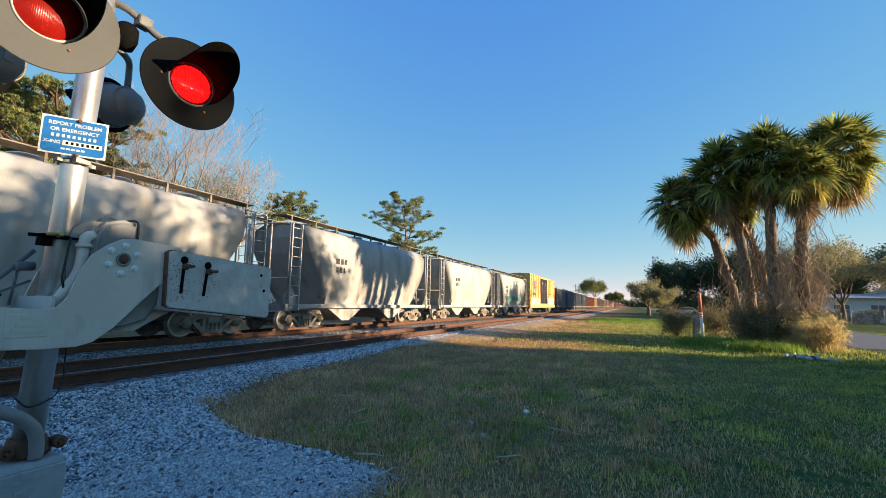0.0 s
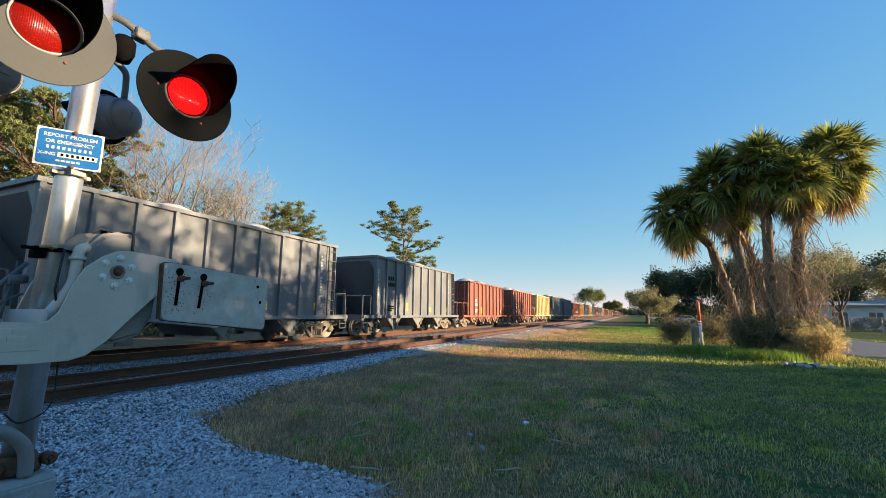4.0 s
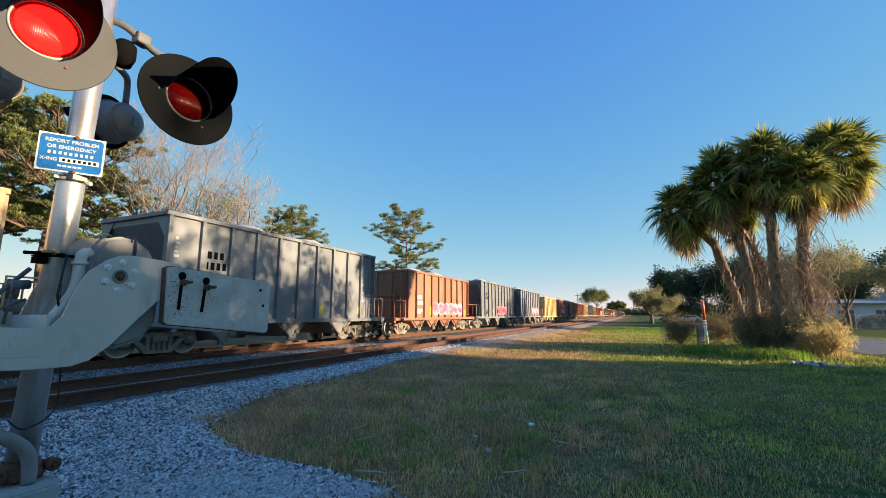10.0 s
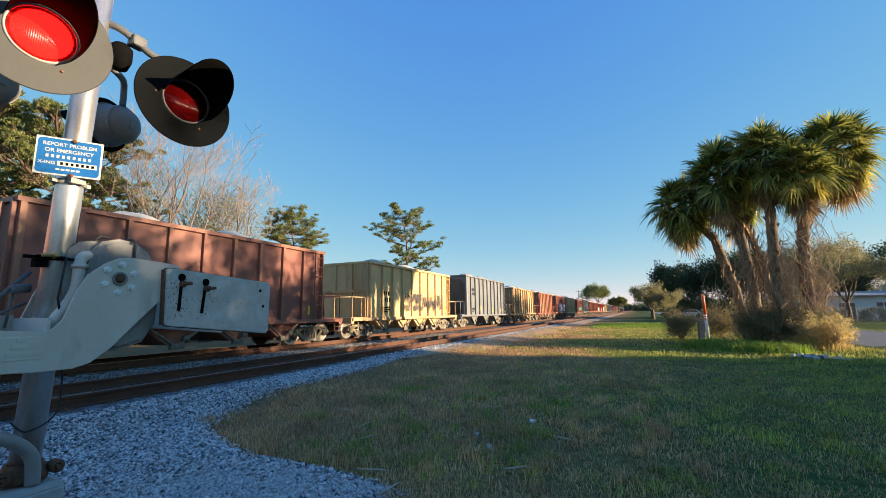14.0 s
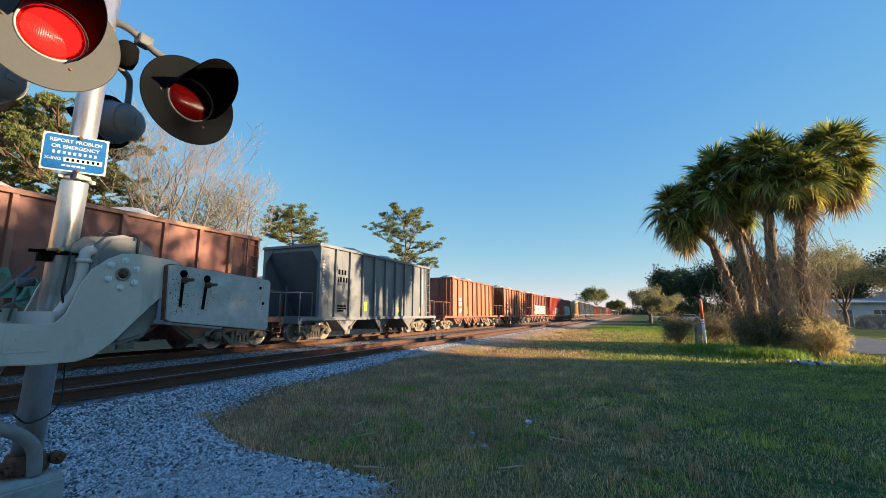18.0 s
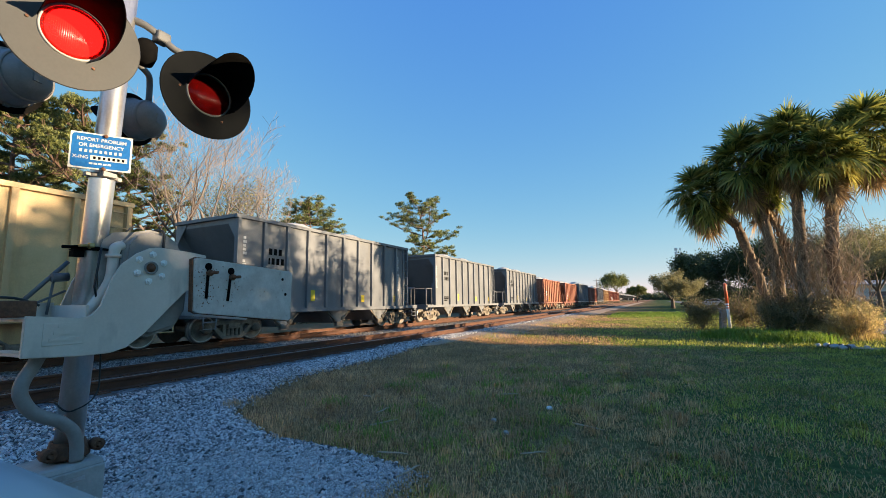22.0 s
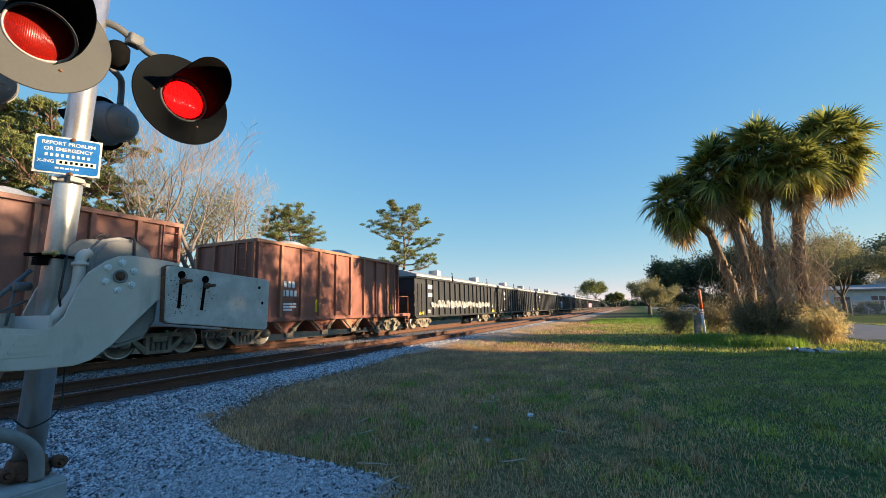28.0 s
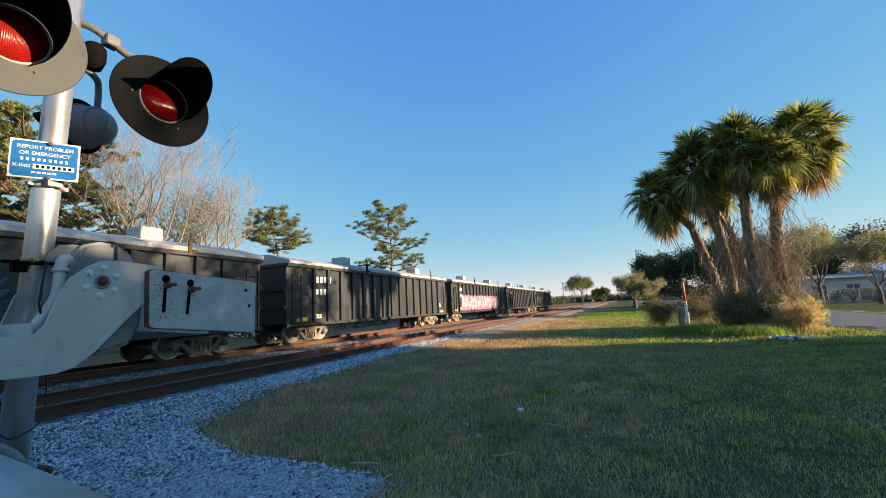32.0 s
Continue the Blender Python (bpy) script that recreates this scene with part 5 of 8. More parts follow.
def build_train():
    G, B, Y, T, R, D = "grey", "brown", "yellow", "tan", "red", "sloped brown"
    protos = {
        G: rock_hopper("grey_hopper_car", M_GREY, "grey open-top hopper car heaped with pale stone", True, True),
        D: rock_hopper("brown_hopper_car", M_BROWN, "rust-brown open-top hopper car with sloped open ends", False, True),
        B: rock_hopper("brown_hopper_car", M_BROWN, "rust-brown ribbed open-top hopper car loaded with stone"),
        Y: rock_hopper("yellow_hopper_car", M_YELLOW, "faded yellow ribbed open-top hopper car loaded with stone"),
        T: rock_hopper("tan_hopper_car", M_TAN, "rust-streaked tan open-top hopper car loaded with stone"),
        R: rock_hopper("red_hopper_car", M_RED, "bright red ribbed open-top hopper car loaded with stone"),
        "C": covered_hopper(), "X": box_car(), "K": gondola()}
    half = {G: 5.15, B: 4.8, D: 4.8, Y: 4.8, T: 4.8, R: 4.8, "C": 5.2, "X": 9.2, "K": 8.1}
    run = [("C", 10.1), ("C", 23.45), ("C", 37.2), ("C", 50.63), ("X", 71.55), (G, 84.12), (G, 97.8), (G, 111.13), (G, 124.6), (B, 137.6), (B, 151.1), (Y, 164.1), (G, 177.7),
           (G, 191.15), (B, 204.55), (T, 217.8), (G, 231.38), (Y, 244.6), (G, 258.2), (B, 271.2), (G, 284.5), (G, 298.05), (Y, 311.4), (B, 324.45), (D, 337.9), (B, 350.6), (Y, 363.6),
           (G, 377.1), (T, 390.1), (B, 403.4), (B, 416.75), (Y, 430.1), (D, 443.5), (G, 456.9), (B, 470.2), (D, 483.2), (B, 496.0), (R, 508.8), (B, 521.7), (Y, 535.0),
           (G, 548.3), (G, 561.7), (G, 575.3), (B, 588.4), (D, 601.9), (G, 615.2), (B, 628.15), (G, 641.7), (T, 655.2), (B, 668.2), (B, 681.3), (B, 693.62),
           ("K", 711.9), ("K", 729.0), ("K", 746.6), ("K", 763.85), ("K", 781.1), ("K", 798.6), ("K", 816.0), ("K", 833.3), ("K", 850.6)]
    tags = {14: ((S_WHITE,), 0.4, 2.9, 1.25, 2.0), 17: ((S_DARK,), -1.2, 3.2, 1.15, 2.2), 19: ((S_PALEBLUE, S_PINK), -1.5, 3.4, 1.15, 1.9), 20: ((S_PINK, S_RED), -0.5, 2.5, 1.15, 1.9),
            21: ((S_PINK, S_PALEBLUE), 0.2, 4.2, 1.2, 2.0), 23: ((S_BLUE,), -3.0, 2.8, 1.15, 2.1), 26: ((S_DARK,), -1.5, 3.5, 1.2, 2.3), 30: ((S_WHITE, S_PALEBLUE, S_PINK), -2.9, 3.9, 1.15, 2.4),
            32: ((S_GREEN,), -2.5, 3.8, 1.1, 2.2), 36: ((S_WHITE, S_PALEBLUE), -3.4, 3.6, 1.1, 2.2), 37: ((S_PALEBLUE, S_WHITE), -0.8, 2.0, 1.15, 2.0),
            49: ((S_PALEBLUE, S_WHITE), 0.4, 3.2, 1.1, 1.9), 52: ((S_WHITE,), -6.0, 6.0, 1.2, 1.75), 55: ((S_WHITE, S_BLUE), -5.6, -3.2, 1.0, 2.1), 58: ((S_PINK, S_WHITE), -6.2, 4.6, 0.9, 2.1), 3: ((S_GREEN,), -3.0, 3.0, 1.45, 2.0)}
    used = set()
    for k, (kind, end) in enumerate(run):
        c = end - half[kind]
        place = pose(TRACK_FAR, c, RAIL_Z)
        if kind in used:
            car = copy_thing(protos[kind], place)
        else:
            car = protos[kind]
            car.matrix_basis = place
            used.add(kind)
        if k in tags:
            cols, a, b, z0, z1 = tags[k]
            graffiti_later.append((car, cols, a, b, z0, z1, {"K": 1.565, "C": 1.54}.get(kind, 1.595), k))
        if k == 38:
            outlined = car
        MOVING.append((car, c))
    bubble_letters(outlined, -3.2, 3.3, 1.05, 2.55, 1.595, 4)
    for g in graffiti_later:
        graffiti(*g)


graffiti_later = []
build_train()

# ---- crossing signal with its gate ----
MAST = (-3.48, 1.56)
REFLECTORS = []
M_ARM = surf("dull_grey_casting", (0.13, 0.13, 0.13), (0.18, 0.18, 0.175), 5.0, 0.55, bump=0.0, speck=0.05, spec=0.3)
# M_DISCD: disc of the right road-facing lamp, far darker than M_DISC
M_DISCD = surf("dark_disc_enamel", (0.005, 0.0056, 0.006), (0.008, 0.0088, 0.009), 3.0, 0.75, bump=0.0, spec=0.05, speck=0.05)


def ring_pts(r, a0, a1, k):
    return [(r * math.cos(radians(a0 + (a1 - a0) * i / k)), r * math.sin(radians(a0 + (a1 - a0) * i / k))) for i in range(k + 1)]


def visor(bm, r0, r1, length):
    """A hood over the lens: a rolled sheet, long at the top and cut back at the sides; the lamp looks along +x."""
    inner, outer = [], []
    for a in range(-40, 171, 6):
        c, s = math.cos(radians(a)), math.sin(radians(a))
        reach = length * (0.32 + 0.68 * max(0.0, (s + 0.53) / 1.53) ** 0.8) * max(0.06, min(1.0, (176 - a) / 45))
        for lst, r, k in ((inner, r0 - 0.004, 1.0), (outer, r0, 1.0)):
            rr = r + (r1 - r0)
            lst.append((bm.verts.new((0.012, r * c, r * s)), bm.verts.new((reach, rr * c, rr * s - 0.02))))
    for lst in (inner, outer):
        for p, q in zip(lst, lst[1:]):
            bm.faces.new((p[0], q[0], q[1], p[1])).smooth = True
    for p, q in zip(zip(inner, outer), zip(inner[1:], outer[1:])):
        bm.faces.new((p[0][1], q[0][1], q[1][1], p[1][1]))
    for p in ((inner[0], outer[0]), (inner[-1], outer[-1])):
        bm.faces.new((p[0][0], p[0][1], p[1][1], p[1][0]))


def lamp(sig, place, first=None, lasts=0, lit=False, disc=M_DISC, rear=False):
    """One flashing lamp that looks along the local +x of its place."""
    bm = bmesh.new()
    shell = [(0.0, -0.29), (0.09, -0.285), (0.135, -0.265), (0.168, -0.21), (0.190, -0.12), (0.203, -0.05), (0.205, 0.0)] if rear else [(0.0, -0.235), (0.05, -0.235), (0.10, -0.215), (0.145, -0.15), (0.16, -0.08), (0.165, -0.02), (0.165, 0.0)]
    rim = 0.205 if rear else 0.165
    lathe(bm, shell, (0, 0, 0), (1, 0, 0), 28)
    lathe(bm, [(rim + 0.003, -0.03), (rim + 0.013, -0.03), (rim + 0.013, -0.012), (rim + 0.003, -0.012)], (0, 0, 0), (1, 0, 0), 28)
    if rear:        # raised seam and latch lug across the back of the bell
        lathe(bm, [(0.176, -0.20), (0.186, -0.198), (0.190, -0.17), (0.184, -0.16)], (0, 0, 0), (1, 0, 0), 28)
        quadbox(bm, -0.30, -0.284, -0.03, 0.03, -0.05, 0.05)
    for a in (30, 150, 270):
        c, s = math.cos(radians(a)), math.sin(radians(a))
        quadbox(bm, -0.04, -0.015, (rim + 0.005) * c - 0.018, (rim + 0.005) * c + 0.018, (rim + 0.005) * s - 0.018, (rim + 0.005) * s + 0.018)
    h = part("lamp_housing", bm, M_CASE if rear else M_ARM, sig, "grey bell-shaped lamp housing seen from behind" if rear else "grey rounded lamp housing")
    h.matrix_basis = place
    bm = bmesh.new()
    wide = 0.262 if rear else 0.322
    lathe(bm, [(0.158, -0.008), (wide, -0.008), (wide + 0.004, -0.002), (wide, 0.004), (0.158, 0.004), (0.158, -0.008)], (0, 0, 0), (1, 0, 0), 48, False)
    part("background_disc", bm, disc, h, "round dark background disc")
    bm = bmesh.new()
    lathe(bm, [(0.147, 0.004), (0.149, 0.014), (0.156, 0.014), (0.159, 0.004)], (0, 0, 0), (1, 0, 0), 40)
    part("lens_ring", bm, M_ARM if lit or rear else M_BOX, h, "lens ring")
    bm = bmesh.new()
    lathe(bm, [(0.148, 0.006), (0.13, 0.022), (0.09, 0.040), (0.04, 0.050), (0.0, 0.052)], (0, 0, 0), (1, 0, 0), 36)
    part("lens", bm, M_LENSDARK if lit else M_LENS, h, "red ribbed lens")
    bm = bmesh.new()
    visor(bm, 0.166, 0.168, 0.46)
    part("visor", bm, M_BLACKM, h, "black hood over the lens")
    for a in (60, 180, 300):
        bm = bmesh.new()
        c, s = math.cos(radians(a)), math.sin(radians(a))
        lathe(bm, [(0.0, 0.012), (0.007, 0.012), (0.009, 0.005), (0.009, 0.004)], (0, 0.2 * c, 0.2 * s), (1, 0, 0), 8)
        part("disc_bolt", bm, M_RUSTY, h)
    bm = bmesh.new()
    lathe(bm, [(0.0, -0.22), (0.09, -0.20), (0.14, -0.14), (0.156, -0.06), (0.158, 0.003)], (0, 0, 0), (1, 0, 0), 24)
    part("housing_liner", bm, M_BLACKM, h)
    if first is not None:
        bm = bmesh.new()
        lathe(bm, [(0.0, 0.004), (0.128, 0.004)], (0, 0, 0), (1, 0, 0), 32)
        me = mesh_of("reflector", bm, M_LITDOTS if lit else M_LIT)
        me.materials.append(M_DARKRED)
        bm = bmesh.new()
        bm.from_mesh(me)
        before = len(bm.faces)
        lathe(bm, [(0.0, -0.004), (0.152, -0.004), (0.152, 0.003), (0.128, 0.003)], (0, 0, 0), (1, 0, 0), 32)
        bm.faces.ensure_lookup_table()
        for f in bm.faces[before:]:
            f.material_index = 1
        bm.to_mesh(me)
        bm.free()
        car = part("reflector", me, None, h, "turning diode carrier behind the lens")
        car.location.x = -0.005
        car.matrix_basis = pose(-0.006, 0, 0)
        REFLECTORS.append((car, first, lasts, lit))
    return h


def build_signal():
    sig = thing("crossing_signal", "grey railway crossing signal mast with flashing red lamps and gate counterweights", "crossing signal", at=pose(MAST[0], MAST[1], 0))
    bm = bmesh.new()
    tube(bm, [(0, -0.06, 0.55), (0, -0.002, 2.35), (0, 0.10, 5.4)], 0.075, 24)
    part("pole", bm, M_POLE, sig, "scuffed aluminium pole")
    # foot: split clamp, junction box on a concrete block
    bm = bmesh.new()
    lathe(bm, [(0.076, 0.0), (0.115, 0.0), (0.118, 0.03), (0.10, 0.06), (0.09, 0.10), (0.076, 0.10)], (0, -0.06, 0.55), (0, 0, 1), 24)
    for s in (-1, 1):
        lathe(bm, [(0.018, -0.03), (0.038, -0.03), (0.038, 0.03), (0.018, 0.03)], (0.07, -0.06 + s * 0.125, 0.60), (1, 0, 0), 12)
        tube(bm, [(-0.05, -0.06 + s * 0.125, 0.60), (0.12, -0.06 + s * 0.125, 0.60)], 0.012, 8)
    part("base_clamp", bm, M_RUSTY, sig, "rusted base clamp")
    part("junction_box", slab(-0.19, 0.17, -0.36, 0.08, 0.05, 0.535, 0.03), M_BOX, sig, "grey cast junction box")
    part("box_lid", slab(0.172, 0.19, -0.35, 0.07, 0.10, 0.50, 0.008), M_BOX, sig)
    bm = bmesh.new()
    for k, (a, b) in enumerate(((-0.13, 0.05), (-0.08, 0.02), (-0.06, 0.0))):
        quadbox(bm, 0.1905, 0.193, a - 0.09, b - 0.09, 0.44 - k * 0.055, 0.462 - k * 0.055)
    part("cast_lettering", bm, M_GALV, sig)
    part("footing", slab(-0.3, 0.3, -0.42, 0.16, -0.1, 0.055, 0.02), M_CONC, sig, "concrete footing")
    # support arms in front of and behind the pole
    out = [(-0.41, 1.44), (-0.415, 1.205), (-0.17, 1.19), (0.02, 1.19), (0.11, 1.215), (0.22, 1.30), (0.38, 1.475), (0.50, 1.60), (0.64, 1.62), (0.64, 1.88), (0.50, 1.895), (0.30, 1.905), (0.22, 1.895), (0.14, 1.85), (0.05, 1.77), (0.0, 1.67), (-0.03, 1.57), (-0.055, 1.49), (-0.10, 1.435), (-0.16, 1.42)]
    for x0, x1 in ((0.215, 0.235), (-0.30, -0.28)):
        bm = bmesh.new()
        prism(bm, out if x0 > 0 else [(max(-0.22, y), z) for y, z in out[:2] + out[3:-1]], "x", x0, x1)
        bmesh.ops.bevel(bm, geom=[e for e in bm.edges if abs(e.verts[0].co.x - e.verts[1].co.x) < 1e-5], offset=0.004, segments=2, affect="EDGES")
        part("support_arm", bm, M_GREYP, sig, "curved grey steel gate support arm")
    bm = bmesh.new()
    quadbox(bm, -0.28, 0.215, -0.36, -0.12, 1.405, 1.42)
    quadbox(bm, -0.275, -0.255, -0.39, -0.10, 1.42, 1.52)
    quadbox(bm, -0.26, 0.20, -0.115, -0.10, 1.42, 1.50)
    quadbox(bm, 0.17, 0.215, -0.40, -0.385, 1.22, 1.42)
    quadbox(bm, -0.28, 0.215, -0.40, -0.30, 1.208, 1.225)
    part("arm_bracket", bm, M_GREYP, sig)
    bm = slab(-0.16, 0.06, -4.6, -0.30, 1.43, 1.53, 0.01)
    part("gate_arm", bm, M_RUSTY, sig, "weathered brown gate arm")
    # struts take a darker casting than the arms: their shadow is in the colour
    for pts, r in (([(-0.22, -0.30, 1.50), (-0.22, -0.06, 1.80)], 0.014), ([(-0.22, -0.24, 1.50), (-0.22, -0.06, 1.60)], 0.008), ([(-0.20, -0.15, 1.685), (-0.20, -0.06, 1.695)], 0.030), ([(-0.22, -0.15, 1.44), (-0.22, -0.13, 1.66)], 0.008)):
        bm = bmesh.new()
        tube(bm, pts, r, 10)
        part("rear_strut", bm, M_ARM, sig, "strut behind the pole, coloured dark as if shadowed")
    bm = bmesh.new()
    tube(bm, curve([(0.0, -0.95, 1.545), (0.02, -0.6, 1.548), (0.03, -0.40, 1.545), (0.02, -0.28, 1.50)]), 0.008, 6)
    part("cable", bm, M_RUBBER, sig, "thin black cable along the gate arm")
    bm = bmesh.new()
    prism(bm, [(0.0, 1.55), (-0.025, 1.84), (-0.005, 1.94), (0.05, 1.995), (0.12, 2.01), (0.2, 2.01), (0.2, 1.55)], "x", 0.077, 0.086)
    part("case_cover", bm, M_CASE, sig, "grey cover plate in front of the pole")
    # gear case between the arms
    bm = bmesh.new()
    prism(bm, [(0.09, 1.42), (0.085, 1.80), (0.10, 1.93), (0.16, 2.01), (0.26, 2.04), (0.36, 2.03), (0.46, 1.97), (0.52, 1.86), (0.56, 1.62), (0.55, 1.45), (0.47, 1.32), (0.30, 1.27), (0.16, 1.31)], "x", -0.20, 0.16)
    bmesh.ops.bevel(bm, geom=[e for e in bm.edges if abs(e.verts[0].co.x - e.verts[1].co.x) < 1e-5], offset=0.03, segments=3, affect="EDGES")
    part("gear_case", bm, M_CASE, sig, "rounded grey gate mechanism case")
    bm = bmesh.new()
    tube(bm, curve([(-0.05, 0.335, 2.045), (0.10, 0.34, 2.05), (0.165, 0.345, 2.02), (0.17, 0.345, 1.90), (0.17, 0.345, 1.72)]), 0.009, 6)
    part("case_cable", bm, M_RUBBER, sig)
    # hub and its bolts on the front arm
    bm = bmesh.new()
    lathe(bm, [(0.030, 0.0), (0.044, 0.0), (0.046, 0.012), (0.040, 0.015), (0.030, 0.006)], (0.234, 0.23, 1.755), (1, 0, 0), 20)
    part("hub_ring", bm, M_CASE, sig)
    bm = bmesh.new()
    lathe(bm, [(0.0, 0.02), (0.022, 0.02), (0.024, 0.004), (0.038, 0.010), (0.038, 0.001)], (0.234, 0.23, 1.755), (1, 0, 0), 14)
    part("shaft_end", bm, M_RUSTY, sig, "rusted shaft end")
    bm = bmesh.new()
    lathe(bm, [(0.0, 0.018), (0.013, 0.018), (0.014, 0.007), (0.025, 0.006), (0.025, 0.0)], (0, 0, 0), (1, 0, 0), 6, False)
    bolt = mesh_of("hub_bolt", bm, M_BOLT)
    for k in range(6):
        a = radians(90 + 60 * k - 5)
        part("hub_bolt", bolt, None, sig).location = (0.2355, 0.23 + 0.095 * math.cos(a), 1.755 + 0.095 * math.sin(a))
    # counterweights bolted outside both arms, with two slots
    cw = [(0.515, 1.835), (0.54, 1.85), (0.58, 1.852), (1.47, 1.80), (1.50, 1.78), (1.495, 1.36), (1.47, 1.335), (0.56, 1.43), (0.53, 1.45)]
    for x0, x1 in ((0.237, 0.277), (-0.345, -0.305)):
        bm = bmesh.new()
        prism(bm, cw, "x", x0, x1)
        bmesh.ops.bevel(bm, geom=[e for e in bm.edges if abs(e.verts[0].co.x - e.verts[1].co.x) < 1e-5], offset=0.004, segments=2, affect="EDGES")
        part("counterweight", bm, M_PLATE, sig, "rust-speckled steel counterweight plate")
    bm = bmesh.new()
    prism(bm, [(0.503, 1.84), (0.515, 1.84), (0.53, 1.44), (0.517, 1.44)], "x", 0.236, 0.270)
    part("rust_edge", bm, M_RUSTY, sig)
    bm = bmesh.new()        # back plate whose rusty edge shows round the front one
    prism(bm, [(1.008 + (y - 1.008) * 1.012, 1.595 + (z - 1.595) * 1.03) for y, z in cw], "x", 0.2355, 0.246)
    part("back_plate", bm, M_RUSTY, sig, "rusty edge of the rear counterweight plate")
    spots = random.Random(6)
    bm = bmesh.new()
    for k in range(90):
        y0, side = spots.choice(((0.63, 1), (0.825, 1), (0.63, -1))), spots.gauss(0, 0.045)
        y, z = y0[0] + side, spots.uniform(1.47, 1.80)
        lathe(bm, [(0.0, 0.0012), (spots.uniform(0.0025, 0.006), 0.0012)], (0.2772, y, z), (1, 0, 0), 6)
    tagged(part("rust_spots", bm, M_RUSTY, sig), kind="stuff")
    # black strips on the solid plate stand in for the slots' shaded depth
    for y0, z0, y1, z1 in ((0.635, 1.79, 0.628, 1.54), (0.835, 1.765, 0.815, 1.52)):
        bm = bmesh.new()
        tube(bm, [(0.2745, y0, z0), (0.2745, y1, z1)], 0.0135, 8)
        lathe(bm, [(0.03, 0.0), (0.03, 0.004), (0.0, 0.004)], (0.2765, y0, z0), (1, 0, 0), 14)
        part("slot", bm, M_BLACKM, sig, "black strip for the shaded depth of an adjusting slot")
        bm = bmesh.new()
        tube(bm, [(0.27, y0 + 0.005, z0 - 0.05), (0.385, y0 + 0.005, z0 - 0.05)], 0.012, 8)
        lathe(bm, [(0.0, 0.03), (0.026, 0.03), (0.026, 0.0)], (0.277, y0 + 0.005, z0 - 0.05), (1, 0, 0), 6, False)
        part("slot_bolt", bm, M_RUSTY, sig, "rusty threaded bolt")
    # flat black discs on the plate's face give the inner dark of holes
    bm = bmesh.new()
    for y, z in ((1.42, 1.58), (1.38, 1.72)):
        lathe(bm, [(0.0, 0.0015), (0.015, 0.0015)], (0.2775, y, z), (1, 0, 0), 12)
    part("plate_hole", bm, M_BLACKM, sig)
    # name panel, plain bars
    bm = slab(0.2352, 0.238, -0.33, -0.13, 1.265, 1.395, 0.001)
    p = part("name_panel", bm, M_GREYP, sig)
    bm = bmesh.new()
    for k, runs in enumerate(((-0.26, -0.20), (-0.28, -0.18), (-0.30, -0.15))):
        quadbox(bm, 0.2382, 0.241, runs[0], runs[1], 1.365 - k * 0.038, 1.385 - k * 0.038)
    part("raised_bar", bm, M_GREYP, p)
    # clamp with its bolt above the arm, conduits and cables
    bm = bmesh.new()
    lathe(bm, [(0.077, 0), (0.086, 0), (0.086, 0.028), (0.077, 0.028)], (0, -0.016, 1.86), (0, 0, 1), 20)
    for z in (1.862, 1.884):
        quadbox(bm, -0.005, 0.07, -0.15, -0.085, z - 0.004, z + 0.004)
    quadbox(bm, 0.0, 0.06, -0.15, -0.09, 1.815, 1.855)
    tube(bm, [(0.03, -0.20, 1.875), (0.03, -0.08, 1.88)], 0.011, 8)
    tube(bm, curve([(0.09, -0.07, 1.872), (0.11, 0.0, 1.87), (0.10, 0.07, 1.868)]), 0.009, 6)
    part("pole_clamp", bm, M_BLACKM, sig, "dark pole clamp with a brass bolt")
    bm = bmesh.new()
    tube(bm, [(0.085, -0.135, 1.885), (0.085, -0.06, 1.89)], 0.011, 8)
    lathe(bm, [(0.0, 0.015), (0.022, 0.015), (0.022, -0.012), (0.0, -0.012)], (0.085, -0.07, 1.889), (0, 1, 0), 6, False)
    part("clamp_bolt", bm, M_BRASS, sig, "brass clamp bolt and nut")
    bm = bmesh.new()
    tube(bm, curve([(0.0, 0.16, 1.90), (0.10, 0.10, 1.905), (0.12, 0.06, 1.89), (0.12, 0.05, 1.84), (0.12, 0.04, 1.66), (0.10, -0.03, 1.50), (0.09, -0.08, 1.40), (0.09, -0.1, 1.25)]), 0.034, 12)
    lathe(bm, [(0.034, -0.012), (0.045, -0.012), (0.045, 0.012), (0.034, 0.012)], (0.12, 0.05, 1.83), (0, 0, 1), 16)
    lathe(bm, [(0.034, -0.012), (0.045, -0.012), (0.045, 0.012), (0.034, 0.012)], (0.08, 0.115, 1.905), (0.8, -0.6, 0), 16)
    part("conduit", bm, M_GREYP, sig, "grey bent conduit")
    bm = bmesh.new()
    tube(bm, curve([(0.10, -0.27, 1.24), (0.11, -0.31, 1.15), (0.12, -0.355, 1.06), (0.12, -0.355, 0.98), (0.12, -0.29, 0.875), (0.12, -0.165, 0.80), (0.12, -0.09, 0.72), (0.12, -0.065, 0.64), (0.12, -0.06, 0.54)]), 0.036, 14)
    part("conduit", bm, M_CASE, sig, "dark grey flexible conduit")
    bm = bmesh.new()
    tube(bm, curve([(0.06, 0.05, 1.20), (0.06, 0.055, 1.05), (0.07, 0.05, 0.95), (0.09, 0.005, 0.885), (0.09, -0.06, 0.85), (0.085, -0.12, 0.845), (0.03, -0.16, 0.90)]), 0.005, 6)
    part("cable", bm, M_RUBBER, sig, "thin black cable")
    bm = bmesh.new()
    tube(bm, [(0.11, -0.02, 1.88), (0.13, -0.04, 1.75), (0.13, -0.05, 1.62), (0.12, -0.03, 1.55)], 0.007, 6)
    part("cable", bm, M_RUBBER, sig, "thin black cable")
    bm = bmesh.new()
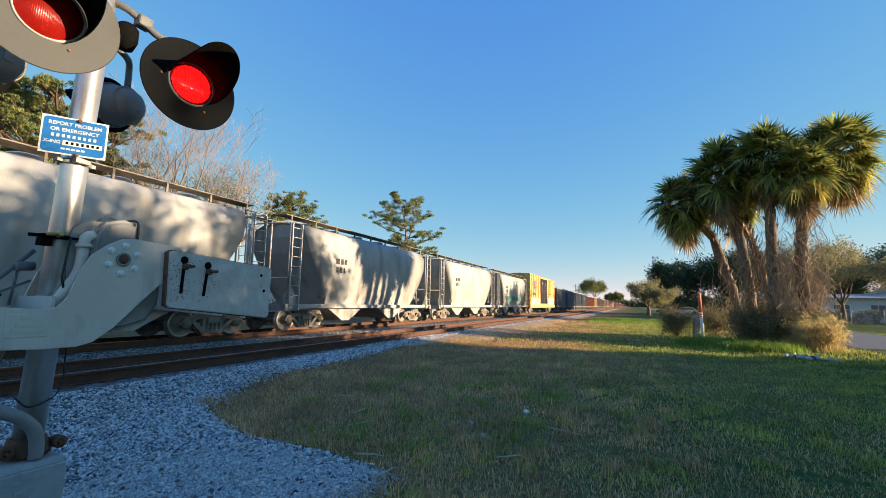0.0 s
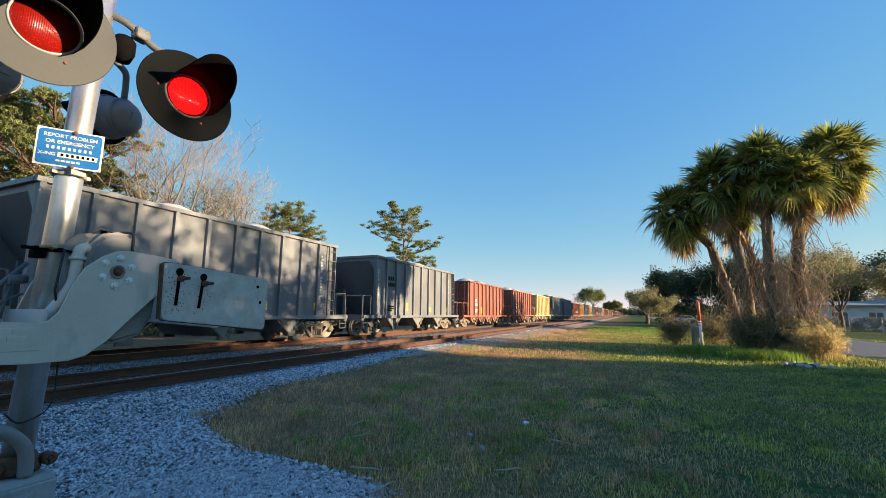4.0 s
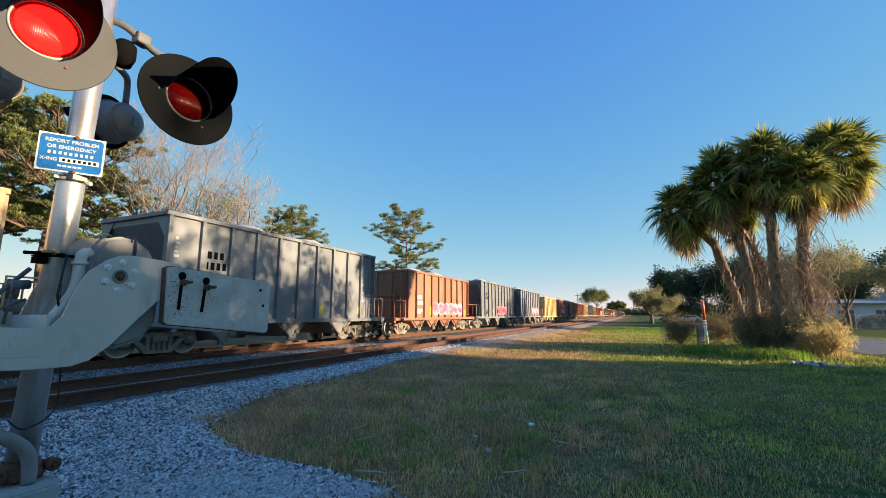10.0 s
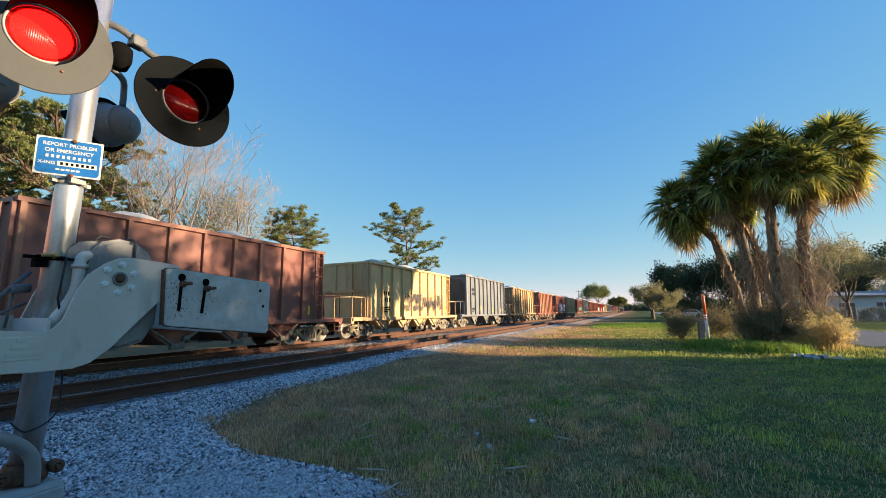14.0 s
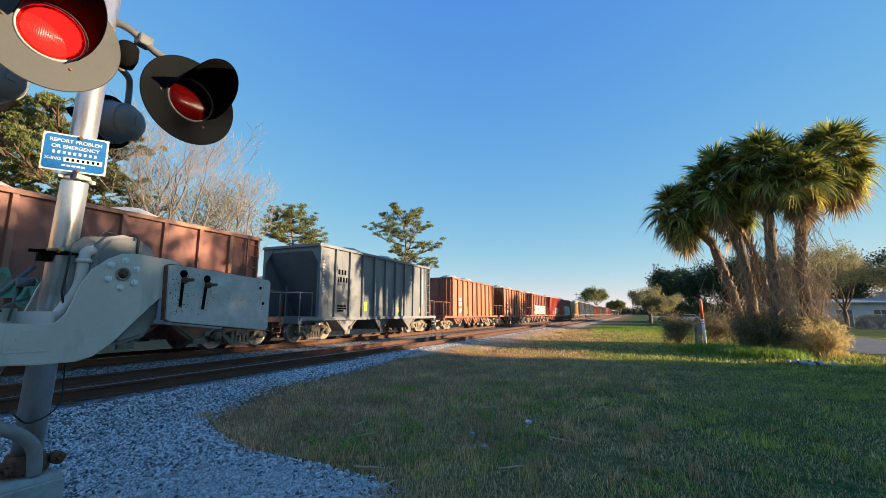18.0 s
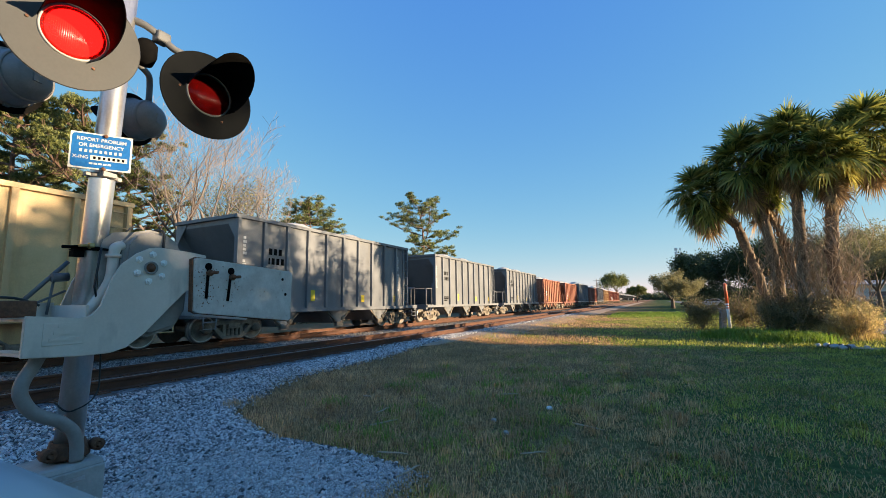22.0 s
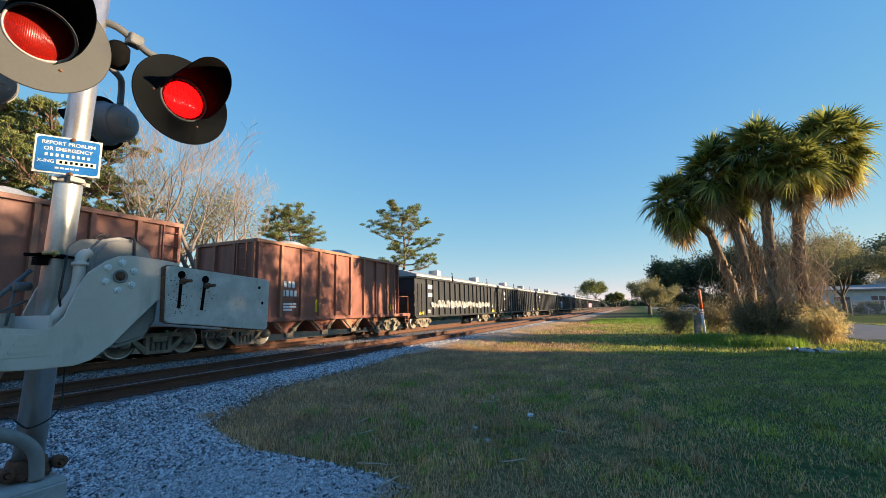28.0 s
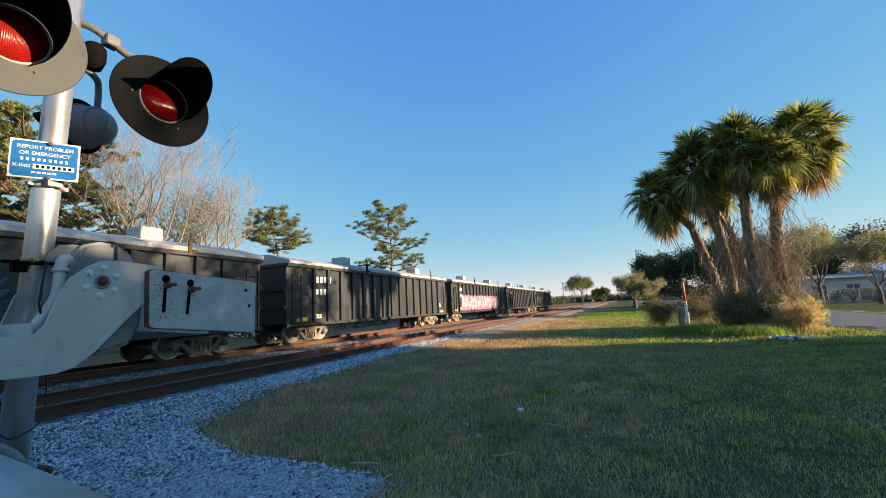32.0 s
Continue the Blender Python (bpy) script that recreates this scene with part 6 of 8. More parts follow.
    tube(bm, [(0.05, 0.13, 2.0), (0.05, 0.19, 2.06), (0.05, 0.25, 2.05)], 0.006, 6)
    part("cable", bm, M_RUBBER, sig, "thin black cable")
    # notice on the pole
    face = pose(0.105, -0.067, 2.53, 0, 0, -34.0)
    plate = part("sign", slab(-0.003, 0.003, -0.168, 0.168, -0.125, 0.125), M_SIGNWHITE, sig, "blue emergency notice with white lettering and border")
    plate.matrix_basis = face
    bm = bmesh.new()
    prism(bm, [(c[0] * (0.158 - 0.018) + s[0], c[1] * (0.115 - 0.018) + s[1]) for c, s in [((u, v), (0.018 * math.cos(radians(a)), 0.018 * math.sin(radians(a)))) for (u, v), angs in (((1, 1), (0, 45, 90)), ((-1, 1), (90, 135, 180)), ((-1, -1), (180, 225, 270)), ((1, -1), (270, 315, 360))) for a in angs]], "x", 0.003, 0.0045)
    part("sign_face", bm, M_SIGN, plate, "blue enamel panel")
    up = Matrix(((0, 0, 1, 0), (1, 0, 0, 0), (0, 1, 0, 0), (0, 0, 0, 1)))
    for text, size, z in (("REPORT PROBLEM", 0.033, 0.078), ("OR EMERGENCY", 0.033, 0.037)):
        writing("lettering", text, size, Matrix.Translation((0.0048, 0.0, z)) @ up, M_SIGNWHITE, plate, 0.0006)
    writing("lettering", "X-ING", 0.030, Matrix.Translation((0.0048, -0.107, -0.047)) @ up, M_SIGNWHITE, plate, 0.0006)
    bm = bmesh.new()
    for k in range(9):
        y = -0.115 + k * 0.0265
        quadbox(bm, 0.0046, 0.0056, y, y + 0.014, -0.012, 0.008)
    quadbox(bm, 0.0046, 0.0056, -0.055, 0.145, -0.062, -0.03)
    for k in range(5):
        y = -0.06 + k * 0.025
        quadbox(bm, 0.0046, 0.0056, y, y + 0.019, -0.092, -0.08)
    part("number_bar", bm, M_SIGNWHITE, plate)
    bm = bmesh.new()
    for k in range(7):
        y = -0.04 + k * 0.026
        quadbox(bm, 0.0057, 0.0063, y, y + 0.014, -0.055, -0.037)
    part("number_bar", bm, M_BLACKM, plate)
    for z in (0.112, -0.118):
        bm = bmesh.new()
        lathe(bm, [(0.0, 0.012), (0.012, 0.012), (0.013, 0.002), (0.013, 0.0)], (0.004, 0.02, z), (1, 0, 0), 8)
        part("sign_bolt", bm, M_RUSTY, plate)
    bm = bmesh.new()
    lathe(bm, [(0.076, 0), (0.088, 0), (0.088, 0.03), (0.076, 0.03)], (0, 0, 2.37), (0, 0, 1), 20)
    quadbox(bm, -0.01, 0.03, 0.08, 0.105, 2.375, 2.40)
    quadbox(bm, -0.01, 0.03, -0.11, -0.08, 2.375, 2.40)
    quadbox(bm, 0.07, 0.12, -0.05, 0.03, 2.37, 2.415)
    part("sign_clamp", bm, M_CASE, sig)
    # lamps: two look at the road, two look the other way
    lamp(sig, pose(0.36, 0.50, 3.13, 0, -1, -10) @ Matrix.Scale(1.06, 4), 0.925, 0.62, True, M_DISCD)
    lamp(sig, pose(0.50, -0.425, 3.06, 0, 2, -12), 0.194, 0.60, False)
    lamp(sig, pose(-0.40, 0.365, 3.04, 0, -3, 198) @ Matrix.Scale(0.80, 4), disc=M_BLACKM, rear=True)
    lamp(sig, pose(-0.38, -0.42, 3.02, 0, -3, 196) @ Matrix.Scale(0.88, 4), disc=M_BLACKM, rear=True)
    for s in (-1, 1):
        bm = bmesh.new()
        tube(bm, curve([(0.0, s * 0.06, 3.64), (0.09, s * 0.15, 3.60), (0.13, s * 0.25, 3.54), (0.17, s * 0.32, 3.48), (0.21, s * 0.38, 3.455), (0.24, s * 0.44, 3.44), (0.25, s * 0.47, 3.40), (0.25, s * 0.475, 3.25)]), 0.027, 10)
        part("lamp_arm", bm, M_ARM, sig, "grey bent lamp arm")
        bm = bmesh.new()
        tube(bm, curve([(0.0, s * 0.06, 3.42), (-0.12, s * 0.2, 3.40), (-0.2, s * 0.34, 3.38), (-0.26, s * 0.39, 3.33), (-0.275, s * 0.40, 3.19)]), 0.024, 10)
        lathe(bm, [(0.024, -0.012), (0.036, -0.012), (0.036, 0.012), (0.024, 0.012)], (-0.1, s * 0.18, 3.402), (-0.6, s, -0.1), 12)
        part("lamp_arm", bm, M_ARM, sig, "grey bent lamp arm")
        bm = slab(0.08, 0.17, s * 0.25 - 0.05, s * 0.25 + 0.05, 3.50, 3.585, 0.014)
        part("arm_junction", bm, M_ARM, sig, "grey cable junction on the arm")
        bm = bmesh.new()
        lathe(bm, [(0.0, -0.11), (0.05, -0.10), (0.075, -0.03), (0.075, 0.06), (0.05, 0.09), (0.0, 0.09)], (0.04, s * 0.19, 3.42), (0, 0, 1), 16)
        part("terminal_can", bm, M_BLACKM, sig, "grey terminal can below the arm")


build_signal()


def build_van():
    """Silver estate car parked beside the viewer; only its roof edge comes into view."""
    c = thing("parked_car", "silver estate car parked on the shoulder beside the mast", "car", at=pose(-1.06, -2.056, -0.008))
    m = surf("silver_car_paint", (0.44, 0.435, 0.43), (0.52, 0.515, 0.51), 2.0, 0.25, metal=0.45, bump=0.03, fine=14)
    bm = bmesh.new()
    prism(bm, [(-2.3, 0.3), (2.15, 0.3), (2.22, 0.6), (2.255, 1.0), (2.25, 1.301), (2.215, 1.402), (2.165, 1.4415), (2.05, 1.466), (1.8, 1.476), (-0.4, 1.48), (-0.9, 1.34), (-1.45, 0.98), (-2.25, 0.85), (-2.38, 0.6)], "x", -0.86, 0.86)
    bmesh.ops.bevel(bm, geom=[e for e in bm.edges if abs(e.verts[0].co.x - e.verts[1].co.x) < 1e-5], offset=0.07, segments=4, affect="EDGES")
    for f in bm.faces:
        f.smooth = True
    part("body", bm, m, c)
    for s in (-1, 1):
        bm = bmesh.new()
        prism(bm, [(-1.2, 0.95), (1.95, 0.95), (1.9, 1.25), (-0.35, 1.28)], "x", s * 0.862 - 0.003, s * 0.862 + 0.003)
        part("side_window", bm, M_GLASS, c)
    bm = bmesh.new()
    lathe(bm, [(0, 0.09), (0.2, 0.09), (0.3, 0.1), (0.32, 0.07), (0.32, -0.07), (0.3, -0.1), (0, -0.1)], (0, 0, 0), (1, 0, 0), 20)
    wh = mesh_of("wheel", bm, M_RUBBER)
    for x in (-0.8, 0.8):
        for y in (-1.45, 1.35):
            part("wheel", wh, None, c).location = (x, y, 0.32)


build_van()

# ---- plants ----
def leaf_cloud(name, centres, radii, per, size, aspect, material, seed, flat=1.0, up=0.0):
    """Many small leaves as single kites, scattered in clumps."""
    rng = np.random.default_rng(seed)
    c = np.repeat(np.asarray(centres, float), per, axis=0)
    r = np.repeat(np.asarray(radii, float), per)
    n = len(c)
    d = rng.normal(size=(n, 3))
    d /= np.linalg.norm(d, axis=1)[:, None]
    p = c + d * (r * rng.random(n) ** 0.5)[:, None] * (1, 1, flat)
    a = d * 0.8 + rng.normal(size=(n, 3)) * 0.6
    a[:, 2] += up
    a /= np.linalg.norm(a, axis=1)[:, None]
    b = np.cross(a, rng.normal(size=(n, 3)))
    b /= np.linalg.norm(b, axis=1)[:, None] + 1e-9
    s = size * rng.uniform(0.6, 1.3, n)[:, None]
    w = s * aspect
    v = np.stack([p - a * s * 0.5, p + b * w * 0.5, p + a * s * 0.5, p - b * w * 0.5], 1).reshape(-1, 3)
    return raw_mesh(name, v, np.arange(n * 4).reshape(-1, 4), material)


def grow(bm, p, d, length, r, depth, rng, tips, spread=0.6, kids=3, lift=0.15, sides=5, gnarl=0.25):
    """A limb that bends, tapers and forks; the ends are collected in tips."""
    pts, rs = [Vector(p)], [r]
    d = Vector(d).normalized()
    k = 4 if depth else 3
    forks = []
    for i in range(k):
        d = (d + Vector((rng.uniform(-gnarl, gnarl), rng.uniform(-gnarl, gnarl), rng.uniform(-gnarl, gnarl) + lift * 0.5))).normalized()
        pts.append(pts[-1] + d * (length / k))
        rs.append(max(0.009, r * (1 - 0.55 * (i + 1) / k)))
        if i:
            forks.append((pts[-1], d, rs[-1]))
    tube(bm, pts, rs, sides, False)
    if depth == 0:
        tips.append(pts[-1])
        tips.append(pts[-2])
        return
    for j in range(kids):
        q, dd, rr = forks[min(len(forks) - 1, j * len(forks) // kids if kids > 1 else 0)]
        if j == kids - 1:
            q, dd, rr = forks[-1]
        side = Vector((rng.uniform(-1, 1), rng.uniform(-1, 1), rng.uniform(-0.5, 0.7))).normalized()
        nd = (dd * (1 - spread) + side * spread + Vector((0, 0, lift))).normalized()
        grow(bm, q, nd, length * rng.uniform(0.55, 0.78), rr * 0.72, depth - 1, rng, tips, spread, kids, lift, max(3, sides - 1), gnarl)


def pine(name_at, height, crown0, width, seed, label, tufts=3, lean=0.0):
    """Tall bare trunk, spreading limbs and flat tufts of needles along them."""
    rng = random.Random(seed)
    t = thing("pine_tree", label, "tree", "pines behind the tracks", at=pose(*name_at))
    bm = bmesh.new()
    pts, rs = [], []
    for k in range(9):
        f = k / 8
        pts.append(Vector((lean * f * height + 0.026 * height * math.sin(f * 5 + seed), 0.022 * height * math.sin(f * 6 + seed * 2), f * height * 0.95)))
        rs.append(height * 0.015 * (1 - 0.8 * f) + 0.02)
    tube(bm, curve(pts, 2), [r for r in rs for _ in (0, 1)][:17], 9)
    cs, rad = [], []
    limbs = 24
    for k in range(limbs):
        g = (k + rng.uniform(-0.3, 0.3)) / (limbs - 1)
        z = crown0 + (height * 0.93 - crown0) * max(0.0, g)
        f = min(z / (height * 0.95), 0.999)
        i = int(f * 8)
        base = pts[i].lerp(pts[i + 1], f * 8 - i)
        a = k * 2.4 + rng.uniform(-0.5, 0.5)
        reach = width * 0.5 * rng.uniform(0.55, 1.0) * (0.62 + 0.5 * math.sin(math.pi * min(1.0, g * 0.8 + 0.18))) * (1 - 0.30 * max(0, g - 0.75) / 0.25)
        rise = reach * (rng.uniform(0.0, 0.35) + 0.55 * max(0.0, g - 0.25))
        d = Vector((math.cos(a), math.sin(a), 0))
        s = Vector((-d.y, d.x, 0))
        bend = rng.uniform(-0.45, 0.45)
        path = [base + d * reach * u + s * reach * bend * u * u + Vector((0, 0, rise * u ** 1.5 + 0.03 * reach * math.sin(u * 7 + k))) for u in (0, 0.3, 0.6, 0.85, 1.0)]
        tube(bm, path, [height * 0.0075 * (1.4 - f), height * 0.006 * (1.4 - f), 0.075, 0.05, 0.03], 5, False)
        for u in (0.45, 0.6, 0.72, 0.86, 1.0):
            for _ in range(3):
                q = base + d * reach * u + s * (reach * bend * u * u + rng.gauss(0, 0.17) * reach) + Vector((0, 0, rise * u ** 1.5 + rng.uniform(-0.01, 0.055) * height))
                tube(bm, [base + d * reach * (u - 0.2) + s * reach * bend * (u - 0.2) ** 2 + Vector((0, 0, rise * max(0, u - 0.2) ** 1.5)), q], [0.035, 0.015], 4, False)
                cs.append(tuple(q))
                rad.append(height * rng.uniform(0.022, 0.042) * (0.75 if tufts > 3 else 1.0))
    part("trunk", bm, M_PINEBARK, t, "reddish-brown pine trunk and limbs")
    part("crown", leaf_cloud("crown", cs, rad, 34 * tufts, height * 0.016, 0.22, M_PINE, seed, 0.42, 0.6), None, t, "tufted green needles with gaps")
    return t


def broadleaf(kind, at, height, width, seed, label, leaf, size=0.16, per=26, bark=M_BARK, depth=3, group="", clump=0.07, trunk_r=0.022, first=0.25, kids=3, aspect=0.5, spread=0.55, gnarl=0.28):
    rng = random.Random(seed)
    t = thing(kind, label, "tree", group, at=pose(*at))
    bm = bmesh.new()
    tips = []
    th = height * first
    tube(bm, [(0, 0, -0.1), (0.05, 0.03, th * 0.5), (0.0, 0.1, th)], [height * trunk_r * 1.25, height * trunk_r, height * trunk_r * 0.9], 9)
    limbs = [bm]
    for k in range(5):
        a = k * math.tau / 5 + rng.uniform(-0.4, 0.4)
        sp = width / height
        limbs.append(bmesh.new())
        grow(limbs[-1], (0, 0.05, th * rng.uniform(0.8, 1.0)), (math.cos(a) * sp, math.sin(a) * sp, rng.uniform(0.6, 1.3)), height * rng.uniform(0.34, 0.46), height * trunk_r * 0.55, depth, rng, tips, spread, kids, 0.12, 6, gnarl)
    top = max(p.z for p in tips)
    for v in [v for b in limbs for v in b.verts]:
        if v.co.z > th:
            v.co.z = th + (v.co.z - th) * (height - th) / (top - th)
    tips = [Vector((p.x, p.y, th + max(0.0, p.z - th) * (height - th) / (top - th))) for p in tips]
    part("trunk", bm, bark, t)
    for b in limbs[1:]:
        part("limb", b, bark, t, "forking limb with twigs")
    if leaf:
        part("crown", leaf_cloud("crown", [tuple(p) for p in tips], [height * clump * rng.uniform(0.7, 1.4) for _ in tips], per, size, aspect, leaf, seed), None, t, "uneven leafy crown")
    return t


# palms beside the lawn
def frond_mesh(seed, tilt, leaf):
    """A stiff fan leaf on a long stalk, pointing along +x, for a stalk that rises at the given tilt; only the segments' tips hang."""
    rng = random.Random(seed)
    bm = bmesh.new()
    tube(bm, [(0, 0, 0), (0.45, 0, 0.05), (0.86, 0, 0.02)], [0.022, 0.015, 0.011], 5)
    count = 30
    arch = radians(20)
    down = Vector((-math.sin(radians(tilt)), 0, -math.cos(radians(tilt))))
    for k in range(count):
        a = radians(-128 + 256 * k / (count - 1))
        ln = (0.70 + 0.20 * math.cos(a * 0.8)) * rng.uniform(0.85, 1.08)
        droop = (0.14 if tilt > 40 else 0.34 if tilt > 0 else 0.50) * rng.uniform(0.4, 1.6)
        o = Vector((0.85 + 0.10 * math.cos(a * 0.5), 0, 0.015 * math.cos(a)))
        d = Vector((math.cos(a) * math.cos(arch), math.sin(a), 0.26 * abs(math.sin(a)) - 0.8 * max(0.0, math.cos(a)) * math.sin(arch) + rng.uniform(-0.06, 0.06))).normalized()
        s = Vector((-math.sin(a), math.cos(a), 0))
        prev = None
        for i, (f, w) in enumerate(((0.0, 0.016), (0.40, 0.040), (0.68, 0.024), (0.88, 0.010), (1.0, 0.002))):
            c = o + d * ln * f + down * droop * ln * f ** 3 + s * rng.uniform(-0.014, 0.014) * i
            row = (bm.verts.new(c - s * w + Vector((0, 0, 0.018 * (1 - f)))), bm.verts.new(c + s * w - Vector((0, 0, 0.010 * (1 - f)))))
            if prev:
                bm.faces.new((prev[0], prev[1], row[1], row[0]))
            prev = row
    return mesh_of("frond", bm, leaf)


TILTS = (72, 45, 18, -10, -40, -68)
FRONDS = {e: [frond_mesh(k + e, e, M_PALM) for k in range(2)] for e in TILTS}
SUNLIT_YELLOW = {e: [frond_mesh(50 + e, e, M_PALMSUN)] for e in TILTS}
DRY = {e: [frond_mesh(90 + k + e, e, M_PALMDRY) for k in range(2)] for e in TILTS}


def palm(base, path, crown_r, seed, label, green=58, dead=16, sunny=0.25, girth=0.19):
    rng = random.Random(seed)
    t = thing("palm_tree", label, "palm", "clump of palms", at=pose(*base))
    pts = [Vector(p) - Vector(base) for p in path]
    fine = []
    for i in range(len(pts) - 1):
        for k in range(10):
            fine.append(pts[i].lerp(pts[i + 1], k / 10))
    fine.append(pts[-1])
    bm = bmesh.new()
    tube(bm, fine, [girth * rng.uniform(0.88, 1.08) + (0.07 if i < 3 else 0) for i in range(len(fine))], 12)
    part("trunk", bm, M_PALMBARK, t, "fibrous brown palm trunk")
    boot = mesh_of("leaf_boot", slab(-0.02, 0.022, -0.055, 0.055, 0, 0.26, 0.012), M_PALMBARK)
    n = len(fine)
    for i in range(int(n * 0.35), n):
        for k in range(3):
            a = i * 1.1 + k * math.tau / 3
            b = part("leaf_boot", boot, None, t)
            p = fine[i]
            b.matrix_basis = Matrix.Translation(p + Vector((math.cos(a) * 0.16, math.sin(a) * 0.16, -0.1))) @ Euler((0, radians(13 + 7 * math.sin(i * 2.3 + k)), a), "XYZ").to_matrix().to_4x4()
    top = fine[-1]
    for k in range(green + dead):
        isdry = k >= green
        a = k * 2.39996 + rng.uniform(-0.2, 0.2)
        f = k / green if not isdry else 1.0
        el = math.asin(max(-1.0, min(1.0, 1.0 - 1.86 * f))) + radians(rng.uniform(-13, 13)) if not isdry else radians(rng.uniform(-88, -48))
        fr = part("frond", rng.choice((DRY if isdry else SUNLIT_YELLOW if rng.random() < sunny * f else FRONDS)[min(TILTS, key=lambda e: abs(e - math.degrees(el)))]), None, t, "dry hanging brown frond" if isdry else "")
        sc = crown_r / 1.66 * rng.uniform(0.62, 1.06) * (0.8 if isdry else 1.0)
        m = Matrix.Translation(top + Vector((0, 0, 0.15 - 0.4 * f - (rng.uniform(0, 0.8) if isdry else 0)))) @ Euler((rng.uniform(-0.7, 0.7), -el, a), "XYZ").to_matrix().to_4x4() @ Matrix.Scale(sc, 4)
        fr.matrix_basis = m
    return t


palm((4.6, 23.5, 0), [(4.6, 23.5, 0), (4.19, 23.5, 2.36), (3.55, 23.5, 4.83), (2.30, 23.5, 6.45)], 1.75, 1, "leaning cabbage palm with a drooping green crown", 84, 16, 0.15)
palm((4.8, 22.6, 0), [(4.8, 22.6, 0), (4.64, 22.5, 2.46), (4.41, 22.5, 4.86), (3.86, 22.5, 7.45)], 1.9, 2, "tall cabbage palm wrapped in dry vines", 88, 16, 0.15)
palm((5.2, 21.6, 0), [(5.2, 21.6, 0), (5.24, 21.5, 1.6), (5.34, 21.5, 5.2), (5.28, 21.5, 7.75)], 1.8, 3, "tall cabbage palm with a dense dark crown", 88, 20, 0.35)
palm((6.15, 21.2, 0), [(6.15, 21.2, 0), (6.12, 21.2, 3.2), (6.3, 21.1, 5.2), (6.32, 20.9, 6.95)], 1.5, 4, "cabbage palm with sunlit yellowing fronds", 74, 26, 0.75)
palm((6.5, 22.5, 0), [(6.5, 22.5, 0), (6.5, 22.5, 3.2), (6.75, 22.4, 5.6), (7.3, 22.2, 7.1), (7.85, 22.0, 7.85)], 1.75, 5, "tallest cabbage palm of the clump with dry fronds below its crown", 84, 30, 0.5)
palm((5.55, 22.8, 0), [(5.55, 22.8, 0), (5.24, 22.8, 2.96), (4.86, 22.8, 4.75), (4.4, 22.8, 6.3)], 1.4, 6, "slim cabbage palm between the taller trunks", 30, 10, 0.3, 0.12)


def vines():
    """Dry creepers that hang from the palms' trunks."""
    rng = random.Random(8)
    v = thing("dry_vines", "tangle of dry brown vines hanging on the palms", "vines", kind="stuff")
    bm = bmesh.new()
    stems = [(4.0, 23.4, 4.0), (4.55, 22.4, 4.6), (5.3, 21.4, 5.4), (5.4, 21.4, 4.2), (6.2, 21.1, 5.2), (6.5, 21.6, 3.4)]
    for k in range(520):
        sx, sy, sz = rng.choice(stems[1:]) if k % 4 else rng.choice(stems)
        x, z = sx + rng.gauss(0, 0.27), sz * rng.uniform(0.45, 1.0)
        y = sy - 0.2 + rng.gauss(0, 0.4)
        pts = []
        drop = rng.uniform(0.6, 3.0)
        for i in range(5):
            pts.append((x + rng.gauss(0, 0.16) + 0.14 * math.sin(i + k), y + rng.gauss(0, 0.12), max(0.05, z - drop * i / 4)))
        tube(bm, curve(pts, 2), rng.uniform(0.005, 0.012), 3, False)
    part("stems", bm, M_VINE, v)


vines()


def blades(name, pts, heights, width, material, seed, lean=0.5, label="", category="grass"):
    """Grass blades as bent tapering strips."""
    rng = np.random.default_rng(seed)
    n = len(pts)
    a = rng.random(n) * math.tau
    d = np.column_stack([np.cos(a), np.sin(a), np.zeros(n)])
    s = np.column_stack([-np.sin(a), np.cos(a), np.zeros(n)])
    h = heights[:, None]
    ln = (lean * rng.uniform(0.2, 1.2, n))[:, None]
    w = width * rng.uniform(0.6, 1.3, n)[:, None]
    up = np.array([[0, 0, 1.0]])
    p0 = pts
    p1 = pts + up * h * 0.55 + d * h * ln * 0.3
    p2 = pts + up * h * (1 - 0.3 * ln) + d * h * ln
    v = np.stack([p0 - s * w, p0 + s * w, p1 + s * w * 0.7, p1 - s * w * 0.7, p2], 1).reshape(-1, 3)
    i = np.arange(n)[:, None] * 5
    F = np.concatenate([i + np.array([[0, 1, 2]]), i + np.array([[0, 2, 3]]), i + np.array([[3, 2, 4]])])
    return tagged(new(name, raw_mesh(name, v, F, material)), label, category, kind="stuff")


LINE = np.arange(0.0, 60.0, 0.08)


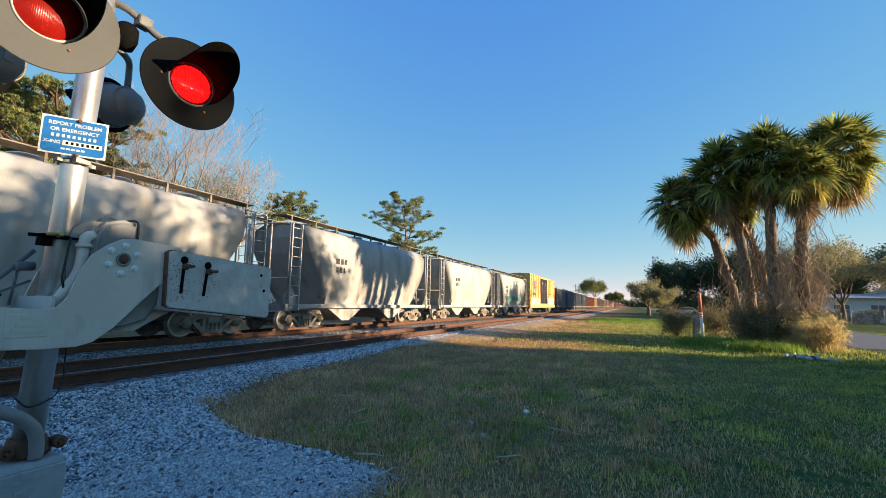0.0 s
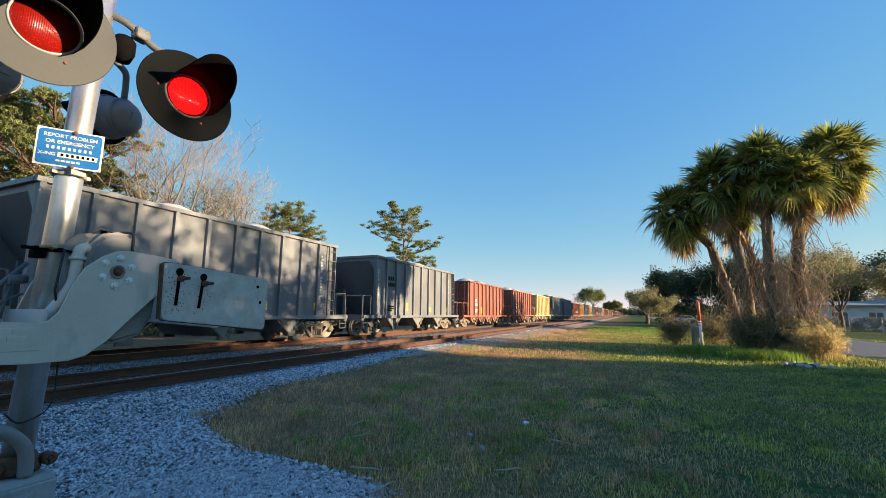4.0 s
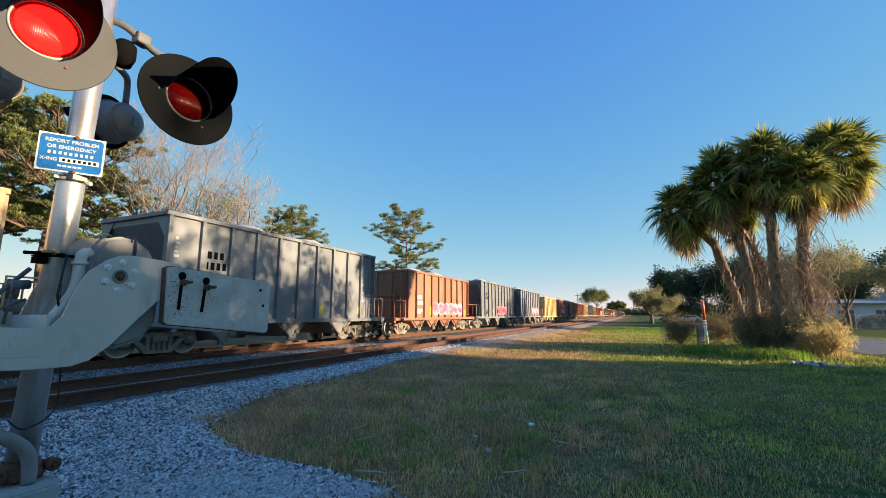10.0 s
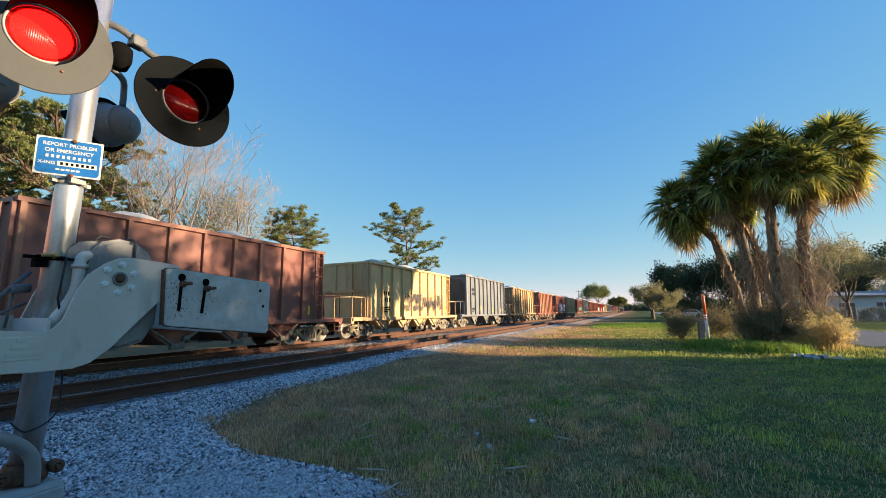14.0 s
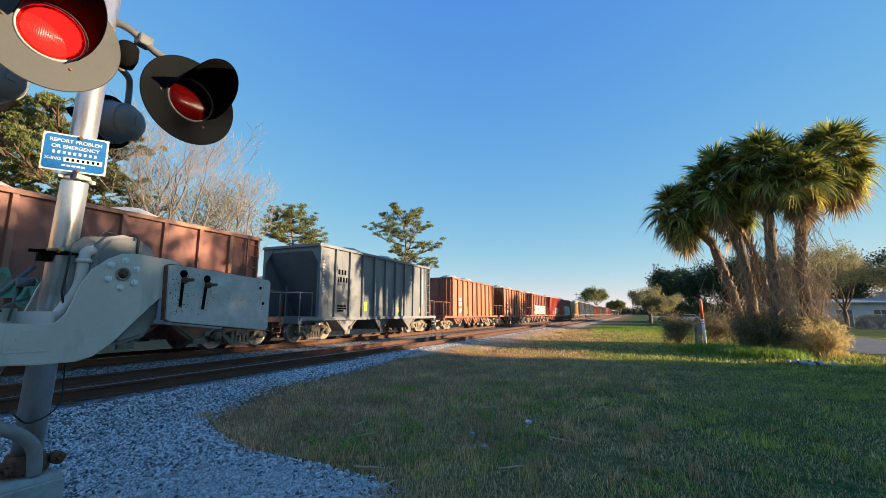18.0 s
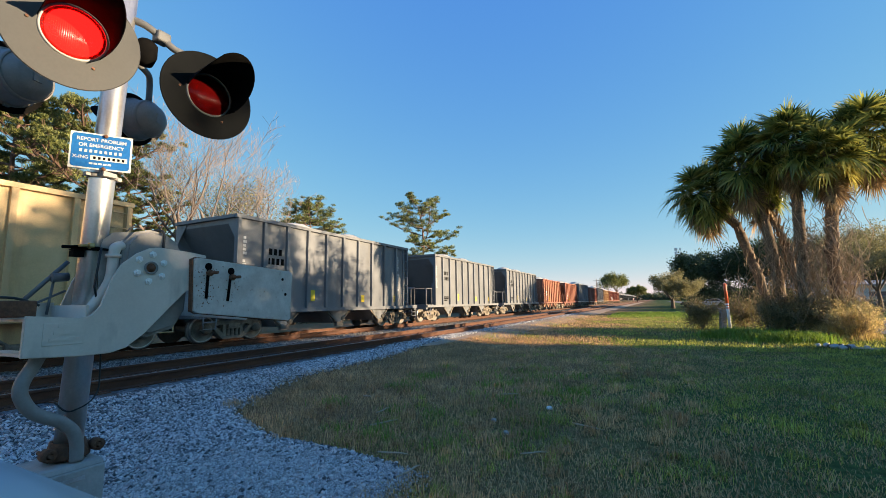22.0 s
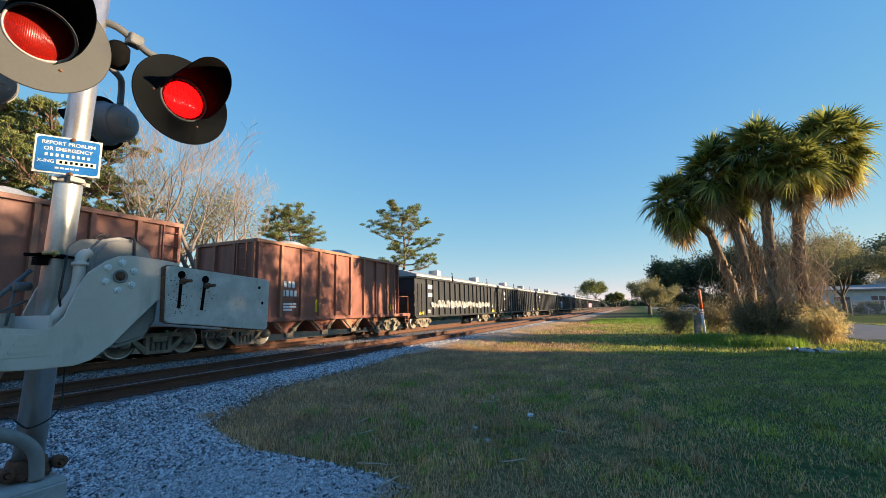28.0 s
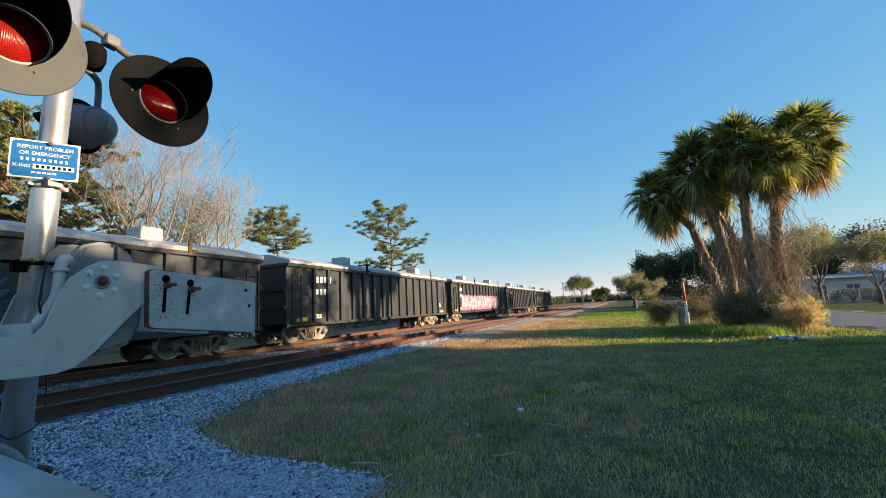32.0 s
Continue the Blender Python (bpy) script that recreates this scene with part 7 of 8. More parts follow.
def lawn():
    rng = np.random.default_rng(11)

    def scatter(n, x0, x1, y0, y1, power=1.0):
        y = y0 + (y1 - y0) * rng.random(n) ** power
        x = x0 + (x1 - x0) * rng.random(n)
        p = np.column_stack([x, y])
        edge = grass_edge(y) + np.interp(y, LINE, [ragged(v) for v in LINE]) + rng.normal(0, 0.13, n)
        return p[p[:, 0] > edge]

    def z_of(p):
        x, y = p[:, 0], p[:, 1]
        l = np.sin(x * 1.7 + y * 0.6) * np.sin(y * 1.1 - x * 0.4) * 0.018 + np.sin(x * 0.35 + 1.3) * np.sin(y * 0.27) * 0.03
        return bed_np(x) + np.where((x > -5) & (y > 5), l * np.clip((x + 5) / 2, 0, 1), 0)

    def patch(p, k):
        return np.sin(p[:, 0] * 0.9 + k) * np.sin(p[:, 1] * 0.7 + k * 2) + np.sin(p[:, 0] * 2.3 + p[:, 1] * 1.7 + k) * 0.5

    def fine_patch(p):
        x, y = p[:, 0], p[:, 1]
        return np.sin(x * 3.1 + 1.3 * np.sin(y * 2.3)) * np.sin(y * 2.7 + 1.1 * np.sin(x * 1.9)) + 0.6 * np.sin(x * 7.3 + y * 5.1 + 2 * np.sin(y * 3.7)) * np.sin(y * 6.1 - x * 4.4)
    p = scatter(340000, -6.6, 9, 1.9, 16, 1.8)
    green = patch(p, 1.0) * 0.5 + fine_patch(p) * 0.7 + (p[:, 0] - 1.7) * 0.40 + rng.normal(0, 0.75, len(p)) > 0
    tall = 0.75 + 0.5 * (fine_patch(p) > 0.5) + 0.35 * (p[:, 0] < -1.5)
    g = p[green]
    blades("lawn_grass", np.column_stack([g, z_of(g)]), rng.uniform(0.018, 0.060, len(g)) * tall[green], 0.0036, M_GRASS, 1, 1.0, "short green lawn grass")
    dgrass = p[~green]
    blades("dry_grass", np.column_stack([dgrass, z_of(dgrass)]), rng.uniform(0.02, 0.085, len(dgrass)) * tall[~green], 0.0030, M_DRYGRASS, 2, 1.15, "dry brown matted grass along the stones")
    p = scatter(70000, -6.6, 14, 15, 45, 1.5)
    green = patch(p, 1.0) + (p[:, 0] + 3) * 0.3 + rng.normal(0, 0.5, len(p)) > 0
    for nm, q, m, k in (("lawn_grass", p[green], M_GRASS, 3), ("dry_grass", p[~green], M_DRYGRASS, 4)):
        q = q[~((q[:, 0] > 7.5) & (q[:, 0] < 13.5) & (q[:, 1] > 15))]
        blades(nm, np.column_stack([q, z_of(q)]), rng.uniform(0.05, 0.13, len(q)), 0.008, m, k, 0.8, "grass of the lawn further off")
    # weeds: low broad tufts in the dry part
    c = np.column_stack([rng.uniform(-4.6, -1.0, 46), rng.uniform(4.0, 9.0, 46)])
    q = np.repeat(c, 50, axis=0) + rng.normal(0, 0.12, (46 * 50, 2))
    blades("weeds", np.column_stack([q, z_of(q)]), rng.uniform(0.05, 0.16, len(q)), 0.007, M_TALLGRASS, 5, 1.1, "green weeds in the dry grass", "weeds")
    # coarse tufts that stand out of the lawn, green and dry
    for nm, m, k, cnt, x0, x1, hh, label in (("grass_tufts", M_GRASS, 15, 240, -3.6, 5.0, 0.17, "coarse green tufts in the lawn"), ("dry_tufts", M_DRYGRASS, 16, 260, -5.8, 0.5, 0.22, "coarse dry tufts along the stones")):
        c = np.column_stack([rng.uniform(x0, x1, cnt), 2.6 + 11.0 * rng.random(cnt) ** 1.5])
        c = c[c[:, 0] > grass_edge(c[:, 1]) - 0.12]
        q = np.repeat(c, 60, axis=0) + rng.normal(0, 0.07, (len(c) * 60, 2))
        blades(nm, np.column_stack([q, z_of(q)]), rng.uniform(0.25, 0.8, len(q)) * hh, 0.0035, m, k, 1.0, label)
    # lush grass at the palms' feet and the straw clump beside it
    q = np.concatenate([np.column_stack([rng.normal(cx, sx, n), rng.normal(cy, sy, n)]) for cx, cy, sx, sy, n in ((1.9, 19.6, 0.25, 0.3, 500), (2.6, 20.2, 0.3, 0.4, 1300), (4.15, 18.6, 0.38, 0.45, 4600), (3.3, 20.8, 0.5, 0.7, 1600), (3.2, 18.6, 0.3, 0.4, 700))])
    blades("tall_grass", np.column_stack([q, z_of(q)]), rng.uniform(0.14, 0.46, len(q)), 0.012, M_TALLGRASS, 6, 0.9, "lush bright green tall grass below the palms")
    q = np.column_stack([rng.normal(5.85, 0.4, 6000), rng.normal(20.2, 0.4, 6000)])
    dome = 1.0 - 0.5 * np.clip(((q[:, 0] - 5.75) ** 2 + (q[:, 1] - 19.9) ** 2) / 0.9, 0, 1.4)
    blades("straw_grass", np.column_stack([q, z_of(q)]), rng.uniform(0.25, 0.85, len(q)) * dome, 0.007, M_STRAW, 7, 0.95, "tall sunlit straw-coloured grass clump")
    # shaggy green strip farther along the lawn
    q = np.column_stack([rng.uniform(-4, 6, 9000), rng.normal(46, 3.0, 9000)])
    blades("tall_grass", np.column_stack([q, z_of(q)]), rng.uniform(0.06, 0.24, len(q)), 0.03, M_TALLGRASS, 8, 0.7, "bright green rough grass farther along")


lawn()


def shrubs():
    rng = random.Random(3)
    for x, y, w, h, m, label in ((1.9, 24.6, 1.1, 0.95, M_SHRUB, "brownish tangled shrub beside the marker post"), (3.7, 24.6, 1.2, 1.2, M_SHRUB, "dense olive shrub at the palms' feet"),
                                 (4.4, 22.0, 1.0, 1.2, M_SHRUB, "tangled shrub below the palm trunks"), (5.2, 21.0, 1.0, 1.05, M_SHRUB, "dry bushy shrub below the palms"), (6.6, 21.6, 0.8, 1.05, M_SHRUB, "dry shrub at the clump's edge"), (4.9, 22.9, 1.0, 1.3, M_SHRUB, "dense shrub at the feet of the palm trunks"), (5.9, 21.9, 0.9, 1.15, M_SHRUB, "tangled brown shrub between the palm trunks"), (6.3, 20.7, 0.6, 0.95, M_OLIVE, "yellow-green bush in the straw grass")):
        s = thing("shrub", label, "shrub", "shrubs below the palms", at=pose(x, y, 0))
        bm = bmesh.new()
        tips = []
        r2 = random.Random(int(x * 10))
        for k in range(18):
            a = k * 2.4
            grow(bm, (0, 0, 0), (math.cos(a) * 0.6, math.sin(a) * 0.6, 1), h * r2.uniform(0.5, 0.8), 0.02, 2, r2, tips, 0.5, 2, 0.1, 4)
        part("stem", bm, M_VINE, s)
        tips += [Vector((r2.gauss(0, w * 0.38), r2.gauss(0, w * 0.3), r2.uniform(0.1, h * 0.6))) for _ in range(26)]
        part("leaves", leaf_cloud("leaves", [tuple(t) for t in tips], [0.34] * len(tips), 48, 0.075, 0.45, m, int(x * 7)), None, s)


shrubs()


def dry_bush():
    """Round sunlit bush of thin dry stems and small straw-coloured leaves."""
    rng = random.Random(77)
    b = thing("dry_bush", "round straw-yellow dry bush beside the palms", "shrub", "shrubs below the palms", at=pose(6.0, 19.7, 0))
    bm = bmesh.new()
    tips = []
    for k in range(46):
        a, tilt = k * 2.4, rng.uniform(0.1, 1.1)
        grow(bm, (0.15 * math.cos(a), 0.15 * math.sin(a), 0), (math.cos(a) * tilt, math.sin(a) * tilt, 1), rng.uniform(0.40, 0.68), 0.009, 2, rng, tips, 0.45, 2, 0.1, 3)
    part("stem", bm, M_VINE, b)
    part("leaves", leaf_cloud("leaves", [tuple(t) for t in tips], [0.13] * len(tips), 22, 0.07, 0.28, M_STRAW, 78, 1.0, 0.5), None, b)
    return b


dry_bush()

# trees behind the train
pine((-42.5, 75.0, 0), 22.6, 9.0, 15.5, 5, "lone spreading pine behind the train", 3)
pine((-57.5, 60.0, 0), 20.6, 13.5, 11.5, 12, "pine with an open crown behind the train", 3)
pine((-37.0, 12.5, 0), 15.5, 6.5, 9.0, 21, "tall sunlit pine beyond the tracks", 4)
pine((-33.5, 10.6, 0), 14.5, 6.0, 8.0, 22, "tall pine beyond the tracks", 4)
pine((-30.5, 12.6, 0), 13.2, 5.5, 8.0, 23, "leaning pine beyond the tracks", 4, 0.05)
pine((-29.5, 14.6, 0), 10.5, 3.0, 6.0, 24, "smaller pine beside the bare trees", 4)
broadleaf("bare_tree", (-27.0, 17.0, 0), 14.6, 11.0, 31, "leafless grey tree with fine twigs behind the train", None, bark=M_TWIG, depth=5, kids=3, trunk_r=0.024, first=0.26, spread=0.40, gnarl=0.15)
broadleaf("bare_tree", (-23.5, 17.6, 0), 12.6, 9.0, 33, "leafless grey tree with upswept limbs behind the train", None, bark=M_TWIG, depth=5, kids=3, trunk_r=0.023, first=0.26, spread=0.40, gnarl=0.15)
broadleaf("small_tree", (-26.8, 18.2, 0), 11.5, 5.0, 35, "half-dry leafy tree among the bare ones", M_OLIVE, 0.14, 24, group="trees behind the train")

# trees along the line and behind the palms
broadleaf("small_tree", (2.3, 77.0, 0), 5.9, 8.2, 41, "small round-headed tree beside the lawn", M_OLIVE, 0.22, 70, clump=0.12, trunk_r=0.05)
broadleaf("pine_tree", (-19.0, 250.0, 0), 15.5, 14.0, 42, "distant pine beside the line", M_PINE, 0.6, 40, bark=M_PINEBARK, clump=0.11, first=0.45, group="pines behind the tracks")
broadleaf("pine_tree", (-9.0, 260.0, 0), 9.0, 8.0, 43, "distant low pine beside the line", M_PINE, 0.6, 40, bark=M_PINEBARK, clump=0.11, first=0.35, group="pines behind the tracks")
for k, (x, y, h, w) in enumerate(((8.0, 95, 10.0, 9), (14.5, 92, 11.5, 10), (20.5, 96, 12.5, 11), (27.0, 92, 11.5, 10), (33.0, 98, 12, 11), (41.0, 95, 12, 11))):
    broadleaf("oak_tree", (x, y, 0), h, w, 50 + k, "dark evergreen oak in the row behind the palms", M_OAK, 0.42, 60, group="oaks behind the palms", clump=0.13, first=0.12)
broadleaf("small_tree", (18.0, 52.0, 0), 8.2, 7.0, 61, "thin-leaved forked tree behind the road", M_OLIVE, 0.16, 44, group="trees beyond the road", clump=0.07)
broadleaf("small_tree", (15.6, 50.0, 0), 7.2, 6.0, 62, "thin-leaved tree behind the road", M_OLIVE, 0.16, 44, group="trees beyond the road", clump=0.07)
broadleaf("small_tree", (21.5, 50.0, 0), 6.5, 6.0, 63, "leafy tree beyond the road near the fence", M_OLIVE, 0.18, 34, group="trees beyond the road", clump=0.08)
# oaks and a hedge across the road that shade the lawn
for k, (x, y, h, w) in enumerate(((19.0, 16.8, 9.0, 5.0), (20.5, 12.0, 8.8, 4.5), (18.5, 6.6, 5.8, 4.5), (21.5, 11.4, 9.2, 2.2), (19.5, 3.2, 5.4, 5), (19.0, -7.0, 7.6, 6), (28.0, 15.0, 9.2, 7))):
    broadleaf("oak_tree", (x, y, 0), h, w, 70 + k, "broad oak across the road shading the lawn", M_OAK, 0.26, 34, group="oaks across the road", clump=0.085)


def hedge():
    rng = np.random.default_rng(9)
    n = 1500
    c = np.column_stack([rng.normal(-25.5, 0.7, n), rng.uniform(-20, 150, n), rng.uniform(0.1, 1.5, n)])
    tagged(new("undergrowth", leaf_cloud("undergrowth", c, rng.uniform(0.35, 0.8, n), 36, 0.2, 0.5, M_OAK, 5)), "dark green undergrowth beyond the tracks", "undergrowth", kind="stuff")
    n = 900
    c = np.column_stack([rng.uniform(-500, -60, n), rng.normal(520, 30, n), rng.uniform(0, 7, n)])
    c2 = np.column_stack([rng.uniform(15, 420, n), rng.normal(430, 30, n), rng.uniform(0, 9, n)])
    c2[: n // 3] = np.column_stack([rng.uniform(-160, 120, n // 3), rng.normal(1150, 20, n // 3), rng.uniform(0, 11, n // 3)])
    n5 = 1100
    c5 = np.column_stack([rng.uniform(-330, 260, n5), rng.normal(1050, 25, n5), rng.uniform(0, 15, n5)])
    tagged(new("far_woods", leaf_cloud("far_woods", c5, rng.uniform(4, 9, n5), 26, 3.2, 0.6, M_OAK, 26, 0.7)), "far dark line of woods where the tracks meet the horizon", "woods", kind="stuff")
    n2 = 420
    c3 = np.column_stack([rng.uniform(6.0, 46.0, n2), rng.normal(93, 1.5, n2), rng.uniform(0.2, 4.6, n2)])
    tagged(new("undergrowth", leaf_cloud("undergrowth", c3, rng.uniform(0.7, 1.5, n2), 40, 0.4, 0.5, M_OAK, 8)), "dark thicket below the oaks behind the palms", "undergrowth", kind="stuff")
    # dark leaves added to make the low dark band behind the fence
    n3 = 420
    c4 = np.column_stack([rng.uniform(15.0, 46.0, n3), rng.normal(61, 0.4, n3), rng.uniform(0.1, 1.25, n3)])
    tagged(new("dark_leaf_band", leaf_cloud("dark_leaf_band", c4, rng.uniform(0.3, 0.5, n3), 60, 0.2, 0.5, M_OAK, 18)), "low band of dark leaves behind the chain-link fence", "hedge", kind="stuff")
    tagged(new("far_woods", leaf_cloud("far_woods", np.concatenate([c, c2]), rng.uniform(3, 7, 2 * n), 26, 2.2, 0.6, M_OAK, 6, 0.7)), "far low line of woods on the horizon", "woods", kind="stuff")


hedge()


def road_hedge():
    rng = np.random.default_rng(19)
    n = 2600
    c = np.column_stack([rng.normal(17.0, 0.45, n), rng.uniform(-12, 18.6, n), rng.uniform(0.1, 3.7, n)])
    tagged(new("boundary_hedge", leaf_cloud("boundary_hedge", c, rng.uniform(0.3, 0.6, n), 60, 0.23, 0.6, M_OAK, 7)), "clipped dark green boundary hedge across the road", "hedge", kind="stuff")


road_hedge()

# ---- roadside things ----
def roadside():
    # street beside the lawn
    bm = bmesh.new()
    quadbox(bm, 7.9, 13.3, 15.5, 400, -0.1, 0.02)
    ob = thing("road", "grey asphalt street beside the lawn", "road", kind="structure", bm=bm, material=M_ASPH)
    bm = bmesh.new()
    quadbox(bm, -10.5, 30, -12.0, -4.0, -0.1, 0.03)
    thing("road_crossing", "asphalt road that crosses the tracks", "road", kind="structure", bm=bm, material=M_ASPH)
    # marker post
    p = thing("marker_post", "white and orange plastic pipeline marker post leaning slightly", "marker post", at=pose(2.93, 23.7, 0, 0, -1.5, 0))
    bm = bmesh.new()
    tube(bm, [(0, 0, 0), (0, 0, 1.25)], 0.065, 12)
    part("shaft", bm, M_WHITE, p)
    bm = bmesh.new()
    tube(bm, [(0, 0, 1.25), (0, 0, 2.15), (0, 0, 2.2)], [0.068, 0.068, 0.02], 12)
    part("cap", bm, M_ORANGE, p, "orange upper sleeve")
    for z in (1.02, 1.14):
        bm = bmesh.new()
        lathe(bm, [(0.067, 0), (0.067, 0.05)], (0, 0, z), (0, 0, 1), 12)
        part("band", bm, M_ORANGE, p)
    bm = slab(-0.13, 0.13, -0.12, 0.12, 0, 0.95, 0.03)
    thing("concrete_stub", "weathered grey concrete post beside the marker", "post", at=pose(2.75, 24.6, 0, 0, 3, 20), bm=bm, material=M_CONC)
    # rubble and litter
    rng = random.Random(2)
    for k in range(16):
        bm = bmesh.new()
        bmesh.ops.create_icosphere(bm, subdivisions=2, radius=rng.uniform(0.05, 0.11))
        for v in bm.verts:
            v.co *= 1 + 0.35 * noise.noise(v.co * 9 + Vector((k, 0, 0)))
            v.co.z *= 0.7
        thing("rubble", "broken pale concrete rubble on the lawn", "rubble", "heap of rubble", at=pose(4.55 + rng.gauss(0, 0.26), 16.45 + rng.gauss(0, 0.25), 0.06), bm=bm, material=M_TIE if k % 3 == 0 else M_CONC)
    for k in range(5):
        bm = slab(-0.35, 0.35, -0.035, 0.035, 0, 0.03, 0.005)
        thing("board_scrap", "splintered pale board lying by the rubble", "board", "heap of rubble", at=pose(5.1 + rng.gauss(0, 0.25), 16.35 + rng.gauss(0, 0.15), 0.02, 0, 0, rng.uniform(-40, 40)), bm=bm, material=M_STRAWBOARD)
    for x, y, s in ((-1.46, 6.0, 0.045), (-1.95, 5.17, 0.036), (-1.65, 4.75, 0.036), (0.9, 3.6, 0.02), (1.6, 3.9, 0.02)):
        bm = bmesh.new()
        bmesh.ops.create_icosphere(bm, subdivisions=2, radius=s)
        for v in bm.verts:
            v.co *= 1 + 0.5 * noise.noise(v.co * 30 + Vector((x, y, 0)))
            v.co.z *= 0.7
        thing("litter", "crumpled scrap of white litter in the grass", "litter", "scraps in the grass", at=pose(x, y, s * 0.6 + 0.02), bm=bm, material=M_WHITE if s > 0.04 else M_CONC)
    for x, y, turn, size in ((-2.45, 3.64, 0, 1.0), (-2.05, 3.35, 70, 0.9), (-3.1, 4.5, 50, 1.1), (-3.45, 5.0, 75, 0.8), (-0.9, 5.3, -35, 1.3), (-2.2, 6.6, 5, 1.0), (-1.2, 4.2, 20, 0.8), (-4.2, 5.6, -20, 0.7)):
        bm = bmesh.new()
        tube(bm, [(-0.16 * size, 0.02, 0.04), (-0.04 * size, 0.0, 0.055), (0.08 * size, 0.03, 0.06), (0.16 * size, 0.06 * size, 0.05)], [0.007, 0.009, 0.008, 0.004], 7)
        thing("stick", "pale dry stick lying in the grass", "stick", "sticks in the grass", at=pose(x, y, 0, 0, 0, turn), bm=bm, material=M_STRAWBOARD)


M_STRAWBOARD = surf("pale_dead_wood", (0.42, 0.35, 0.25), (0.54, 0.46, 0.34), 6, 0.9, bump=0.3, stretch=(1, 8, 8))
roadside()


def house(x, y, w, d, h, label, roof_h, wall, roof, windows):
    t = thing("house", label, "house", "houses behind the fence", at=pose(x, y, 0))
    bm = bmesh.new()
    th = 0.2
    xs = sorted(windows)
    edges = [0.0]
    for a, b in xs:
        edges += [a, b]
    edges.append(w)
    for k in range(0, len(edges), 2):
        quadbox(bm, edges[k], edges[k + 1], 0, th, 0, h)
    for a, b in xs:
        quadbox(bm, a, b, 0, th, 0, 1.0)
        quadbox(bm, a, b, 0, th, 2.1, h)
    quadbox(bm, 0, th, th, d, 0, h)
    quadbox(bm, w - th, w, th, d, 0, h)
    quadbox(bm, th, w - th, d - th, d, 0, h)
    part("wall", bm, wall, t, "pale plastered wall")
    bm = bmesh.new()
    prism(bm, [(-0.5, h), (d + 0.5, h), (d + 0.5, h + 0.15), (d / 2, h + roof_h), (-0.5, h + 0.15)], "x", -0.5, w + 0.5)
    part("roof", bm, roof, t, "low pitched roof")
    for a, b in xs:
        wd = part("window", slab(a, b, 0.06, 0.09, 1.0, 2.1), M_GLASS, t, "dark glazed window")
        bm = bmesh.new()
        for u, v in ((a, a + 0.06), (b - 0.06, b), ((a + b) / 2 - 0.03, (a + b) / 2 + 0.03)):
            quadbox(bm, u, v, 0.03, 0.058, 1.0, 2.1)
        quadbox(bm, a + 0.06, b - 0.06, 0.03, 0.058, 1.0, 1.06)
        quadbox(bm, a + 0.06, b - 0.06, 0.03, 0.058, 2.04, 2.1)
        part("window_frame", bm, M_WHITE, wd)
    return t


M_WALLPALE = surf("pale_wall_coat", (0.52, 0.55, 0.56), (0.62, 0.64, 0.63), 0.8, 0.8, bump=0.1)
M_ROOF = surf("grey_shingle", (0.22, 0.22, 0.22), (0.32, 0.31, 0.30), 3, 0.9, bump=0.4)
house(17.0, 66, 11, 8, 2.75, "long pale low house with dark windows behind the fence", 0.7, M_WALLPALE, M_ROOF, [(1.5, 3.2), (5.0, 6.6), (8.4, 9.8)])
house(30.0, 68, 14, 9, 3.4, "white low building with a shallow roof behind the fence", 1.3, M_WHITE, M_GALV, [(2.0, 4.0), (6.5, 8.5), (10.5, 12.0)])
house(-38.0, 26, 12, 8, 3.2, "white low house beyond the tracks", 1.8, M_WHITE, M_ROOF, [(2.0, 3.5), (6.5, 8.0)])


def fence():
    f = thing("chain_fence", "galvanised chain-link fence with posts beyond the road", "fence", at=pose(15.5, 58, 0))
    bm = bmesh.new()
    tube(bm, [(0, 0, 0), (0, 0, 1.55)], 0.035, 8)
    post = mesh_of("post", bm, M_GALV)
    for k in range(12):
        part("post", post, None, f).location.x = k * 2.6
    bm = bmesh.new()
    tube(bm, [(0, 0, 1.5), (28.6, 0, 1.5)], 0.025, 6)
    part("top_rail", bm, M_GALV, f)
    bm = bmesh.new()
    for k in range(0, 190):
        x = k * 0.15
        for s in (1, -1):
            x1 = x + s * 1.4
            tube(bm, [(min(max(x, 0), 28.6), 0.01 * s, 0.05), (min(max(x1, 0), 28.6), 0.01 * s, 1.45)], 0.006, 3, False)
    part("mesh_wire", bm, M_GALV, f)


fence()


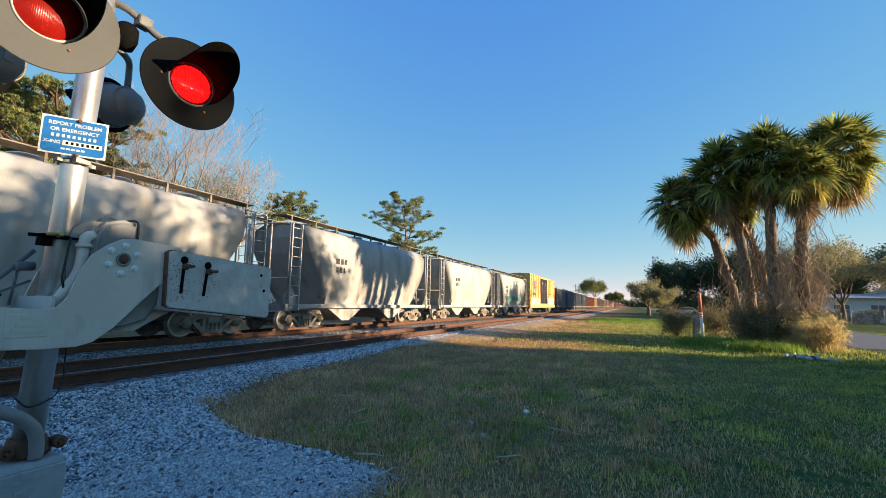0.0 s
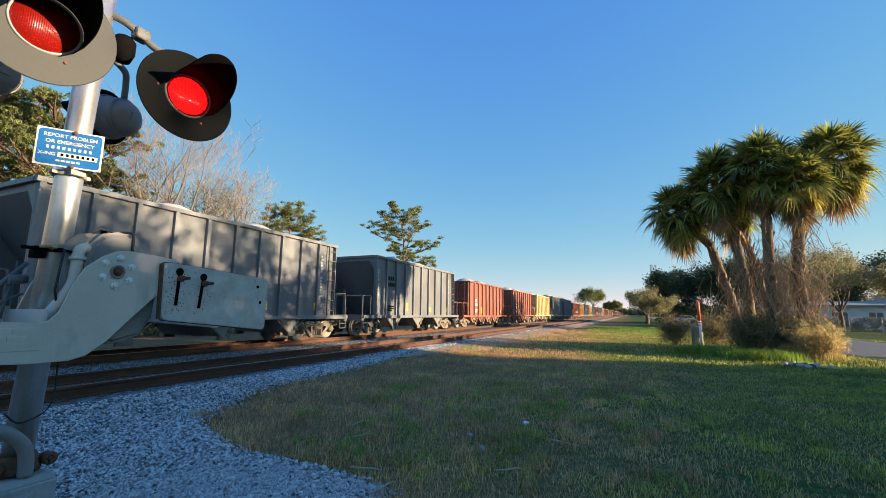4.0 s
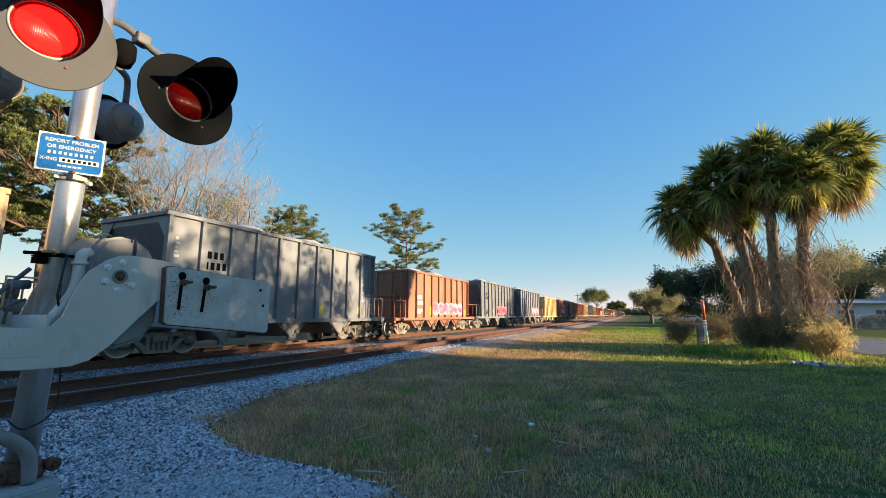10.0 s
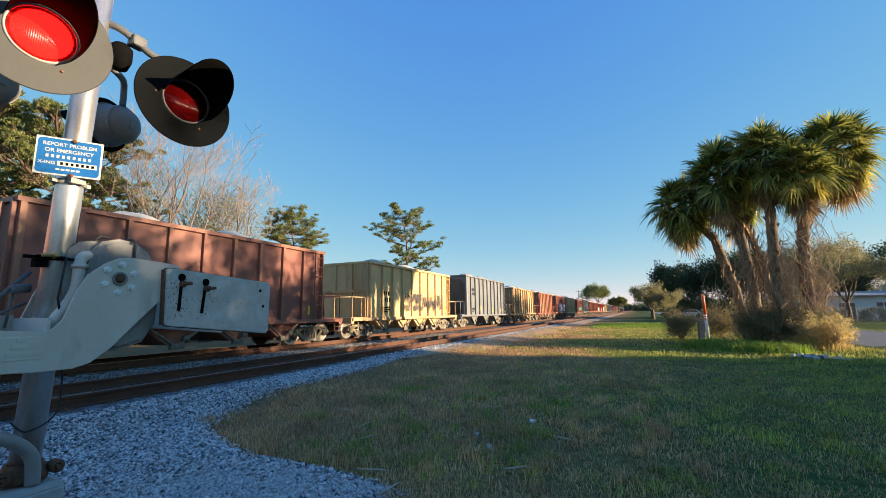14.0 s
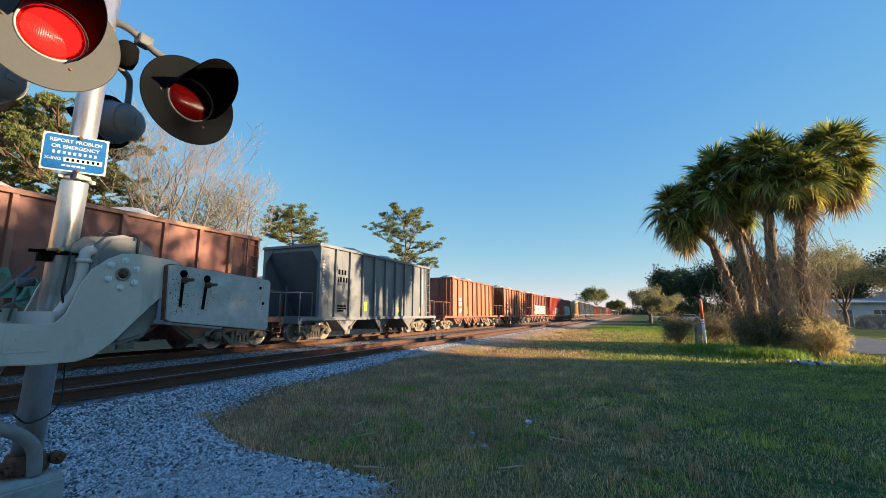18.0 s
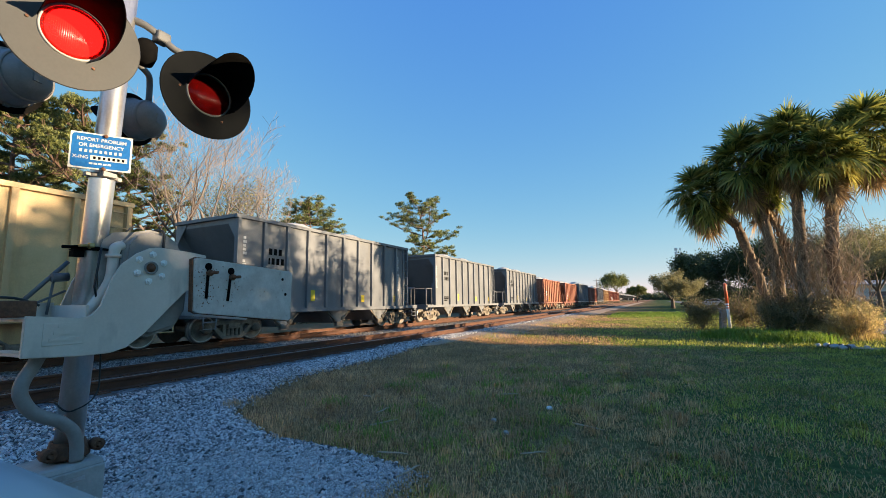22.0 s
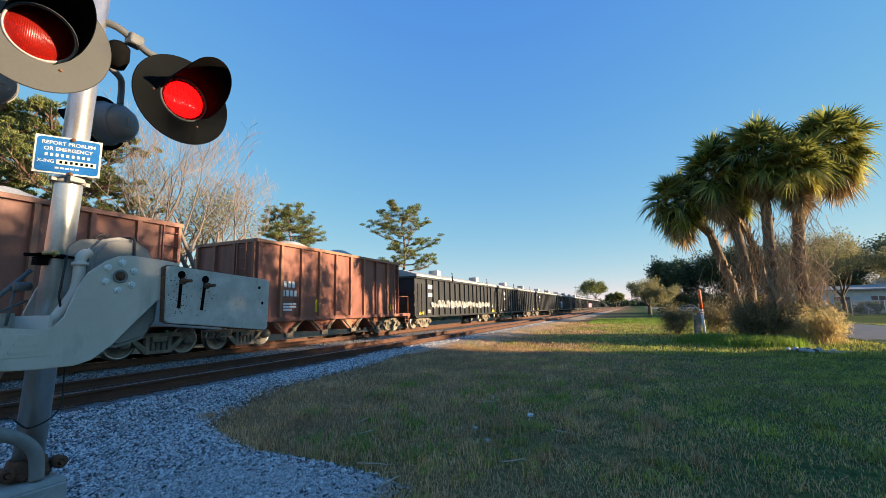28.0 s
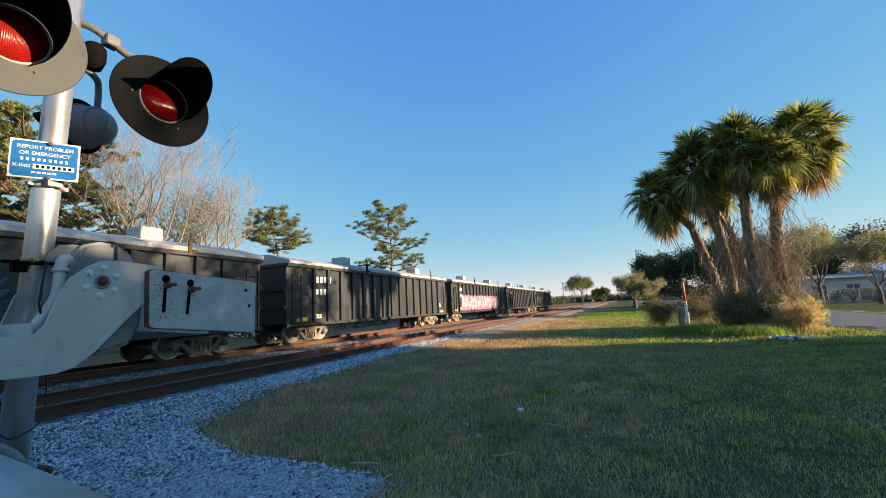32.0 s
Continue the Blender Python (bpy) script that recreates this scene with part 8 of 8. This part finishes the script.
def car(at, paint, label):
    c = thing("parked_car", label, "car", "cars parked along the street", at=at)
    bm = bmesh.new()
    prism(bm, [(-2.2, 0.35), (2.2, 0.35), (2.25, 0.7), (1.9, 0.88), (1.1, 0.95), (0.5, 1.42), (-1.1, 1.45), (-1.75, 1.0), (-2.2, 0.92), (-2.28, 0.6)], "x", -0.88, 0.88)
    bmesh.ops.bevel(bm, geom=bm.edges[:], offset=0.05, segments=2, affect="EDGES")
    part("body", bm, paint, c)
    bm = bmesh.new()
    for s in (-1, 1):
        prism(bm, [(-1.55, 1.0), (0.85, 1.0), (0.4, 1.35), (-1.05, 1.38)], "x", s * 0.885 - 0.004, s * 0.885 + 0.004)
    part("side_window", bm, M_GLASS, c)
    bm = bmesh.new()
    prism(bm, [(-0.7, -1.72), (0.7, -1.72), (0.6, -1.2), (-0.6, -1.2)], "z", 0, 0.01)
    for v in bm.verts:
        v.co.z = 1.06 + (v.co.y + 1.72) * 0.72 + v.co.z + 0.02
    part("rear_window", bm, M_GLASS, c)
    bm = bmesh.new()
    lathe(bm, [(0, 0.09), (0.2, 0.09), (0.3, 0.1), (0.33, 0.07), (0.33, -0.07), (0.3, -0.1), (0, -0.1)], (0, 0, 0), (1, 0, 0), 18)
    wh = mesh_of("wheel", bm, M_RUBBER)
    for x in (-0.8, 0.8):
        for y in (-1.4, 1.4):
            part("wheel", wh, None, c).location = (x, y, 0.33)
    bm = bmesh.new()
    for s in (-0.65, 0.65):
        quadbox(bm, s - 0.16, s + 0.16, -2.29, -2.25, 0.68, 0.82)
    part("tail_light", bm, M_RED, c)


M_CARW = surf("white_car_paint", (0.7, 0.7, 0.7), (0.76, 0.76, 0.76), 2, 0.3, bump=0)
M_CARD = surf("dark_car_paint", (0.03, 0.035, 0.04), (0.04, 0.045, 0.05), 2, 0.3, bump=0)
car(pose(9.2, 92, 0.02, 0, 0, 70), M_CARW, "white car parked on the street")
car(pose(6.6, 96, 0.0, 0, 0, 80), M_CARD, "dark car parked beside the street")
car(pose(11.5, 104, 0.02, 0, 0, 0), M_CARD, "dark car farther along the street")


def tower():
    t = thing("cell_tower", "slender grey telephone mast with antennas far off", "radio mast", at=pose(23.2, 500, 0))
    bm = bmesh.new()
    tube(bm, [(0, 0, 0), (0, 0, 54)], [1.0, 0.5], 8)
    part("mast", bm, M_GALV, t)
    for z in (45, 49, 53):
        bm = bmesh.new()
        for k in range(3):
            a = k * math.tau / 3
            quadbox(bm, 3 * math.cos(a) - 0.6, 3 * math.cos(a) + 0.6, 3 * math.sin(a) - 0.6, 3 * math.sin(a) + 0.6, z - 1.2, z + 1.2)
            tube(bm, [(0, 0, z), (3 * math.cos(a), 3 * math.sin(a), z)], 0.2, 4)
        part("antenna_array", bm, M_GALV, t)


tower()


def utility_poles():
    made = None
    for k, (x, y) in enumerate(((-22, 190), (-22, 240), (-22, 300), (14.5, 110), (14.5, 150))):
        if made is None:
            made = thing("utility_pole", "weathered timber utility pole with a crossarm", "utility pole", "poles along the line", at=pose(x, y, 0))
            bm = bmesh.new()
            tube(bm, [(0, 0, -0.2), (0, 0, 10.5)], [0.16, 0.11], 9)
            part("shaft", bm, M_BARK, made)
            part("crossarm", slab(-1.2, 1.2, -0.06, 0.06, 9.6, 9.75), M_BARK, made)
            bm = bmesh.new()
            for s in (-1.05, -0.5, 0.5, 1.05):
                lathe(bm, [(0.05, 0), (0.06, 0.06), (0.03, 0.14), (0, 0.15)], (s, 0, 9.75), (0, 0, 1), 8)
            part("insulators", bm, M_GREYP, made)
        else:
            copy_thing(made, pose(x, y, 0))


utility_poles()


# ---- what moves ----
def motions():
    for car, c in MOVING:
        walk(car, [(t, pose(TRACK_FAR, c - SPEED * t, RAIL_Z)) for t in (0.0, 4.0, 8.0, 12.0, 16.0, 20.0, 24.0, 28.0, 32.0)])
    # the two lamps that face the road flash in turn: the diode carrier turns its lit face to the lens and away again
    period, on = 1.351, 0.62
    for carrier, first, lasts, lit in REFLECTORS:
        rows, angle, t = [], 0.0 if lit else 180.0, 0.0
        rows.append((0.0, carrier.matrix_basis @ pose(0, 0, 0, 0, 0, angle)))
        events = []
        for k in range(-1, 25):
            events += [(first + k * period, True), (first + k * period + lasts, False)]
        for when, _ in sorted(events):
            if when < 0.05 or when > 31.9:
                continue
            start, whole = when - 0.05, round(when)
            if start < whole < start + 0.1:
                start = whole - 0.1 if when < whole + 0.004 else whole
            for step in range(4):
                rows.append((start + step / 30, carrier.matrix_basis @ pose(0, 0, 0, 0, 0, angle + 60 * step)))
            angle += 180
        rows.append((32.0, carrier.matrix_basis @ pose(0, 0, 0, 0, 0, angle)))
        walk(carrier, rows)


motions()
